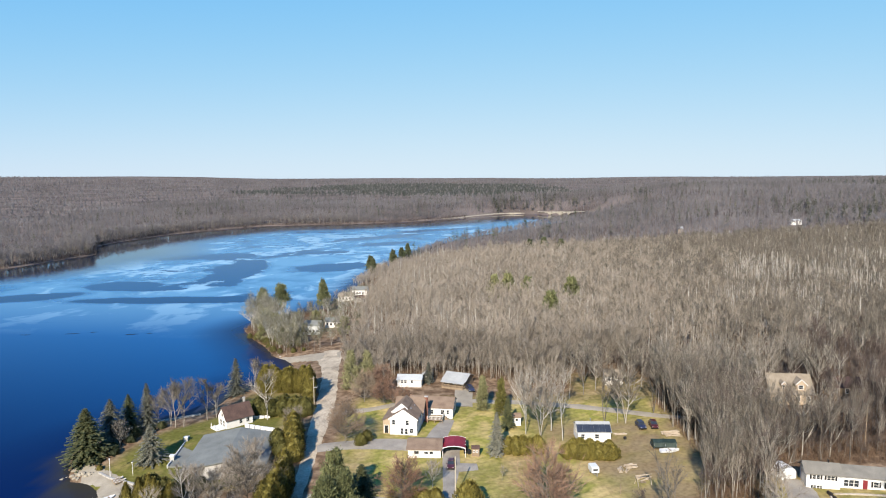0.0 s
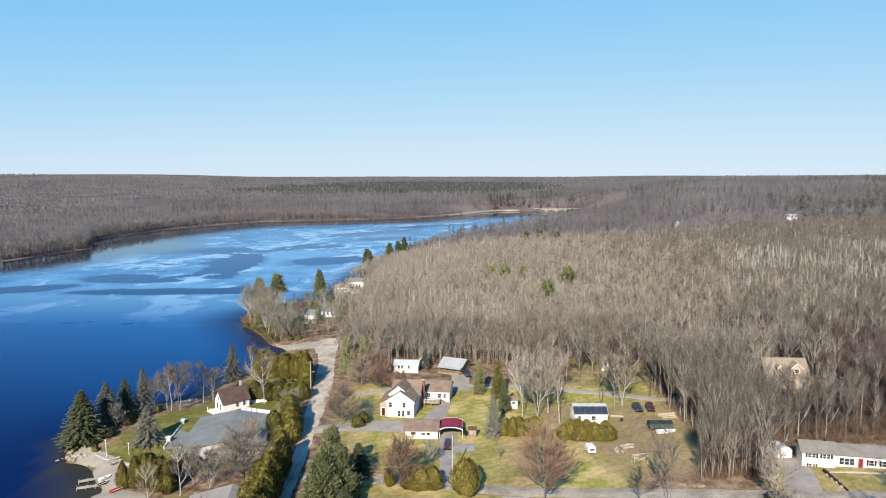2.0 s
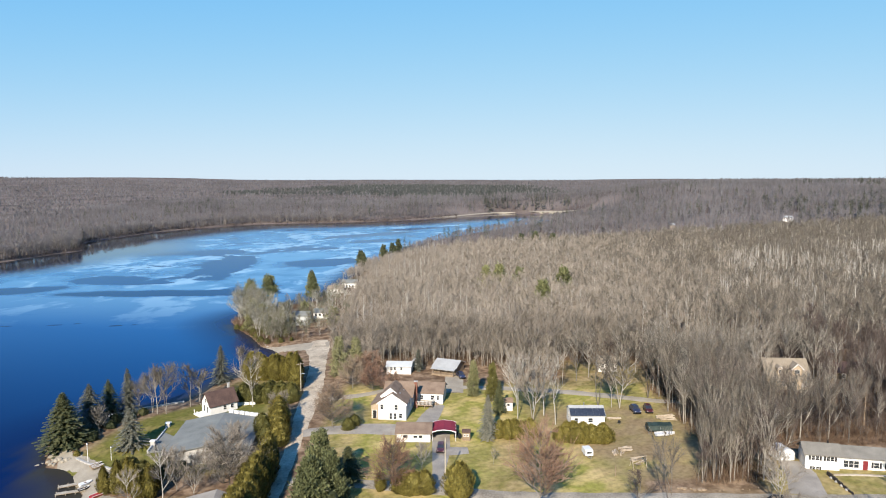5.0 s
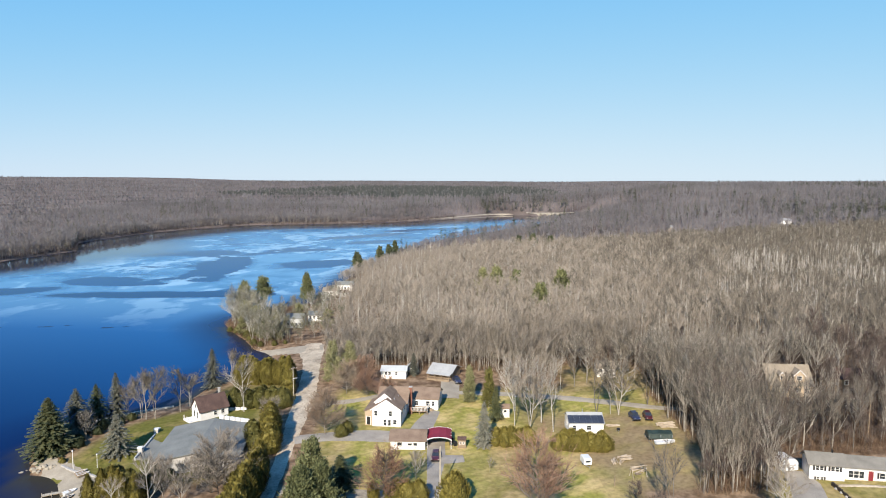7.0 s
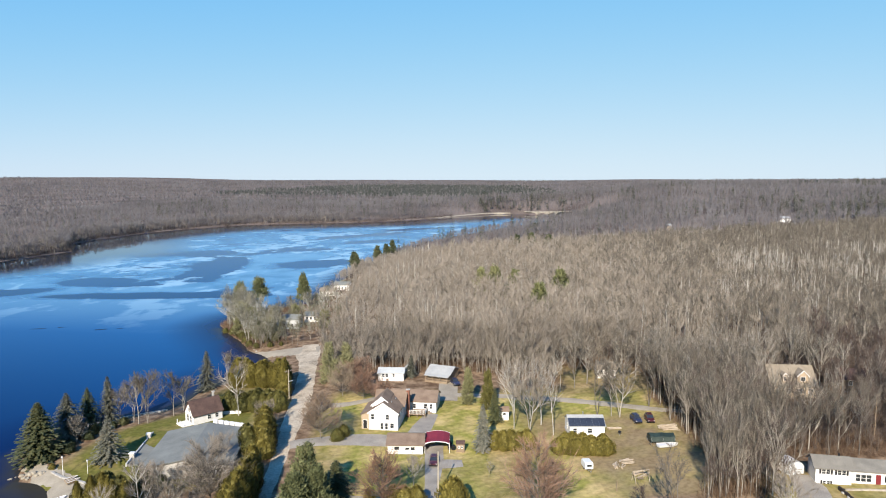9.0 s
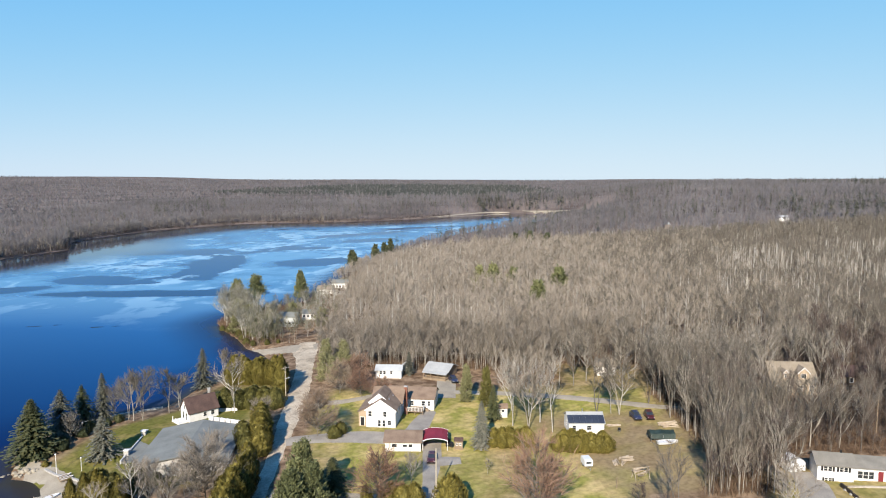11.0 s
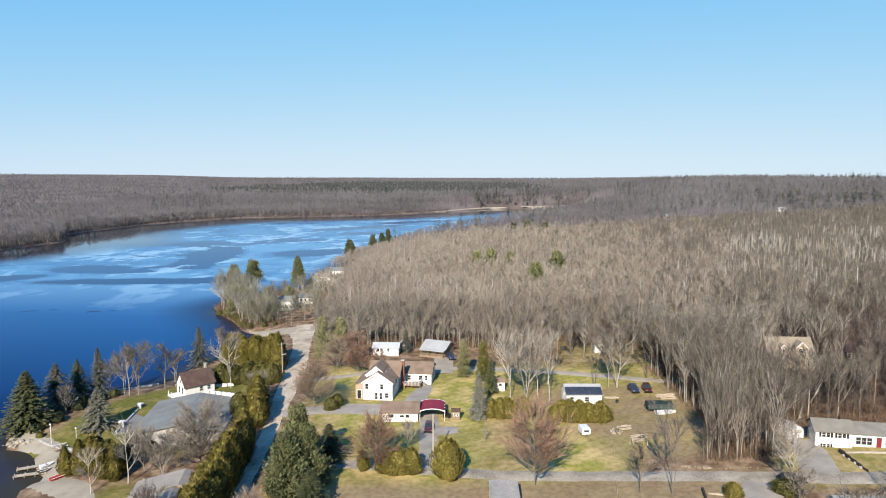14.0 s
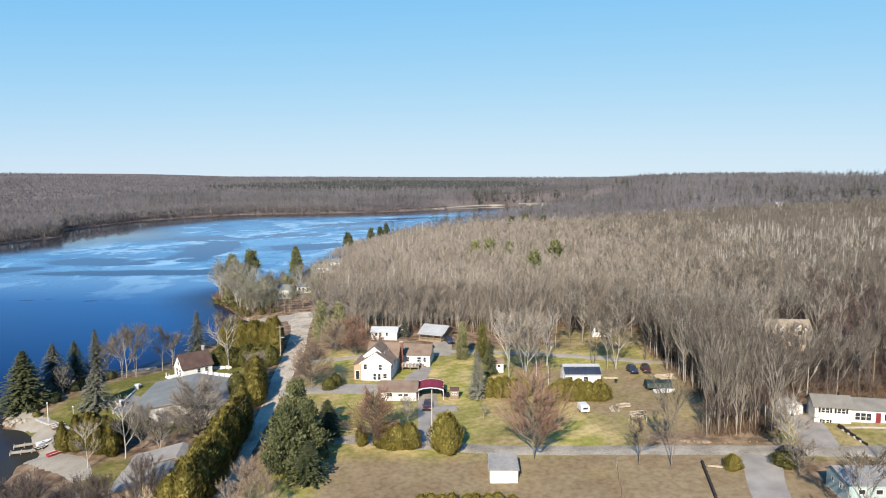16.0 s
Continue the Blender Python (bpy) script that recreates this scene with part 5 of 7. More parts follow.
def car(x, y, turn, paint, label, tall=1.55, hood=1.0):
    """A parked car, its front toward -y."""
    z = gz_at(x, y) + 0.14
    c = thing("car", x, y, z, turn, label, "car", "parked cars")
    def ring(yy, w, z0, z1, tuck=0.12):
        return [(-w, yy, z0 + 0.1), (-w, yy, z1 - 0.12), (-w + tuck, yy, z1), (w - tuck, yy, z1), (w, yy, z1 - 0.12), (w, yy, z0 + 0.1), (w - 0.1, yy, z0), (-w + 0.1, yy, z0)]
    part("body", loft(bmesh.new(), [ring(-2.2, 0.70, 0.35, 0.66), ring(-2.05, 0.84, 0.28, 0.80), ring(-1.0, 0.89, 0.26, 0.96), ring(0.9, 0.90, 0.26, 1.0), ring(1.9, 0.86, 0.28, 0.98), ring(2.18, 0.74, 0.36, 0.8)]), paint, c)
    def cab(yy, w, zz, wt):
        return [(-w, yy, 0.95), (-wt, yy, zz), (wt, yy, zz), (w, yy, 0.95)]
    part("glazing", loft(bmesh.new(), [cab(-1.05, 0.78, 0.97, 0.74), cab(-0.35, 0.82, tall - 0.06, 0.64), cab(1.2, 0.82, tall - 0.06, 0.64), cab(1.85, 0.78, 0.99, 0.72)]), M_GLASS, c, "dark tinted glass")
    part("roof_panel", loft(bmesh.new(), [[(-0.62, -0.34, tall - 0.07), (-0.56, -0.34, tall), (0.56, -0.34, tall), (0.62, -0.34, tall - 0.07)], [(-0.62, 1.22, tall - 0.07), (-0.56, 1.2, tall), (0.56, 1.2, tall), (0.62, 1.22, tall - 0.07)]]), paint, c)
    for sx in (-1, 1):
        for yy in (-1.35, 1.35):
            w = part("wheel", cylinder(bmesh.new(), (sx * 0.70, yy, 0.20), (sx * 0.91, yy, 0.20), 0.32, 14), M_RUBBER, c)
            part("rim", cylinder(bmesh.new(), (sx * 0.90, yy, 0.20), (sx * 0.925, yy, 0.20), 0.2, 12), M_CHROME, w)
        part("headlight", boxed(sx * 0.58 - 0.16, sx * 0.58 + 0.16, -2.16, -2.02, 0.58, 0.72), M_LAMP, c)
        part("mirror", boxed(sx * 0.97 - 0.09, sx * 0.97 + 0.09, -0.85, -0.7, 0.95, 1.1), paint, c)
    part("bumper", boxed(-0.74, 0.74, -2.27, -2.12, 0.3, 0.5), M_BLACK, c)
    return c


M_PAINT_BLUE = material("dark_blue_car_paint", [(0.0146, 0.0189, 0.0447), (0.0258, 0.0301, 0.0636)], 0.5, 4, 0.28, spec=0.6)
M_PAINT_MAROON = material("maroon_car_paint", [(0.0447, 0.0086, 0.0103), (0.0636, 0.0138, 0.0146)], 0.5, 4, 0.28, spec=0.6)
M_TARP = material("dark_green_tarp", [(0.0086, 0.0163, 0.0146), (0.0189, 0.0318, 0.0267), (0.0335, 0.0490, 0.0413)], 0.7, 8, 0.6, 0.3)
M_GEL = material("white_boat_hull", [(0.4936, 0.4936, 0.4868), (0.5839, 0.5839, 0.5762)], 0.5, 5, 0.3)
M_LOG = material("cut_timber", [(0.2245, 0.1754, 0.1238), (0.3139, 0.2546, 0.1866), (0.3887, 0.3294, 0.2546)], 0.9, 8, 0.9)
M_OLD_POLE = material("pale_weathered_pole", [(0.2692, 0.2322, 0.1720), (0.3440, 0.2993, 0.2322), (0.4042, 0.3595, 0.2847)], 0.8, 8, 0.9)
M_KAYAK = material("red_hull", [(0.2245, 0.0146, 0.0146), (0.3139, 0.0258, 0.0224)], 0.6, 5, 0.35)
M_DARKWOOD = material("dark_timber", [(0.0138, 0.0103, 0.0086), (0.0258, 0.0206, 0.0181), (0.0447, 0.0378, 0.0301)], 0.8, 8, 0.9)

car(1.55, 147.6, -4, M_PAINT_MAROON, "dark red car parked before the red carport")
car(50.4, 167.4, 4, M_PAINT_BLUE, "dark blue hatchback parked on worn grass", 1.6)
car(53.6, 167.2, -4, M_PAINT_MAROON, "maroon hatchback parked on worn grass", 1.6)
car(8.0, 199.0, 15, M_PAINT_BLUE, "dark car parked by the porch cottage")
car(62.7, 119.6, 80, M_BLACK, "black car parked at the road corner")


def trailer():
    x, y = 33.0, 143.2
    t = thing("camper_trailer", x, y, gz_at(x, y), 6, "small white camper trailer with drawbar on the grass", "trailer")
    part("cabin", loft(bmesh.new(), [[(-1.05, yy, 0.55), (-1.05, yy, z), (-0.9, yy, z + 0.14), (0.9, yy, z + 0.14), (1.05, yy, z), (1.05, yy, 0.55)] for yy, z in ((-1.5, 1.75), (-1.2, 1.95), (1.3, 1.95), (1.6, 1.75))]), M_GEL, t)
    part("window", boxed(-0.65, 0.65, -1.56, -1.5, 1.15, 1.6), M_GLASS, t)
    for sx in (-1, 1):
        w = part("wheel", cylinder(bmesh.new(), (sx * 0.85, 0.1, 0.3), (sx * 1.03, 0.1, 0.3), 0.3), M_RUBBER, t)
        part("rim", cylinder(bmesh.new(), (sx * 1.02, 0.1, 0.3), (sx * 1.05, 0.1, 0.3), 0.17), M_CHROME, w)
    bm = bmesh.new()
    cylinder(bm, (-0.6, -1.5, 0.45), (0, -2.8, 0.42), 0.05, 6)
    cylinder(bm, (0.6, -1.5, 0.45), (0, -2.8, 0.42), 0.05, 6)
    part("drawbar", bm, M_CHROME, t)
    part("jockey_wheel", cylinder(bmesh.new(), (0, -2.75, 0.0), (0, -2.75, 0.6), 0.05, 6), M_CHROME, t)
    t.scale = (0.8, 0.85, 0.85)


trailer()


def tarp_shelter():
    x, y = 52.0, 154.2
    z = gz_at(x, y)
    t = thing("boat_shelter", x, y, z, -2, "low shelter of dark green tarpaulin over poles", "shelter")
    part("cover", loft(bmesh.new(), [[(xx, -1.5, 0.75), (xx, -1.2, 1.85 + k), (xx, 0.2, 2.25 + k), (xx, 1.4, 1.7 + k), (xx, 1.6, 0.7)] for xx, k in ((-2.7, 0), (-1.4, -0.1), (0, 0.03), (1.3, -0.1), (2.7, 0.0))]), M_TARP, t)
    for xx in (-2.6, 0, 2.6):
        for yy in (-1.4, 1.5):
            part("post", cylinder(bmesh.new(), (xx, yy, -0.3), (xx, yy, 1.6), 0.05, 6), M_CHROME, t)


def boat(x, y, z, turn, length, wide, hull, label, name="boat"):
    b = thing(name, x, y, z, turn, label, "boat")
    n = 9
    secs = []
    for i in range(n):
        k = i / (n - 1)
        w = wide / 2 * (1 - max(0, (k - 0.45) / 0.55) ** 2.2) * (0.9 if i == 0 else 1) + 0.015
        up = 0.18 * max(0, k - 0.5)
        secs.append([(-w, length * (k - 0.5), 0.55 + up), (-w * 0.8, length * (k - 0.5), 0.16 + up * 1.2), (0, length * (k - 0.5), 0.0 + up * 1.6), (w * 0.8, length * (k - 0.5), 0.16 + up * 1.2), (w, length * (k - 0.5), 0.55 + up)])
    part("hull", loft(bmesh.new(), secs), hull, b)
    bm = bmesh.new()
    for s in (-1, 1):
        pts = [(s * (abs(sec[0][0]) + 0.01), sec[0][1], sec[0][2] + 0.03) for sec in secs]
        for p, q in zip(pts, pts[1:]):
            cylinder(bm, p, q, 0.045, 5)
    part("gunwale", bm, M_TRIM, b)
    part("thwart", boxed(-wide * 0.42, wide * 0.42, -0.2, 0.1, 0.565, 0.6), M_WOOD, b)
    return b


tarp_shelter()
boat(52.6, 151.6, gz_at(52.6, 151.6) + 0.1, -82, 4.6, 1.7, M_GEL, "white motorboat lying before the tarpaulin shelter")
boat(-73.2, 140.9, gz_at(-73.2, 140.9) + 0.05, -38, 2.6, 1.1, M_GEL, "small white dinghy on the beach by the dock", "dinghy")
boat(-67.0, 135.2, gz_at(-67, 135.2) + 0.05, -35, 4.8, 1.15, M_KAYAK, "red canoe with white deck upturned on the beach", "canoe")
boat(-72.6, 139.0, gz_at(-72.6, 139.0) + 0.05, -40, 2.2, 0.9, M_DARKWOOD, "dark rowing boat on the beach", "rowing_boat")
for x, y, tn in ((-74.8, 148.6, -40), (-73.8, 147.4, -45)):
    boat(x, y, gz_at(x, y) + 0.08, tn, 2.6, 0.8, M_WOOD, "weathered upturned skiff on the sand", "skiff")


def dock(x, y, turn, length):
    d = thing("dock", x, y, 0.0, turn, "narrow weathered wooden dock over shallow water", "dock")
    for i in range(int(length / 0.28)):
        part("plank", boxed(-0.55, 0.55, i * 0.28, i * 0.28 + 0.25, 0.42, 0.47), M_OLD_POLE, d)
    for i in range(int(length / 1.8) + 1):
        for sx in (-0.5, 0.5):
            part("pile", cylinder(bmesh.new(), (sx, i * 1.8, -1.6), (sx, i * 1.8, 0.7), 0.06, 6), M_OLD_POLE, d)
    for sx in (-0.45, 0.45):
        part("beam", boxed(sx - 0.05, sx + 0.05, 0, length, 0.30, 0.42), M_WOOD, d)


dock(-78.6, 140.2, -64, 5.2)
dock(-77.4, 137.1, -71, 5.6)


def pole(x, y, tall, r, label, arms=0, mat=None, lamp=False, name="utility_pole", turn=0, category="pole"):
    z = gz_at(x, y)
    p = thing(name, x, y, z, turn, label, category)
    part("shaft", cylinder(bmesh.new(), (0, 0, -0.8), (0, 0, tall), r, 10, r * 0.7), mat or M_OLD_POLE, p)
    for i in range(arms):
        arm = part("crossarm", boxed(-1.1, 1.1, -0.06, 0.06, tall - 0.55 - i * 0.9, tall - 0.43 - i * 0.9), M_WOOD, p)
        for u in (-1.0, -0.5, 0.5, 1.0):
            part("insulator", cylinder(bmesh.new(), (u, 0, tall - 0.43 - i * 0.9), (u, 0, tall - 0.27 - i * 0.9), 0.05, 6), M_LAMP, arm)
    if lamp:
        head = part("lamp_head", cylinder(bmesh.new(), (0, 0, tall), (0, 0, tall + 0.34), 0.18, 10, 0.1), M_LAMP, p)
        part("cap", cylinder(bmesh.new(), (0, 0, tall + 0.34), (0, 0, tall + 0.46), 0.24, 10, 0.04), M_BLACK, head)
    return p


pole(2.3, 133.5, 8.9, 0.16, "pale wooden utility pole beside the carport drive")
p = pole(-37.8, 191.3, 8.4, 0.14, "wooden utility pole with crossarm by the lane", 1, turn=40)
part("street_light", boxed(-0.1, 1.2, -0.08, 0.08, 5.0, 5.12), M_LAMP, p)
pole(-35.7, 146.0, 5.6, 0.12, "pale wooden pole with lamp arm by the lane")
pole(-34.4, 112.5, 7.0, 0.13, "pale wooden pole beside the lane hedge")
pole(-77.7, 150.8, 4.3, 0.08, "slim white lamp post on the lakeside lawn", mat=M_TRIM, lamp=True, name="lamp_post", category="lamp post")
pole(-72.4, 150.7, 2.9, 0.06, "short white lamp post on the lakeside lawn", mat=M_TRIM, lamp=True, name="lamp_post", category="lamp post")
pole(36.3, 133.0, 2.2, 0.10, "pale weathered post beside the dirt yard", mat=M_WOOD, name="post", category="post")
pole(-48.2, 126.0, 2.4, 0.06, "thin white post on the lawn", mat=M_TRIM, name="post", category="post")
pole(97.0, 150.0, 10.0, 0.11, "tall weathered wooden pole behind the long house", mat=M_WOOD)


def fence(name, a, b, tall, gap, mat, label, rails=2, wide=0.09):
    a, b = np.array(a, float), np.array(b, float)
    length = float(np.hypot(*(b - a)))
    n = int(length / gap)
    turn = math.degrees(math.atan2(b[1] - a[1], b[0] - a[0]))
    zs = [gz_at(*(a + (b - a) * i / n)) for i in range(n + 1)]
    f = thing(name, a[0], a[1], zs[0], turn, label, "fence")
    for i in range(n + 1):
        x, z = length * i / n, zs[i] - zs[0]
        part("post", boxed(x - wide, x + wide, -wide, wide, z - 0.4, z + tall * (1 + 0.12 * math.sin(i * 2.3))), mat, f)
        if i < n:
            for k in range(rails):
                zz = tall * (0.35 + 0.5 * k / max(1, rails - 1))
                bm = bmesh.new()
                cylinder(bm, (x, 0.02 * (i % 2), z + zz), (x + length / n, 0, zs[i + 1] - zs[0] + zz), wide * 0.6, 5)
                part("rail", bm, mat, f)
    return f


fence("rail_fence", (33.1, 120.4), (29.0, 100), 1.1, 2.4, M_WOOD, "old brown post and rail fence across the field")
fence("rail_fence", (-21, 136.2), (-11, 133.8), 0.9, 2.2, M_WOOD, "low weathered wooden rail fence on the lawn")


def timber_wall(line, label, tall, wide, mat):
    x, y = line[0]
    z = gz_at(x, y)
    t = thing("timber_wall", x, y, z, 0, label, "wall")
    for (ax, ay), (bx, by) in zip(line, line[1:]):
        n = max(1, int(math.hypot(bx - ax, by - ay) / 1.5))
        for i in range(n):
            p = (ax + (bx - ax) * (i + 0.5) / n, ay + (by - ay) * (i + 0.5) / n)
            ob = part("block", boxed(-0.74, 0.74, -wide / 2, wide / 2, -0.6, tall), mat, t)
            ob.matrix_basis = pose(p[0] - x, p[1] - y, gz_at(*p) - z, 0, 0, math.degrees(math.atan2(by - ay, bx - ax)))


timber_wall([(46.8, 118.0), (44.4, 107.6), (42.4, 99)], "low dark timber wall at the edge of the field", 0.6, 0.34, M_DARKWOOD)
timber_wall([(-81.5, 153.2), (-77.5, 150.2), (-73.4, 147.9), (-69.5, 145.5)], "pale stone edging between lawn and beach", 0.35, 0.5, M_STONE)
timber_wall([(-52.6, 172.6), (-47.5, 169.5), (-43.0, 167.0)], "low white garden wall behind the hall", 2.1, 0.5, M_WHITE)
timber_wall([(-53.5, 183.5), (-48.5, 183.0)], "low white garden wall beside the hedge", 0.7, 0.5, M_WHITE)
timber_wall([(-92.2, 176), (-86.8, 184.0), (-80.2, 188.6), (-71.5, 192.6)], "stone sea wall along the lakeside lawn", 0.5, 0.6, M_STONE)


def canopy_tent():
    x, y = 72.8, 136.8
    t = thing("canopy", x, y, gz_at(x, y), 10, "small white greenhouse tent behind the trees", "tent")
    arch = [(-1.7, 0.0), (-1.7, 1.6), (-1.1, 2.3), (0, 2.6), (1.1, 2.3), (1.7, 1.6), (1.7, 0.0)]
    part("cover", prism(bmesh.new(), arch, "y", 0, 3.4), M_GEL, t)
    for y0 in (-0.05, 1.1, 2.25, 3.4):
        rim = [(a * 1.02, z + 0.02) for a, z in arch] + [(a * 0.97, z - 0.03) for a, z in arch][::-1]
        part("hoop", prism(bmesh.new(), rim, "y", y0, y0 + 0.06), M_CHROME, t)


canopy_tent()


def rock(x, y, size, seed, label, mat=None, name="rock"):
    r = random.Random(seed)
    bm = bmesh.new()
    bmesh.ops.create_icosphere(bm, subdivisions=2, radius=size)
    for v in bm.verts:
        k = 1 + 0.35 * noise.noise(v.co * 1.3 / size + Vector((seed, 0, 0)))
        v.co = Vector((v.co.x * k * r.uniform(0.98, 1.02), v.co.y * k * 0.85, v.co.z * k * 0.6))
    me = bpy.data.meshes.new(name)
    bm.to_mesh(me)
    bm.free()
    me.materials.append(mat or M_STONE)
    ob = new(name, me)
    ob.matrix_basis = pose(x, y, gz_at(x, y) + size * 0.18, 0, 0, r.uniform(0, 360))
    return tagged(ob, label, "rock", "rocks")


rr = random.Random(5)
for i in range(16):
    rock(-86.5 + 2.0 * math.cos(i) * (i % 4) * 0.6 + rr.uniform(-2.5, 2.5), 152.2 + rr.uniform(-0.9, 1.2), rr.uniform(0.3, 0.75), i, "pale shore boulder at the beach tip", M_SAND)
for i in range(10):
    rock(47 + i * 0.45 + rr.uniform(-0.3, 0.3), 126.6 - i * 0.1 + rr.uniform(-0.4, 0.4), rr.uniform(0.25, 0.6), 40 + i, "dull stone in a heap by the road", M_WOOD)
for i in range(7):
    rock(52 + i * 1.6 + rr.uniform(-0.5, 0.5), 125.6 + rr.uniform(-0.4, 0.4), rr.uniform(0.15, 0.28), 60 + i, "small dull stone along the woodland edge", M_WOOD)
for i in range(5):
    timber_wall([(77.4 + 0.05 * i, 130.3 - 1.6 * i), (77.45 + 0.05 * i, 129.0 - 1.6 * i)], "dark retaining wall, one of several steps beside the drive", 0.75 - 0.1 * i, 0.3, M_DARKWOOD)
for i in range(4):
    rock(77.4 + 0.05 * i, 128.9 - 1.6 * i, 0.42, 90 + i, "pale stone set between steps of the retaining wall")
for i in range(12):
    rock(-78 + i * 1.3, 284 + rr.uniform(-0.5, 0.5) - 2.4 * i, rr.uniform(0.3, 0.7), 80 + i, "grey boulder on the wooded shore")


def log_pile(x, y, turn, count, length, label, seed):
    r = random.Random(seed)
    t = thing("log_pile", x, y, gz_at(x, y), turn, label, "log pile")
    for i in range(count):
        a, yy, zz = r.uniform(-0.35, 0.35), r.uniform(-1.0, 1.0), 0.12 + 0.2 * (i // 5)
        dx, dy = math.cos(a) * length / 2, math.sin(a) * length / 2
        cx = r.uniform(-0.5, 0.5)
        part("log", cylinder(bmesh.new(), (cx - dx, yy - dy, zz), (cx + dx, yy + dy, zz + r.uniform(-0.05, 0.1)), r.uniform(0.08, 0.17), 7), M_LOG, t)
    return t


log_pile(41.6, 144.8, 15, 14, 2.4, "heap of pale cut logs on bare earth", 1)
log_pile(39.6, 143.4, 70, 9, 2.0, "scattered pale timber on bare earth", 2)
log_pile(56.2, 161.8, 8, 12, 4.0, "stack of pale lumber beside the woods", 3)
log_pile(42.6, 139.0, 35, 8, 2.6, "fallen pale branches in the yard", 4)
log_pile(44.0, 163.4, 2, 3, 3.2, "pale planks lying beside the cabin", 6)
log_pile(48.7, 117.1, -8, 2, 3.0, "pale planks lying beside the green bush", 7)


def swing():
    x, y = 42.0, 136.6
    s = thing("swing_frame", x, y, gz_at(x, y), 12, "wooden A-frame swing with pale beams in the yard", "swing")
    for xx in (-1.5, 1.5):
        for sy in (-0.9, 0.9):
            part("leg", cylinder(bmesh.new(), (xx, sy, -0.2), (xx, 0, 2.1), 0.07, 6), M_LOG, s)
    part("top_beam", cylinder(bmesh.new(), (-1.8, 0, 2.1), (1.8, 0, 2.1), 0.08, 6), M_LOG, s)
    seat = part("seat", boxed(-0.6, 0.6, -0.25, 0.25, 0.5, 0.56), M_WOOD, s)
    for xx in (-0.55, 0.55):
        part("rope", cylinder(bmesh.new(), (xx, 0, 0.56), (xx, 0, 2.05), 0.015, 5), M_LOG, seat)


swing()


def arbour():
    x, y = -5.6, 207.0
    s = thing("playhouse", x, y, gz_at(x, y), 0, "white wooden playhouse on posts at the woods", "playhouse")
    for xx in (-0.9, 0.9):
        for yy in (0, 1.6):
            part("post", boxed(xx - 0.07, xx + 0.07, yy - 0.07, yy + 0.07, -0.3, 2.4), M_TRIM, s)
    part("roof", prism(bmesh.new(), [(-1.2, 2.3), (0, 3.2), (1.2, 2.3), (1.2, 2.42), (0, 3.34), (-1.2, 2.42)], "y", -0.3, 1.9), M_METAL_ROOF, s)
    part("floor", boxed(-1.0, 1.0, -0.1, 1.7, 0.9, 1.0), M_TRIM, s)
    part("back_panel", boxed(-1.0, 1.0, 1.62, 1.7, 1.0, 2.3), M_TRIM, s)


arbour()


def bins():
    for i, (x, y) in enumerate(((5.0, 154.6), (5.9, 154.2), (5.2, 156.0))):
        b = thing("wheeled_bin", x, y, gz_at(x, y) + 0.02, 10 * i, "dark plastic wheeled bin beside the carport", "bin", "bins")
        part("body", loft(bmesh.new(), [[(-0.28, -0.3, 0.08), (0.28, -0.3, 0.08), (0.28, 0.3, 0.08), (-0.28, 0.3, 0.08)], [(-0.36, -0.4, 1.0), (0.36, -0.4, 1.0), (0.36, 0.4, 1.0), (-0.36, 0.4, 1.0)]]), M_BLACK, b)
        part("lid", boxed(-0.38, 0.38, -0.43, 0.42, 1.0, 1.08), M_RUBBER, b)
        for sx in (-0.3, 0.3):
            part("wheel", cylinder(bmesh.new(), (sx - 0.04, 0.34, 0.1), (sx + 0.04, 0.34, 0.1), 0.1, 8), M_RUBBER, b)
    h = thing("tool_shed", 7.4, 153.0, gz_at(7.4, 153.4), -4, "small brown wooden tool shed on the lawn", "shed")
    gable_block(h, -0.9, 0.9, 0, 1.6, 1.9, 2.3, "x", M_WOOD, M_DARK_ROOF, over=0.12, base=-0.4)
    window(h, "s", -0.35, 1.0, 0.3, 0.4, 0, mullion=False)
    window(h, "s", 0.35, 1.0, 0.3, 0.4, 0, mullion=False)


bins()
x, y = 44.3, 159.6
t = thing("barbecue", x, y, gz_at(x, y), 0, "black kettle barbecue standing on worn grass", "barbecue")
part("bowl", loft(bmesh.new(), [[(math.cos(a) * r, math.sin(a) * r, z) for a in np.linspace(0, 6.28, 11)[:-1]] for r, z in ((0.12, 0.55), (0.36, 0.72), (0.4, 0.85), (0.36, 0.98), (0.1, 1.1))]), M_BLACK, t)
for a in (0.3, 2.4, 4.5):
    part("leg", cylinder(bmesh.new(), (0.2 * math.cos(a), 0.2 * math.sin(a), 0.68), (0.4 * math.cos(a), 0.4 * math.sin(a), -0.05), 0.025, 5), M_CHROME, t)


# ------------------------------------------------------------ garden trees and hedges
def plant(top, x, y, scale=1.0, turn=0.0):
    top.matrix_basis = pose(x, y, gz_at(x, y) - 0.08, 0, 0, turn)
    top.scale = (scale, scale, scale)
    return top


T = tree_thing
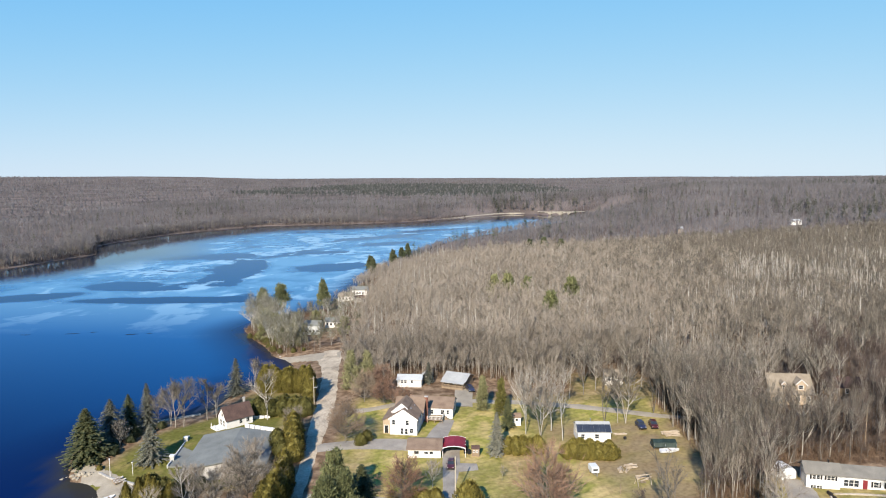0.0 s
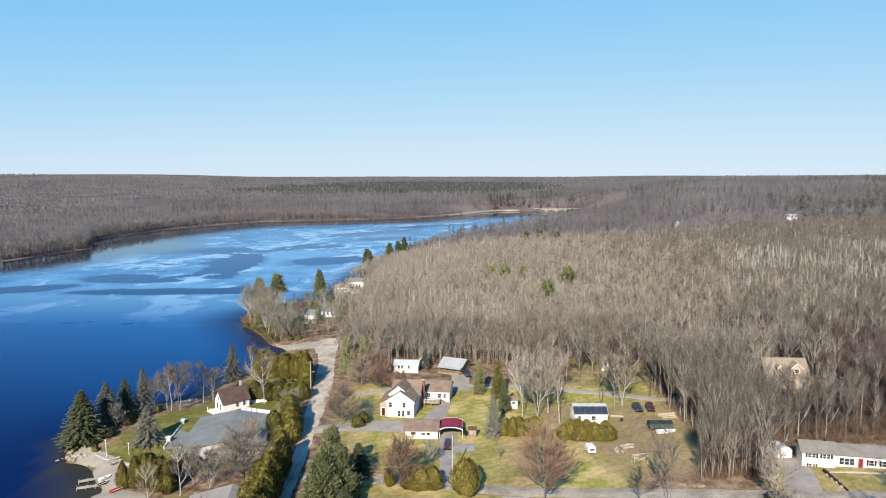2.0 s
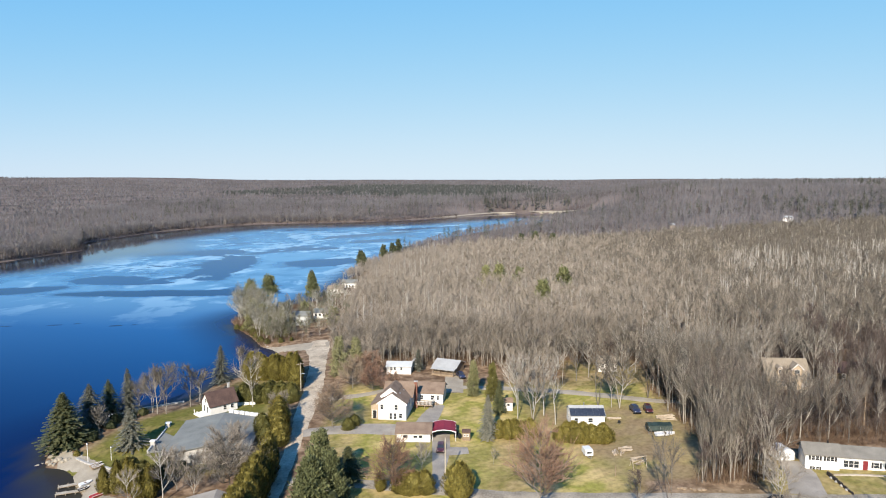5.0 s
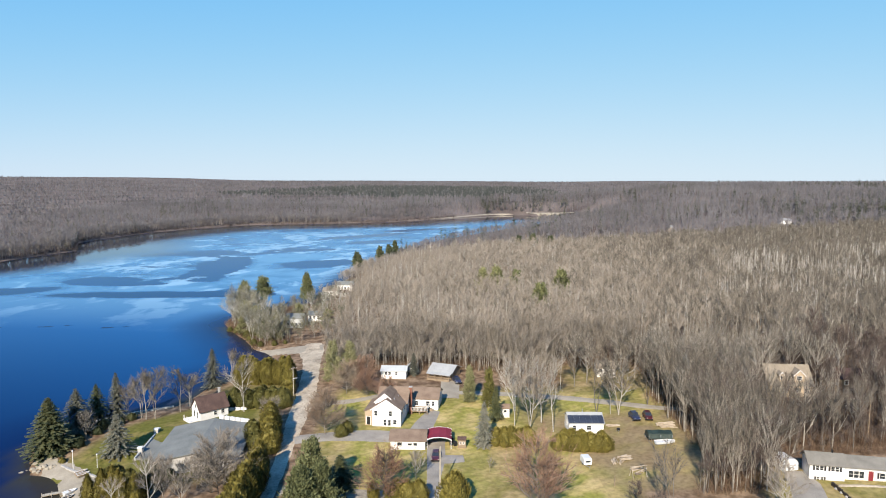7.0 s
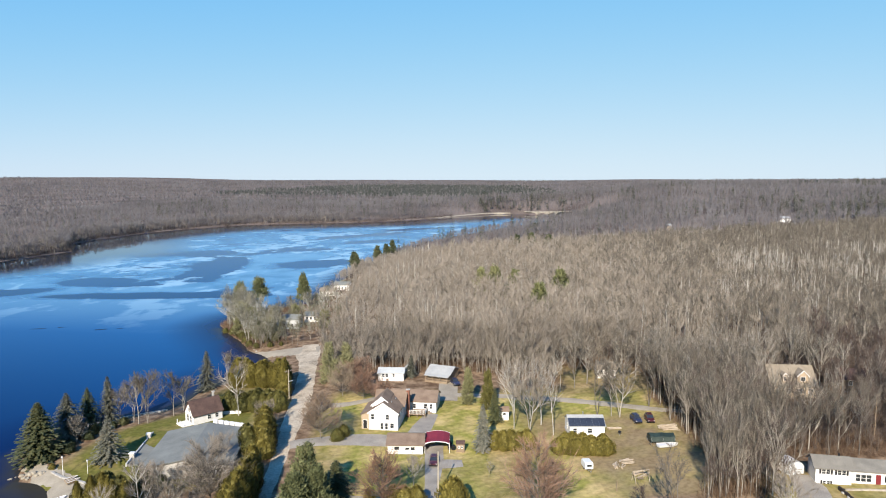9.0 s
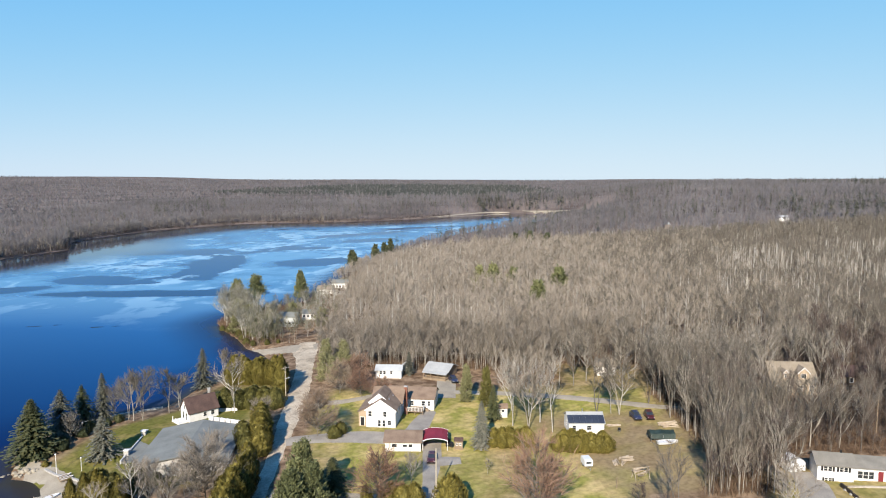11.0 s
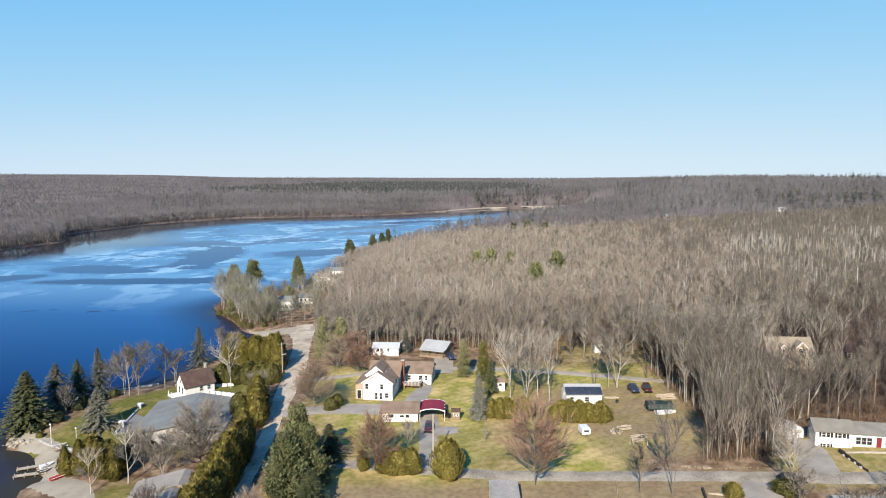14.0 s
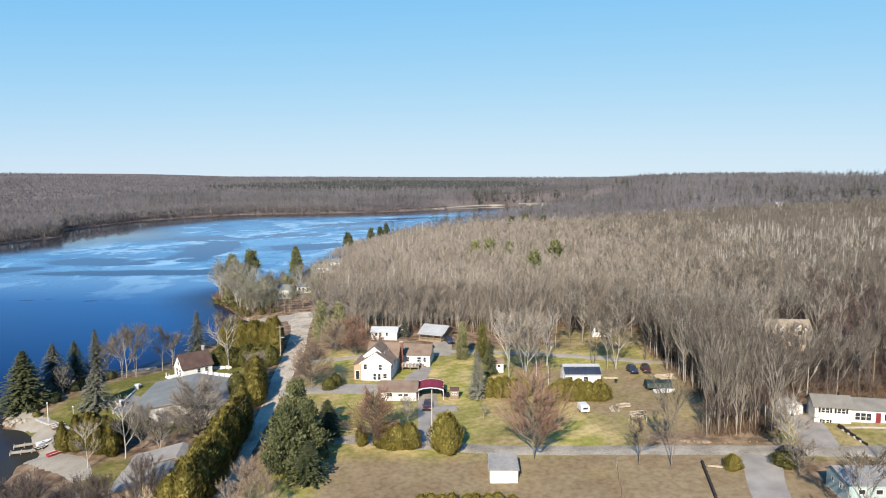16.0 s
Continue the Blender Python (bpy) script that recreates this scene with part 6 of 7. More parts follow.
# conifers along the lake: seed, x, y, tall, radius, material, label
for seed, x, y, tall, rad, mat, lab, kw in (
        (1, -87.9, 160.3, 13.4, 6.6, M_NEEDLE, "broad dark green spruce at the beach", dict(droop=0.12, ragged=0.35, boughs=15, clear=0.02, tuft=0.95)),
        (2, -86.4, 169.6, 11.8, 6.2, M_SPRUCE, "blue-grey spruce on the lakeside lawn", dict(droop=0.3)),
        (3, -85.2, 177.2, 10.8, 4.2, M_NEEDLE, "dark spruce with bare lower trunk by the water", dict(clear=0.2, droop=0.25)),
        (4, -81.3, 179.7, 13, 3.3, M_SPRUCE, "tall narrow blue-grey spruce by the water", dict(droop=0.3)),
        (5, -70.3, 156.0, 9.8, 4.6, M_SPRUCE, "blue-grey spruce above the cedar hedge", dict(droop=0.3)),
        (6, -66.2, 210.0, 12.4, 4.2, M_SPRUCE, "grey spruce at the shore beside the boathouse", dict(droop=0.3, ragged=0.4)),
        (7, 12.4, 154.0, 10.6, 2.7, M_SPRUCE, "grey drooping spruce on the mown lawn", dict(droop=0.45)),
        (8, -73.5, 112, 8.0, 2.6, M_SPRUCE, "small blue-grey spruce at the cove", dict(droop=0.3)),
        (9, -21.8, 128.6, 13.2, 4.7, M_LANE_PINE, "tall soft green pine beside the lane", dict(tufts=13000, size=0.6, low=0.03, cone=True)),
        (10, -22.2, 120.5, 11.6, 4.6, M_LANE_PINE, "tall soft green pine beside the lane", dict(tufts=13000, size=0.6, low=0.03, cone=True)),
        (11, -19.2, 123.5, 11.0, 4.2, M_LANE_PINE, "tall soft green pine beside the lane", dict(tufts=13000, size=0.6, low=0.03, cone=True)),
        (12, -17.2, 134.5, 7.0, 3.9, M_NEEDLE, "shaded dark pine behind the tall pines", dict(droop=0.1, ragged=0.45, boughs=16, tuft=0.6, clear=0.03, whorl=0.42)),
        (13, -28.6, 203.6, 12.6, 3.6, M_PINE, "green pine by the lane at the woods", dict(tufts=4200, size=0.6, low=0.03, cone=True)),
        (14, -24.0, 206.5, 11.0, 3.4, M_PINE, "green pine by the lane at the woods", dict(tufts=4200, size=0.6, low=0.03, cone=True)),
        (15, -4.8, 206.0, 7.0, 2.0, M_SPRUCE, "small spruce beside the porch cottage", dict(droop=0.3)),
        (16, 16.6, 170.0, 9.0, 2.2, M_NEEDLE, "dark spruce beside the tiny shed", dict(droop=0.35)),
        (17, -17.5, 116.0, 7.0, 3.4, M_NEEDLE, "shaded dark pine beside the lane", dict(droop=0.1, ragged=0.45, boughs=16, tuft=0.6, clear=0.03, whorl=0.42))):
    shape = full_pine(seed, tall, rad, **kw) if "tufts" in kw else conifer(seed, tall, rad, **kw)
    plant(T("spruce" if mat is M_SPRUCE else "pine", shape, [M_BARK, mat], lab), x, y)

# arborvitae: one mesh for each build, repeated along the hedges
ARB = [column(20 + i, 6.0, 1.8, 1900, 0.3, 0.30) for i in range(3)]
NARROW = [column(30 + i, 9.0, 1.9, 1700, 0.6, 0.38) for i in range(2)]
ROUND = [column(40 + i, 5.0, 2.4, 2000, 0.38, 0.30) for i in range(2)]
MAKERS = {}


def arb(kind, x, y, tall, mat, label, group="", fat=1.0):
    base = {"arb": (ARB, 6.0), "narrow": (NARROW, 9.0), "round": (ROUND, 5.0)}[kind]
    which = int(abs(x * 7 + y * 3)) % len(base[0])
    key = (kind, which, mat.name)
    if key not in MAKERS:
        MAKERS[key] = T("arborvitae", base[0][which], [M_BARK, mat], label, "shrub", group)
        ob = MAKERS[key]
    else:
        ob = copy_thing(MAKERS[key], Matrix())
        tagged(ob, label, "shrub", group)
    s = tall / base[1]
    ob.matrix_basis = pose(x, y, gz_at(x, y) - 0.1, 0, 0, (x * 37 + y * 91) % 360) @ Matrix.Diagonal((s * fat, s * fat, s, 1))
    return ob


hr = random.Random(77)


def hedge(a, b, gap, kind, tall, mat, label, group, fat=1.0, jitter=0.35):
    n = max(1, int(math.hypot(b[0] - a[0], b[1] - a[1]) / gap))
    for i in range(n + 1):
        k = i / n
        arb(kind, a[0] + (b[0] - a[0]) * k + hr.uniform(-jitter, jitter), a[1] + (b[1] - a[1]) * k + hr.uniform(-jitter, jitter), tall * hr.uniform(0.88, 1.08), mat, label, group, fat)


hedge((-57.5, 208), (-42.5, 204.5), 1.6, "arb", 7.6, M_CEDAR, "tall olive-green arborvitae in a clipped hedge", "tall hedge by the lane")
hedge((-56.5, 210.5), (-42.5, 207.0), 2.0, "arb", 7.6, M_CEDAR, "tall olive-green arborvitae in a clipped hedge", "tall hedge by the lane")
for x, y, tall in ((-39.6, 193.4, 10.6), (-40.6, 197.5, 9.8), (-41.0, 201.5, 9.4)):
    arb("narrow", x, y, tall, M_CEDAR, "tall dark arborvitae column at the lane", "columns by the lane")
hedge((-52.5, 186), (-38.5, 182.5), 2.3, "round", 5.2, M_CEDAR_DARK, "rounded dark olive shrub in a hedge", "low hedge by the lane")
hedge((-53, 189), (-42, 186.5), 2.6, "round", 5.0, M_CEDAR_DARK, "rounded dark olive shrub in a hedge", "low hedge by the lane")
hedge((-38.4, 166), (-34.9, 152.5), 2.4, "arb", 7.2, M_CEDAR, "olive arborvitae at the lane corner", "corner hedge", 1.15)
hedge((-41.0, 160), (-38.0, 154), 3.0, "arb", 5.6, M_CEDAR_DARK, "dark olive arborvitae at the lane corner", "corner hedge", 1.15)
hedge((-34.3, 140), (-32.9, 105), 2.5, "arb", 8.6, M_CEDAR, "olive arborvitae lining the gravel lane", "lane hedge", 0.88)
hedge((-36.6, 134), (-36.0, 106), 3.2, "arb", 6.2, M_CEDAR, "olive arborvitae lining the gravel lane", "lane hedge", 0.95)
hedge((-66.0, 136.5), (-55.0, 131.0), 1.9, "narrow", 6.8, M_CEDAR, "bushy olive-brown cedar above the beach", "cedars above the beach", 1.1, 0.9)
hedge((-64.0, 138.5), (-56.0, 134.0), 2.6, "arb", 6.0, M_CEDAR_DARK, "bushy olive-brown cedar above the beach", "cedars above the beach", 1.25, 0.8)
arb("arb", -10.4, 129.6, 3.8, M_CEDAR, "small rounded arborvitae at the road", "roadside arborvitae", 1.0)
for x, y in ((-5.9, 128.6), (-4.0, 128.2), (-1.8, 128.4)):
    arb("round", x, y, 4.8, M_CEDAR, "plump olive arborvitae at the drive entrance", "roadside arborvitae", 0.95)
arb("round", 4.9, 126.6, 7.2, M_CEDAR, "large plump arborvitae beside the utility pole", "roadside arborvitae", 0.86)
hedge((15.2, 154.6), (22.4, 154.2), 1.5, "round", 4.4, M_CEDAR, "olive arborvitae hedge behind the lawn", "lawn hedge")
hedge((28.6, 151.2), (38.4, 149.2), 1.35, "round", 3.9, M_CEDAR, "olive arborvitae hedge before the cabin", "cabin hedge")
hedge((30.2, 153.2), (38.0, 151.5), 1.8, "round", 3.9, M_CEDAR, "olive arborvitae hedge before the cabin", "cabin hedge")
for i, (x, y, tall) in enumerate(((10.8, 182.9, 10.2), (15.6, 178.8, 11.4))):
    plant(T("pine", full_pine(60 + i, tall, 1.9, 5600, 0.5, low=0.03, cone=True), [M_BARK, M_PINE if i == 0 else M_CEDAR_DARK], "soft olive-green pine by the back road", "tree", "back road pines"), x, y)
arb("round", 50.7, 115.4, 2.7, M_CEDAR, "small rounded yellow-green bush by the driveway", "", 1.15)
arb("round", 59.8, 116.2, 2.6, M_CEDAR_DARK, "low dark juniper at the driveway corner", "", 1.7)
for x, y in ((-20.5, 160.0), (-19.3, 162.4)):
    arb("round", x, y, 3.0, M_CEDAR_DARK, "dark shrub beside the house forecourt", "forecourt shrubs", 1.1)
arb("round", -82.0, 154.4, 1.3, M_CEDAR, "low olive bush on the beach edge", "", 1.3)
arb("arb", -10, 102.5, 3.6, M_CEDAR, "olive arborvitae at the edge of the field", "field edge shrubs", 1.3)
for x, y, tall in ((-84.5, 290, 2.4), (-80.5, 286, 2.8), (-77.0, 281.5, 2.2), (-74.0, 277.0, 3.0), (-71.5, 271.5, 2.4), (-68.0, 265.0, 2.6), (-64.5, 261.0, 2.2), (-59.0, 260.0, 2.0), (-55.0, 260.5, 1.6), (-62.0, 266, 3.2), (-58.5, 266, 3.4), (-70.5, 277, 3.6)):
    arb("round", x, y, tall, M_CEDAR_DARK, "low olive evergreen bush on the lake bank", "bushes on the lake bank", 1.2)
hedge((0.2, 107.2), (13.8, 106.8), 1.7, "round", 2.5, M_CEDAR, "olive shrub at the edge of the field", "field edge shrubs", 1.1)

# bare garden trees
BARE = {}


def bare(kind, x, y, tall, label, group="", turn=None, wide=1.0, mats=None):
    """A leafless tree of one of a few builds, scaled to its height."""
    key = (kind, (mats or (M_BARK, M_TWIG))[1].name)
    if key not in BARE:
        opts = {"oak0": dict(limbs=13, subs=6, twigs=11, open_angle=0.9, first=0.22, trunk=0.014), "oak1": dict(limbs=13, subs=6, twigs=11, open_angle=0.95, first=0.25, trunk=0.014, forks=2),
                "ash0": dict(limbs=13, subs=5, twigs=6, open_angle=0.7, first=0.24, trunk=0.012, wide=0.05), "ash1": dict(limbs=11, subs=5, twigs=7, open_angle=0.55, first=0.42),
                "ash2": dict(limbs=8, subs=5, twigs=7, open_angle=0.55, first=0.35, forks=2), "birch": dict(limbs=9, subs=6, twigs=9, open_angle=0.6, first=0.3, forks=3, trunk=0.009),
                "pole0": dict(limbs=15, subs=5, twigs=7, open_angle=0.55, first=0.26, trunk=0.0092, wide=0.04), "pole1": dict(limbs=13, subs=5, twigs=7, open_angle=0.42, first=0.32, trunk=0.0092, wide=0.04),
                "pole2": dict(limbs=9, subs=5, twigs=7, open_angle=0.5, first=0.28, forks=2, trunk=0.0092, wide=0.04), "pole3": dict(limbs=16, subs=5, twigs=7, open_angle=0.62, first=0.22, trunk=0.0092, wide=0.04),
                "round0": dict(limbs=60, subs=8, twigs=13, open_angle=1.25, first=0.13, trunk=0.0105, wide=0.05), "shrub": dict(limbs=8, subs=5, twigs=10, open_angle=0.7, first=0.1, forks=4, trunk=0.008)}[kind]
        BARE[key] = T("bare_tree", bare_tree(hash_of(kind), 12.0, **opts), list(mats or (M_BARK, M_TWIG)), label, "tree", group)
        ob = BARE[key]
    else:
        ob = tagged(copy_thing(BARE[key], Matrix()), label, "tree", group)
    s = tall / 12.0
    ob.matrix_basis = pose(x, y, gz_at(x, y) - 0.1, 0, 0, (x * 53 + y * 29) % 360 if turn is None else turn) @ Matrix.Diagonal((s * wide, s * wide, s, 1))
    return ob


def hash_of(text):
    return sum((i + 3) * ord(c) for i, c in enumerate(text))


for x, y, tall, kind in ((-78.8, 180.3, 8.5, "birch"), (-73.3, 178.4, 12.0, "oak0"), (-70.9, 178.3, 12.5, "birch"), (-66.6, 184.2, 12, "oak0"), (-64.6, 186, 9, "birch"), (-82.8, 166.5, 6.5, "shrub"), (-75.0, 179.5, 10, "birch"), (-61.5, 214, 9, "birch"), (-58.5, 217, 8, "shrub")):
    bare(kind, x, y, tall, "bare pale tree on the lakeside lawn", "bare lakeside trees", mats=(M_BARK, M_TWIG_GREY))
bare("round0", -40.4, 132.5, 12.6, "dense wide-spreading bare tree beside the hall", wide=1.05, mats=(M_BARK_DEEP, M_TWIG))
bare("oak0", -48.8, 181.1, 14.0, "bare white-barked tree behind the garden wall", wide=0.8, mats=(M_PALE_BARK, M_TWIG))
bare("oak0", -52.5, 129.5, 11.0, "bare pale crooked tree among the cedars", wide=0.9, mats=(M_PALE_BARK, M_TWIG))
bare("shrub", -47.3, 131.9, 6.5, "bare bushy tree below the hall", wide=1.2)
bare("shrub", -43.8, 150.0, 7.5, "bare bushy tree in the shaded yard", wide=1.3)
bare("shrub", -39.2, 170, 6.5, "bare brown bush beside the lane", wide=1.3)
bare("round0", -24.4, 161.3, 10.6, "dense bare tree with fine brown twigs beside the lane", wide=0.98, mats=(M_BARK_DEEP, M_TWIG_TAN))
bare("round0", -23.0, 190.0, 9.0, "dense bare tree with fine brown twigs by the back road", wide=0.9, mats=(M_BARK_DEEP, M_TWIG_TAN))
bare("round0", -8.2, 129.4, 10.4, "dense bare tree with reddish twigs by the road", wide=0.95, mats=(M_BARK_DEEP, M_TWIG_RED))
bare("round0", 19.6, 122.6, 15.4, "large bare tree with dense reddish twigs at the roadside", wide=0.82, mats=(M_BARK_DEEP, M_TWIG_RED))
bare("shrub", -2.5, 138.0, 6.2, "bare bush on the lawn by the drive", wide=0.9)
bare("oak0", 36.5, 118.3, 8.2, "small bare spreading tree at the roadside", wide=1.0, mats=(M_BARK_DEEP, M_TWIG_DUSK))
bare("ash2", 41.4, 117.0, 13.8, "slender bare tree at the roadside", wide=0.8, mats=(M_BARK_DEEP, M_TWIG_GREY))
bare("oak1", 61.0, 117.0, 10.5, "pale bare spreading tree at the driveway corner", wide=1.0)
bare("oak0", 67.0, 130.5, 13.5, "pale bare spreading tree beside the long house", wide=1.0, mats=(M_BARK, M_TWIG_GREY))
bare("shrub", 60.2, 112.5, 6.0, "bare bush beside the driveway", wide=1.2)
for x, y, tall, kind in ((20.8, 166, 15, "ash2"), (24.2, 163.5, 15.5, "oak1"), (27.6, 168, 14.5, "ash0"), (29.4, 161.5, 13.0, "ash1"), (25.5, 172, 14, "ash0"), (21.8, 176, 13, "pole2"), (31.5, 176, 13, "ash1")):
    bare(kind, x, y, tall, "tall bare tree beside the cabin", "bare trees by the cabin", mats=(M_PALE_BARK, M_TWIG))
for x, y, tall, kind in ((42.2, 172, 14, "ash2"), (45.6, 171.5, 12, "pole0"), (47.4, 170.6, 15, "oak1"), (58.4, 166.5, 15, "pole2"), (60.2, 162.5, 16, "ash0"), (61.5, 169, 15, "pole1"), (59.2, 158, 15, "pole0"), (36.5, 190.5, 12, "ash1"), (41.0, 193, 13, "ash0"), (45.2, 196.0, 13.5, "oak1"), (57.0, 204, 13, "ash0"), (59.5, 198, 13, "pole3"), (44.0, 205, 12.5, "pole3"), (56.5, 176.5, 14, "ash2"), (53.4, 189, 14, "oak0")):
    bare(kind, x, y, tall, "tall bare tree at the edge of the yard", "bare trees by the yard", mats=(M_BARK, M_TWIG_GREY))
for x, y, tall in ((-17.0, 187.0, 7.5), (-18.5, 199, 8.0), (-21.0, 197.0, 7.5), (-11.5, 184.0, 6.5)):
    bare("round0", x, y, tall, "small bare tree with brownish twigs by the back road", "small bare trees", mats=(M_BARK_DEEP, M_TWIG_RED))
bare("shrub", 22.5, 132.5, 3.0, "thin bare sapling on the lawn")
bare("pole0", 12.6, 141.0, 3.4, "thin bare sapling on the lawn")
for i in range(16):
    x, y = -68 + 2.2 * i + hr.uniform(-1.5, 1.5), 103.5 + hr.uniform(-2.5, 6.5) - 0.05 * i
    if shore_distance(np.array([x]), np.array([y]))[0] > 1.5 and x < -35.5:
        bare(("shrub", "ash0", "pole2", "birch")[i % 4], x, y, hr.uniform(6.5, 9.5), "slender bare tree in the thicket by the cove", "thicket by the cove", mats=(M_BARK_DEEP, M_TWIG_DUSK))
bare("oak1", 86.5, 113.0, 12.0, "bare spreading tree beside the bungalow", wide=1.0, mats=(M_BARK_DEEP, M_TWIG_GREY))
bare("oak0", 58.5, 94.0, 13.0, "bare spreading tree beside the asphalt driveway", wide=1.0, mats=(M_BARK_DEEP, M_TWIG_GREY))
for i in range(7):
    bare("oak0" if i % 2 else "ash2", 71 + 3.2 * i, 143.5 + hr.uniform(0, 4), hr.uniform(12, 15), "grey bare tree behind the long house", "trees behind the long house", mats=(M_BARK_DEEP, M_TWIG_GREY), wide=0.8)
# low dark growth under the lakeside spruces, also standing in for their shade
for i, (x, y, tall) in enumerate(((-84.0, 157.5, 1.6), (-82.0, 161.5, 2.2), (-83.5, 165.0, 1.8), (-80.8, 168.5, 2.0), (-81.5, 172.5, 2.4), (-78.5, 175.5, 1.8), (-77.0, 178.5, 2.0), (-86.0, 173.5, 2.2), (-88.0, 178, 2.0))):
    arb("round", x, y, tall, M_NEEDLE, "low dark evergreen shrub under the lakeside spruces", "lakeside undergrowth", 1.4)
for x, y, tall, kind in ((-26.5, 111.5, 6.0, "shrub"), (-24.8, 107.5, 6.5, "birch"), (-27.0, 105.5, 5.5, "shrub"), (-22.0, 106.0, 6.0, "shrub")):
    bare(kind, x, y, tall, "bare grey-brown small tree beside the lane", "bare lane bushes", mats=(M_BARK, M_TWIG_TAN))
for x, y, tall, kind in ((-56.5, 141.5, 5.5, "shrub"), (-53.0, 139.5, 6.0, "birch"), (-49.5, 140.5, 5.5, "shrub"), (-46.0, 137.0, 6.0, "birch"), (-57.5, 126.0, 8.0, "oak0"), (-51.5, 134.0, 6.5, "shrub")):
    bare(kind, x, y, tall, "bare bushy tree before the hall", "bare trees before the hall", mats=(M_BARK, M_TWIG))
for x, y, tall in ((-57.2, 143.2, 3.6), (-53.6, 142.6, 2.6), (-45.6, 143.0, 2.8), (-47.9, 143.6, 2.2)):
    arb("round", x, y, tall, M_NEEDLE, "dark evergreen bush against the hall", "hall bushes", 1.1)
bare("oak1", 74.5, 101.0, 12.5, "bare dark spreading tree behind the bungalow", wide=1.0, mats=(M_BARK_DEEP, M_TWIG_DUSK))
bare("oak0", 84.5, 107.0, 13.0, "bare dark spreading tree behind the bungalow", wide=1.0, mats=(M_BARK_DEEP, M_TWIG_DUSK))


# ------------------------------------------------------------ woods
R = np.random.RandomState(11)
CLEAR = [(-42, 240, 13), (-10.6, 204, 8.5), (3, 203, 8), (52, 202, 6), (95, 180, 8.5), (113, 186, 7), (-56, 285, 5), (-54, 275, 4.5), (-52.5, 267, 3.5), (-47.8, 284, 4), (-48.6, 294, 4.5), (-53, 367, 6), (-47, 380, 6), (72, 140, 5)]


def wooded(x, y):
    """Where the woods stand: north of the back road and east of the gardens, but not on houses, roads or gardens."""
    north = (y > 206 + 5 * np.sin(x * 0.16) - 0.10 * np.clip(x - 20, 0, 30)) & (x > -36 + 0.0 * y)
    point = (x < -36) & ((y > 264) | (y > 257.5) & (x < -47))
    behind = (x > 26) & (x < 60) & (y > 190)
    east = (x > 59.5 - 0.35 * np.clip(140 - y, 0, 14) * 2.2) & (y > 128.5) & ~((x > 66) & (y < 149))
    ok = north | point | behind | east
    back = np.interp(x, [20, 37, 48, 57, 66], [189, 184.5, 179.5, 174.5, 171])
    ok &= (np.abs(y - back) > 3.2) | (x > 64)
    lane = np.interp(y, [205, 220, 236, 250, 272], [-36, -38, -40.5, -44, -41])
    ok &= (np.abs(x - lane) > 5.5) | (y > 272)
    for cx, cy, r in CLEAR:
        ok &= np.hypot(x - cx, y - cy) > r
    ok &= ~((x > 38) & (x < 63) & (y > 184) & (y < 211 + 3 * np.sin(x * 0.5)))
    return ok & (shore_distance(x, y) > 2.0)


def spread(x0, x1, y0, y1, count, apart=0.0, keep=wooded):
    """Random places, thinned so that none stand closer than apart."""
    x, y = R.uniform(x0, x1, count), R.uniform(y0, y1, count)
    ok = keep(x, y) & (np.abs(x - 0.015 * y) < 0.70 * y + 14)
    x, y = x[ok], y[ok]
    if apart:
        taken, out = {}, []
        for i in range(len(x)):
            key = (int(x[i] // apart), int(y[i] // apart))
            if key not in taken:
                taken[key] = 1
                out.append(i)
        x, y = x[out], y[out]
    return np.stack([x, y, height(x, y) - 0.15], 1)


def rows(p, low, high, kinds):
    n = len(p)
    return np.column_stack([p, R.uniform(low, high, n), R.uniform(0, 6.28, n), R.randint(0, kinds, n)])


# the nearest trees of the wood's edge, each one a thing
front = spread(-36, 66, 200, 226, 900, 4.2)
side = spread(45, 66, 128.5, 200, 2200, 2.4)
right = spread(62, 116, 146, 196, 1200, 4.0)
kinds = ("pole0", "pole1", "pole2", "pole3", "ash0", "ash1", "ash2", "pole0", "oak0", "pole3")
near_trees = [(p, 0) for p in front[:110]] + [(p, 1) for p in side[:210]] + [(p, 1) for p in right[:130]]
near_trees.sort(key=lambda row: row[0][1])
deeper = {}
for n, ((x, y, z), dark) in enumerate(near_trees):
    pale = n % 5 < 2
    low = 0.65 if 80 < x < 108 and y < 178 else 1.0
    kind = kinds[n % 4 if dark else n % 10]
    tall = float(R.uniform(11.5, 15.5)) * low
    # past x 84 the darker twigs stand in for shade
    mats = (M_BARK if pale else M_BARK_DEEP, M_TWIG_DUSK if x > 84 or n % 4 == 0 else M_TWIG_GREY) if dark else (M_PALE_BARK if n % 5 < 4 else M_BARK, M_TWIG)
    if n < 170:
        bare(kind, float(x), float(y), tall, "tall bare pale-trunked tree at the wood's edge" if pale else "tall bare grey tree at the wood's edge", "trees of the wood's edge", mats=mats, wide=0.8 if dark else 1.0)
    else:
        deeper.setdefault(dark, []).append((x, y, z, tall / 12.0, R.uniform(0, 6.28), n % 4))
edge_kinds = [bare_tree(hash_of("edge") + i, 12.0, limbs=13, subs=5, twigs=6, open_angle=0.5 + 0.08 * i, first=0.28, trunk=0.0095, wide=0.045) for i in range(4)]
for dark, places in deeper.items():
    scatter("edge_trees", edge_kinds, places, [M_BARK, M_TWIG_GREY if dark else M_TWIG], "bare trees crowding behind the wood's edge", "woods")

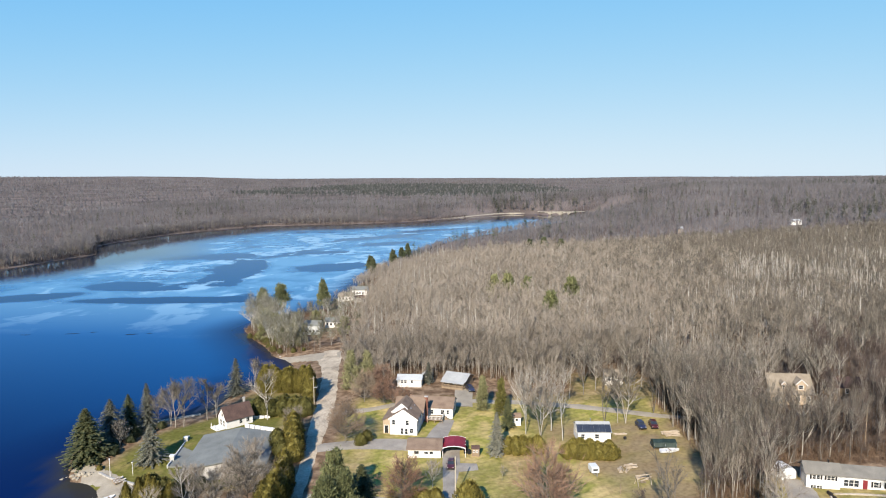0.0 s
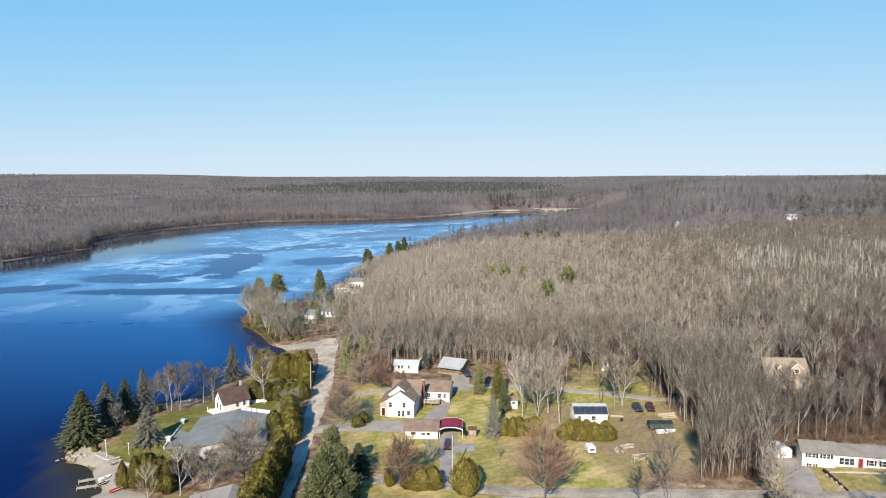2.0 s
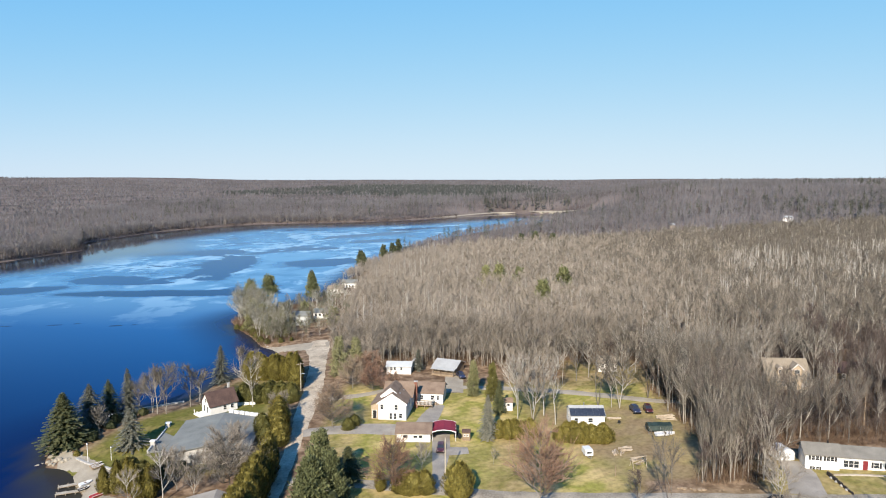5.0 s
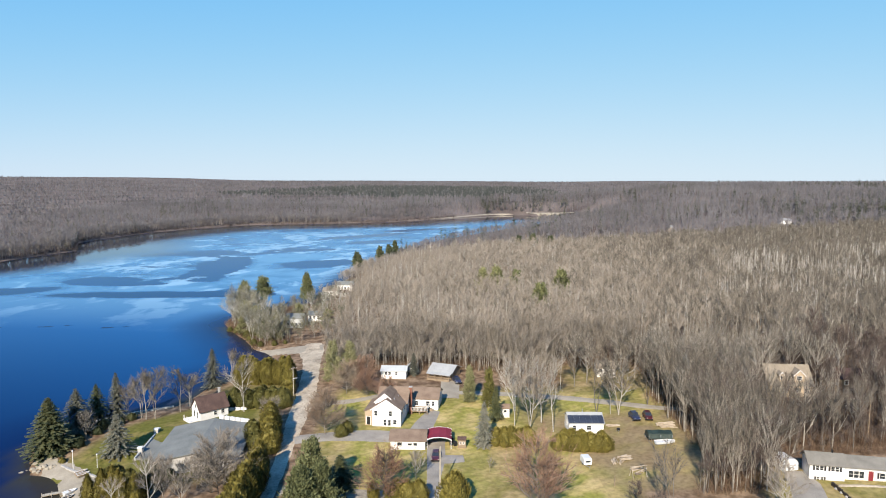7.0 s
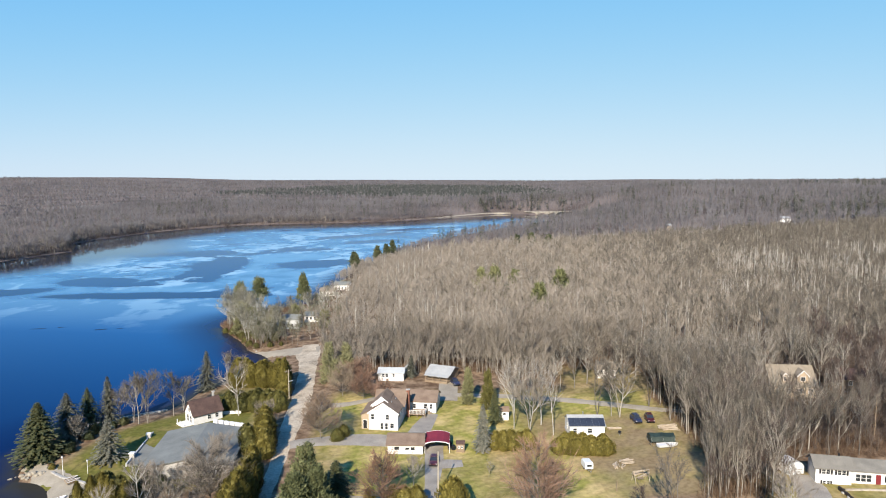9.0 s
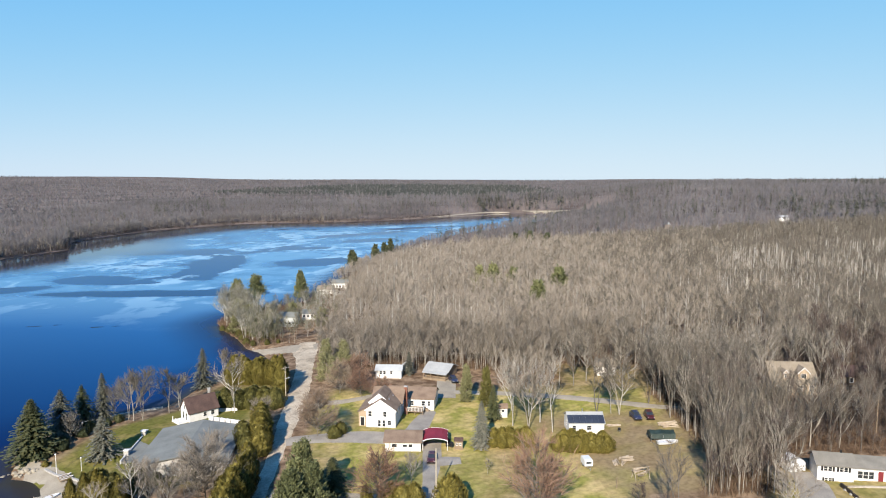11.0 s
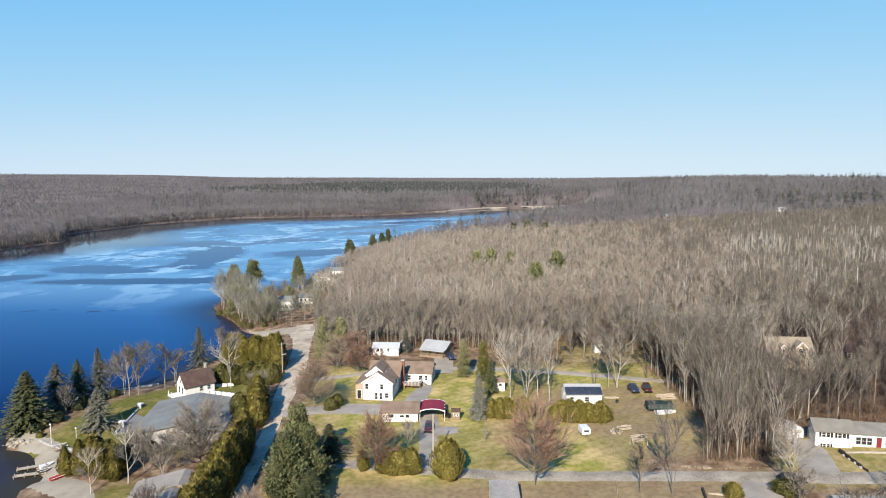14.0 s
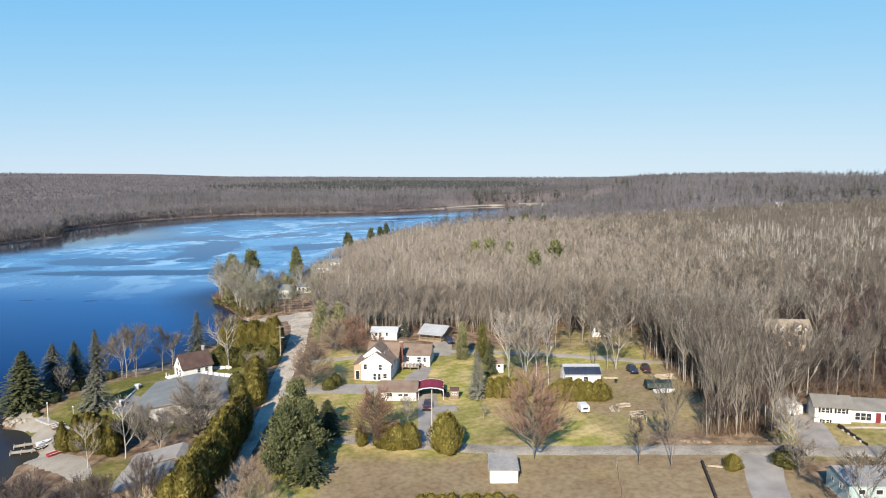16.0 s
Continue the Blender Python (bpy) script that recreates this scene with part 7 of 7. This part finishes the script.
mid_kinds = [plain_tree(100 + i, 15.0, 10, 16, 0.10) for i in range(12)]
p = spread(-110, 330, 200, 480, 30000, 3.5, lambda x, y: wooded(x, y) & ((y > 224) | (x > 110)))
open_view = (p[:, 0] < -37) & (p[:, 1] < 345) | (p[:, 0] < -40 + 0.06 * (p[:, 1] - 345)) & (p[:, 1] < 400)
p = p[~open_view | (R.rand(len(p)) < 0.06)]
in_grove = (p[:, 0] > 0.42 * p[:, 1]) & (np.abs(p[:, 1] - 320) < 55) & (waves(p[:, 0], p[:, 1], 60, 51) > -0.25)
p = p[~in_grove | (R.rand(len(p)) < 0.4)]
mid = rows(p, 0.74, 1.02, 12)
sd = shore_distance(p[:, 0], p[:, 1])
mid[:, 3] *= np.clip(0.55 + 0.45 * sd / 80, 0.55, 1.0)
low_growth = rows(np.concatenate([spread(46, 70, 127.5, 205, 2600, 1.9), spread(70, 125, 144, 156, 500, 2.4, lambda x, y: y > 143.5), spread(56, 150, 136, 230, 2600, 3.2), spread(64, 135, 142, 205, 2600, 2.6), spread(-36, 66, 198, 232, 3200, 2.0)]), 0.30, 0.70, 12)
low_growth[:, 3] *= np.where((low_growth[:, 0] > 80) & (low_growth[:, 0] < 108) & (low_growth[:, 1] < 178), 0.55, 1.0)
point_growth = rows(spread(-95, -36, 258, 400, 6000, 2.0, lambda x, y: wooded(x, y) & (x < -36 + 0.05 * (y - 330).clip(0)) & ((waves(x, y, 14, 61) > -0.1) | (shore_distance(x, y) < 9))), 0.26, 0.58, 12)
point_growth[:, 3] *= np.where((point_growth[:, 0] > -79) & (point_growth[:, 1] > 293), 0.55, 1.0)
mid = np.concatenate([mid, low_growth])
# trees farther east get darker twigs, partly in place of shading
east = mid[:, 0] + R.normal(0, 50, len(mid)) > 85 + 0.12 * (mid[:, 1] - 200)
scatter("point_thicket", mid_kinds, point_growth, [M_BARK, M_TWIG_OLIVE], "pale olive-grey bare thicket on the wooded point", "woods")
# low saplings, and thicket past x 98 coloured dark for the shade there
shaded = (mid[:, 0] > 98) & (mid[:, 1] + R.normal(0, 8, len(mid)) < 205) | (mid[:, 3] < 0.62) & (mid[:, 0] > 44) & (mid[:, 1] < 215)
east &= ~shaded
scatter("hollow_woodland", mid_kinds, mid[shaded], [M_BARK_DEEP, M_TWIG_DUSK], "dark brown bare thicket, its colour darkened for woodland shade", "woods")
scatter("woodland", mid_kinds, mid[~east & ~shaded], [M_BARK, M_TWIG], "dense bare grey-brown deciduous woods", "woods")
scatter("east_woodland", mid_kinds, mid[east], [M_BARK, M_TWIG_GREY], "dense bare grey woods with pale trunks", "woods")

brush_kinds = [brush(600 + i, 1.8) for i in range(8)]
edge = np.concatenate([spread(44, 68, 127.0, 152, 1800, 1.2), spread(-36, 66, 198, 226, 3600, 1.6), spread(56, 125, 143, 205, 5000, 1.5)])
point_edge = spread(-95, -42, 255, 335, 6000, 1.5, lambda x, y: (shore_distance(x, y) > 0.3) & (shore_distance(x, y) < 13) & (y > 259 + 0.25 * (x + 66).clip(0, 12)) & (x < -47))
edge = np.concatenate([edge, point_edge, spread(68, 125, 143, 156, 1200, 1.3, lambda x, y: y > 142.5)])
scatter("brushwood", brush_kinds, rows(edge, 0.6, 1.3, 8), [M_BARK, M_BRUSH], "brown leafless brush under the wood's edge", "brush")
far_brush = spread(-470, 300, 430, 1300, 90000, 2.4, lambda x, y: (shore_distance(x, y) > 0.2) & (shore_distance(x, y) < 6) & (x < 0.09 * y - 60))
scatter("shore_brush", brush_kinds, rows(far_brush, 1.0, 1.9, 8), [M_BARK, M_TWIG_DUSK], "dark leafless brush along the far shore", "brush")
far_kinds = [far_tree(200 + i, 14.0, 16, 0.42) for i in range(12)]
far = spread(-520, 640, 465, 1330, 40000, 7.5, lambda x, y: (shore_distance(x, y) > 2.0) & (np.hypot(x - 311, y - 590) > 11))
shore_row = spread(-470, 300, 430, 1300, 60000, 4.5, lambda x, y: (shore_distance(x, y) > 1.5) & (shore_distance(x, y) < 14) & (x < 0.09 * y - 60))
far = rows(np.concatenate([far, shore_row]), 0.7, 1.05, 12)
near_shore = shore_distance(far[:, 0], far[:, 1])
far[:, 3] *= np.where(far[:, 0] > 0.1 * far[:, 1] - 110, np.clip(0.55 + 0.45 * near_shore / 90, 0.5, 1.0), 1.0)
scatter("distant_woods", far_kinds, far, [M_CANOPY_HAZE, M_CANOPY_HAZE], "distant bare brown woods round the lake", "woods")
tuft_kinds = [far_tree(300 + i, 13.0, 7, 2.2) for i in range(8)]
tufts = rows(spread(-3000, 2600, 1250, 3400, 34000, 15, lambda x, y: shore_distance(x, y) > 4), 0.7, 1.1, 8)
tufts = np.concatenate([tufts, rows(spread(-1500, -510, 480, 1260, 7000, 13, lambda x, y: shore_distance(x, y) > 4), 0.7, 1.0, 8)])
scatter("hill_woods", tuft_kinds, tufts, [M_CANOPY_HAZE, M_CANOPY_HAZE], "brown bare woods on the far hills", "woods")

shore_kinds = [plain_tree(720 + i, 12.0, 6, 4, 0.22) for i in range(5)]
for kind in range(5):
    v, f, k = shore_kinds[kind]
    shore_kinds[kind] = (v * np.array((1.6, 1.6, 1.0)), f, k)
shore_trees = rows(spread(-470, -60, 430, 1010, 40000, 4.0, lambda x, y: (shore_distance(x, y) > 1.5) & (shore_distance(x, y) < 26) & (x < 0.09 * y - 190)), 0.75, 1.15, 5)
scatter("far_shore_trees", shore_kinds, shore_trees, [M_BARK, M_CANOPY_HAZE], "pale-trunked bare trees along the far shore", "woods")


def aspen(seed, tall):
    """A straight pale pole with a few short upswept branches."""
    r = random.Random(seed)
    c = Cloud()
    top = np.array((r.uniform(-0.5, 0.5), r.uniform(-0.5, 0.5), tall))
    c.tube((0, 0, 0), top * 0.6, 0.25, 0.18, 4)
    c.tube(top * 0.6, top, 0.18, 0.03, 3)
    for _ in range(7):
        a = top * r.uniform(0.4, 0.9)
        t, out = r.uniform(0, 6.28), r.uniform(0.8, 1.9)
        b = a + np.array((math.cos(t) * out, math.sin(t) * out, r.uniform(1.6, 3.2)))
        c.twig(a, b, 0.14, 0, r)
        for _ in range(3):
            e = a + (b - a) * r.uniform(0.4, 1)
            c.twig(e, e + np.array((r.uniform(-0.8, 0.8), r.uniform(-0.8, 0.8), r.uniform(0.6, 1.6))), 0.07, 1, r)
    return c.arrays()


aspen_kinds = [aspen(700 + i, 15.5) for i in range(5)]
aspens = rows(np.concatenate([spread(110, 260, 270, 370, 2600, 4.0, lambda x, y: (x > 0.42 * y) & (waves(x, y, 60, 51) > -0.25)),
                              spread(-30, 330, 226, 480, 5200, 6.0, lambda x, y: wooded(x, y) & (waves(x, y, 45, 53) + 0.5 * waves(x, y, 12, 54) > 0.35))]), 0.80, 1.06, 5)
scatter("aspen_grove", aspen_kinds, aspens, [M_PALE_BARK, M_TWIG], "grove of pale straight-trunked bare aspens", "woods")
for x, y, tall, kind in ((-85, 299, 11, "birch"), (-81, 291, 10, "ash2"), (-77, 285, 10.5, "oak0"), (-73.5, 279, 9.5, "birch"), (-70.5, 272.5, 9, "ash2"), (-66, 266, 8, "birch"), (-64.5, 274, 10, "oak1"),
                         (-69, 284, 11, "ash0"), (-74, 293, 10.5, "birch"), (-80, 302, 11.5, "oak1"), (-86, 309, 12, "ash2"), (-62, 268, 8.5, "shrub"), (-60, 278, 9, "birch"), (-59.5, 272, 8, "oak0"), (-45, 266, 6, "shrub"),
                         (-64, 289, 7, "birch"), (-52, 300, 7, "oak0"), (-43, 285, 8, "oak1"), (-45, 300, 8, "ash2"), (-55, 318, 7, "birch"), (-48, 330, 8, "oak0"), (-42, 318, 9, "ash0"), (-83, 316, 9, "birch"), (-67, 336, 5, "shrub"), (-88, 305, 11, "ash0"), (-84.5, 296, 10, "oak0"), (-78.5, 287, 10, "ash0"), (-75, 281, 9.5, "oak1"), (-72, 277, 9, "birch"), (-69.5, 268, 9, "ash2"), (-67, 270, 9.5, "oak0"), (-63, 262.5, 7, "shrub"), (-60, 264, 7, "birch"), (-82, 309, 11, "ash0"), (-77, 303, 11, "oak0"), (-71, 296, 9, "ash2"), (-66, 280, 10, "ash0")):
    bare(kind, x, y, tall * 1.22, "bare grey tree on the wooded point", "bare trees on the point", mats=(M_PALE_BARK if tall > 9 else M_BARK, M_TWIG_OLIVE))
for i, (x, y, tall) in enumerate(((-62, 281, 9.5), (-61.5, 271, 8.5), (-73, 288, 10), (-79, 295, 10.5), (-42, 280, 8), (-82, 303, 11), (-58, 304, 6), (-68, 277, 8.5), (-76, 281, 8))):
    plant(T("pine", full_pine(800 + i, tall, tall * 0.33, 1500, 0.9), [M_BARK, M_PINE], "small soft green pine on the wooded point", "tree", "small pines on the point"), x, y)

# pines standing out of the bare woods: near ones are things, far ones one mass
for i, (x, y, tall) in enumerate(((30.4, 315, 18.5), (24.6, 318, 17), (40, 316, 16.5), (43.2, 268, 18), (56.8, 297, 18.5), (71, 473, 17), (62, 480, 16), (82, 468, 16), (-50.2, 466, 15),
                                  (-47, 452, 13), (-37, 500, 14), (-32, 520, 13), (-66, 268, 9), (-28, 535, 14), (118, 486, 12), (97, 470, 12))):
    ob = plant(T("pine", full_pine(400 + i % 4, 14, 4.4, 1800, 1.3, low=0.2, cone=True), [M_BARK, M_LANE_PINE if y < 400 else M_FARPINE], "dark green pine rising above bare woods", "tree", "pines in the woods"), x, y, tall / 14)
for i, (x, y, tall, wide) in enumerate(((-86.0, 318, 17.6, 3.4), (-77.2, 318, 18.2, 4.2), (-59.5, 331, 17.6, 4.4))):
    plant(T("pine", full_pine(830 + i, tall, wide, 3600, 0.9, low=0.25, cone=i == 2), [M_BARK, M_LANE_PINE], "tall green pine on the wooded point", "tree", "tall pines on the point"), x, y)
pine_kinds = [conifer(500 + i, 15, 3.8, whorl=1.6, boughs=5, tufts=2, tuft=1.1, droop=0.2, clear=0.2) for i in range(4)]
keep_ridge = lambda x, y: (np.abs(y - 1075 - 0.1 * (x - 480)) < 45) & (waves(x, y, 70, 21) > 0.35 + 0.5 * (np.abs(x - 470) < 80))
ridge = spread(300, 900, 900, 1150, 5200, 7, keep_ridge)
patch = spread(350, 620, 560, 760, 3000, 8, lambda x, y: (waves(x, y, 60, 22) > 0.35) & (y > 0.9 * x + 210))
head = spread(90, 230, 1120, 1330, 900, 14, lambda x, y: (shore_distance(x, y) > 4) & (waves(x, y, 60, 31) > 0.0))
sprinkle = spread(-450, 500, 520, 1300, 500, 0, lambda x, y: shore_distance(x, y) > 3)
fp = rows(np.concatenate([ridge, patch, head, sprinkle]), 0.75, 1.15, 4)
scatter("distant_pines", pine_kinds, fp, [M_BARK, M_FARPINE], "dark pines among the distant bare woods", "woods")
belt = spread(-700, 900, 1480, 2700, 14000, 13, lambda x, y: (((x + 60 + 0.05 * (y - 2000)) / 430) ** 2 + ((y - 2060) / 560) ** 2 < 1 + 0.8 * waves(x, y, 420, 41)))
scatter("far_pine_belt", [far_tree(350 + i, 14.0, 6, 3.0) for i in range(4)], rows(belt, 0.8, 1.05, 4), [M_FARBELT_HAZE, M_FARBELT_HAZE], "dark evergreen belt on the far hills", "woods")
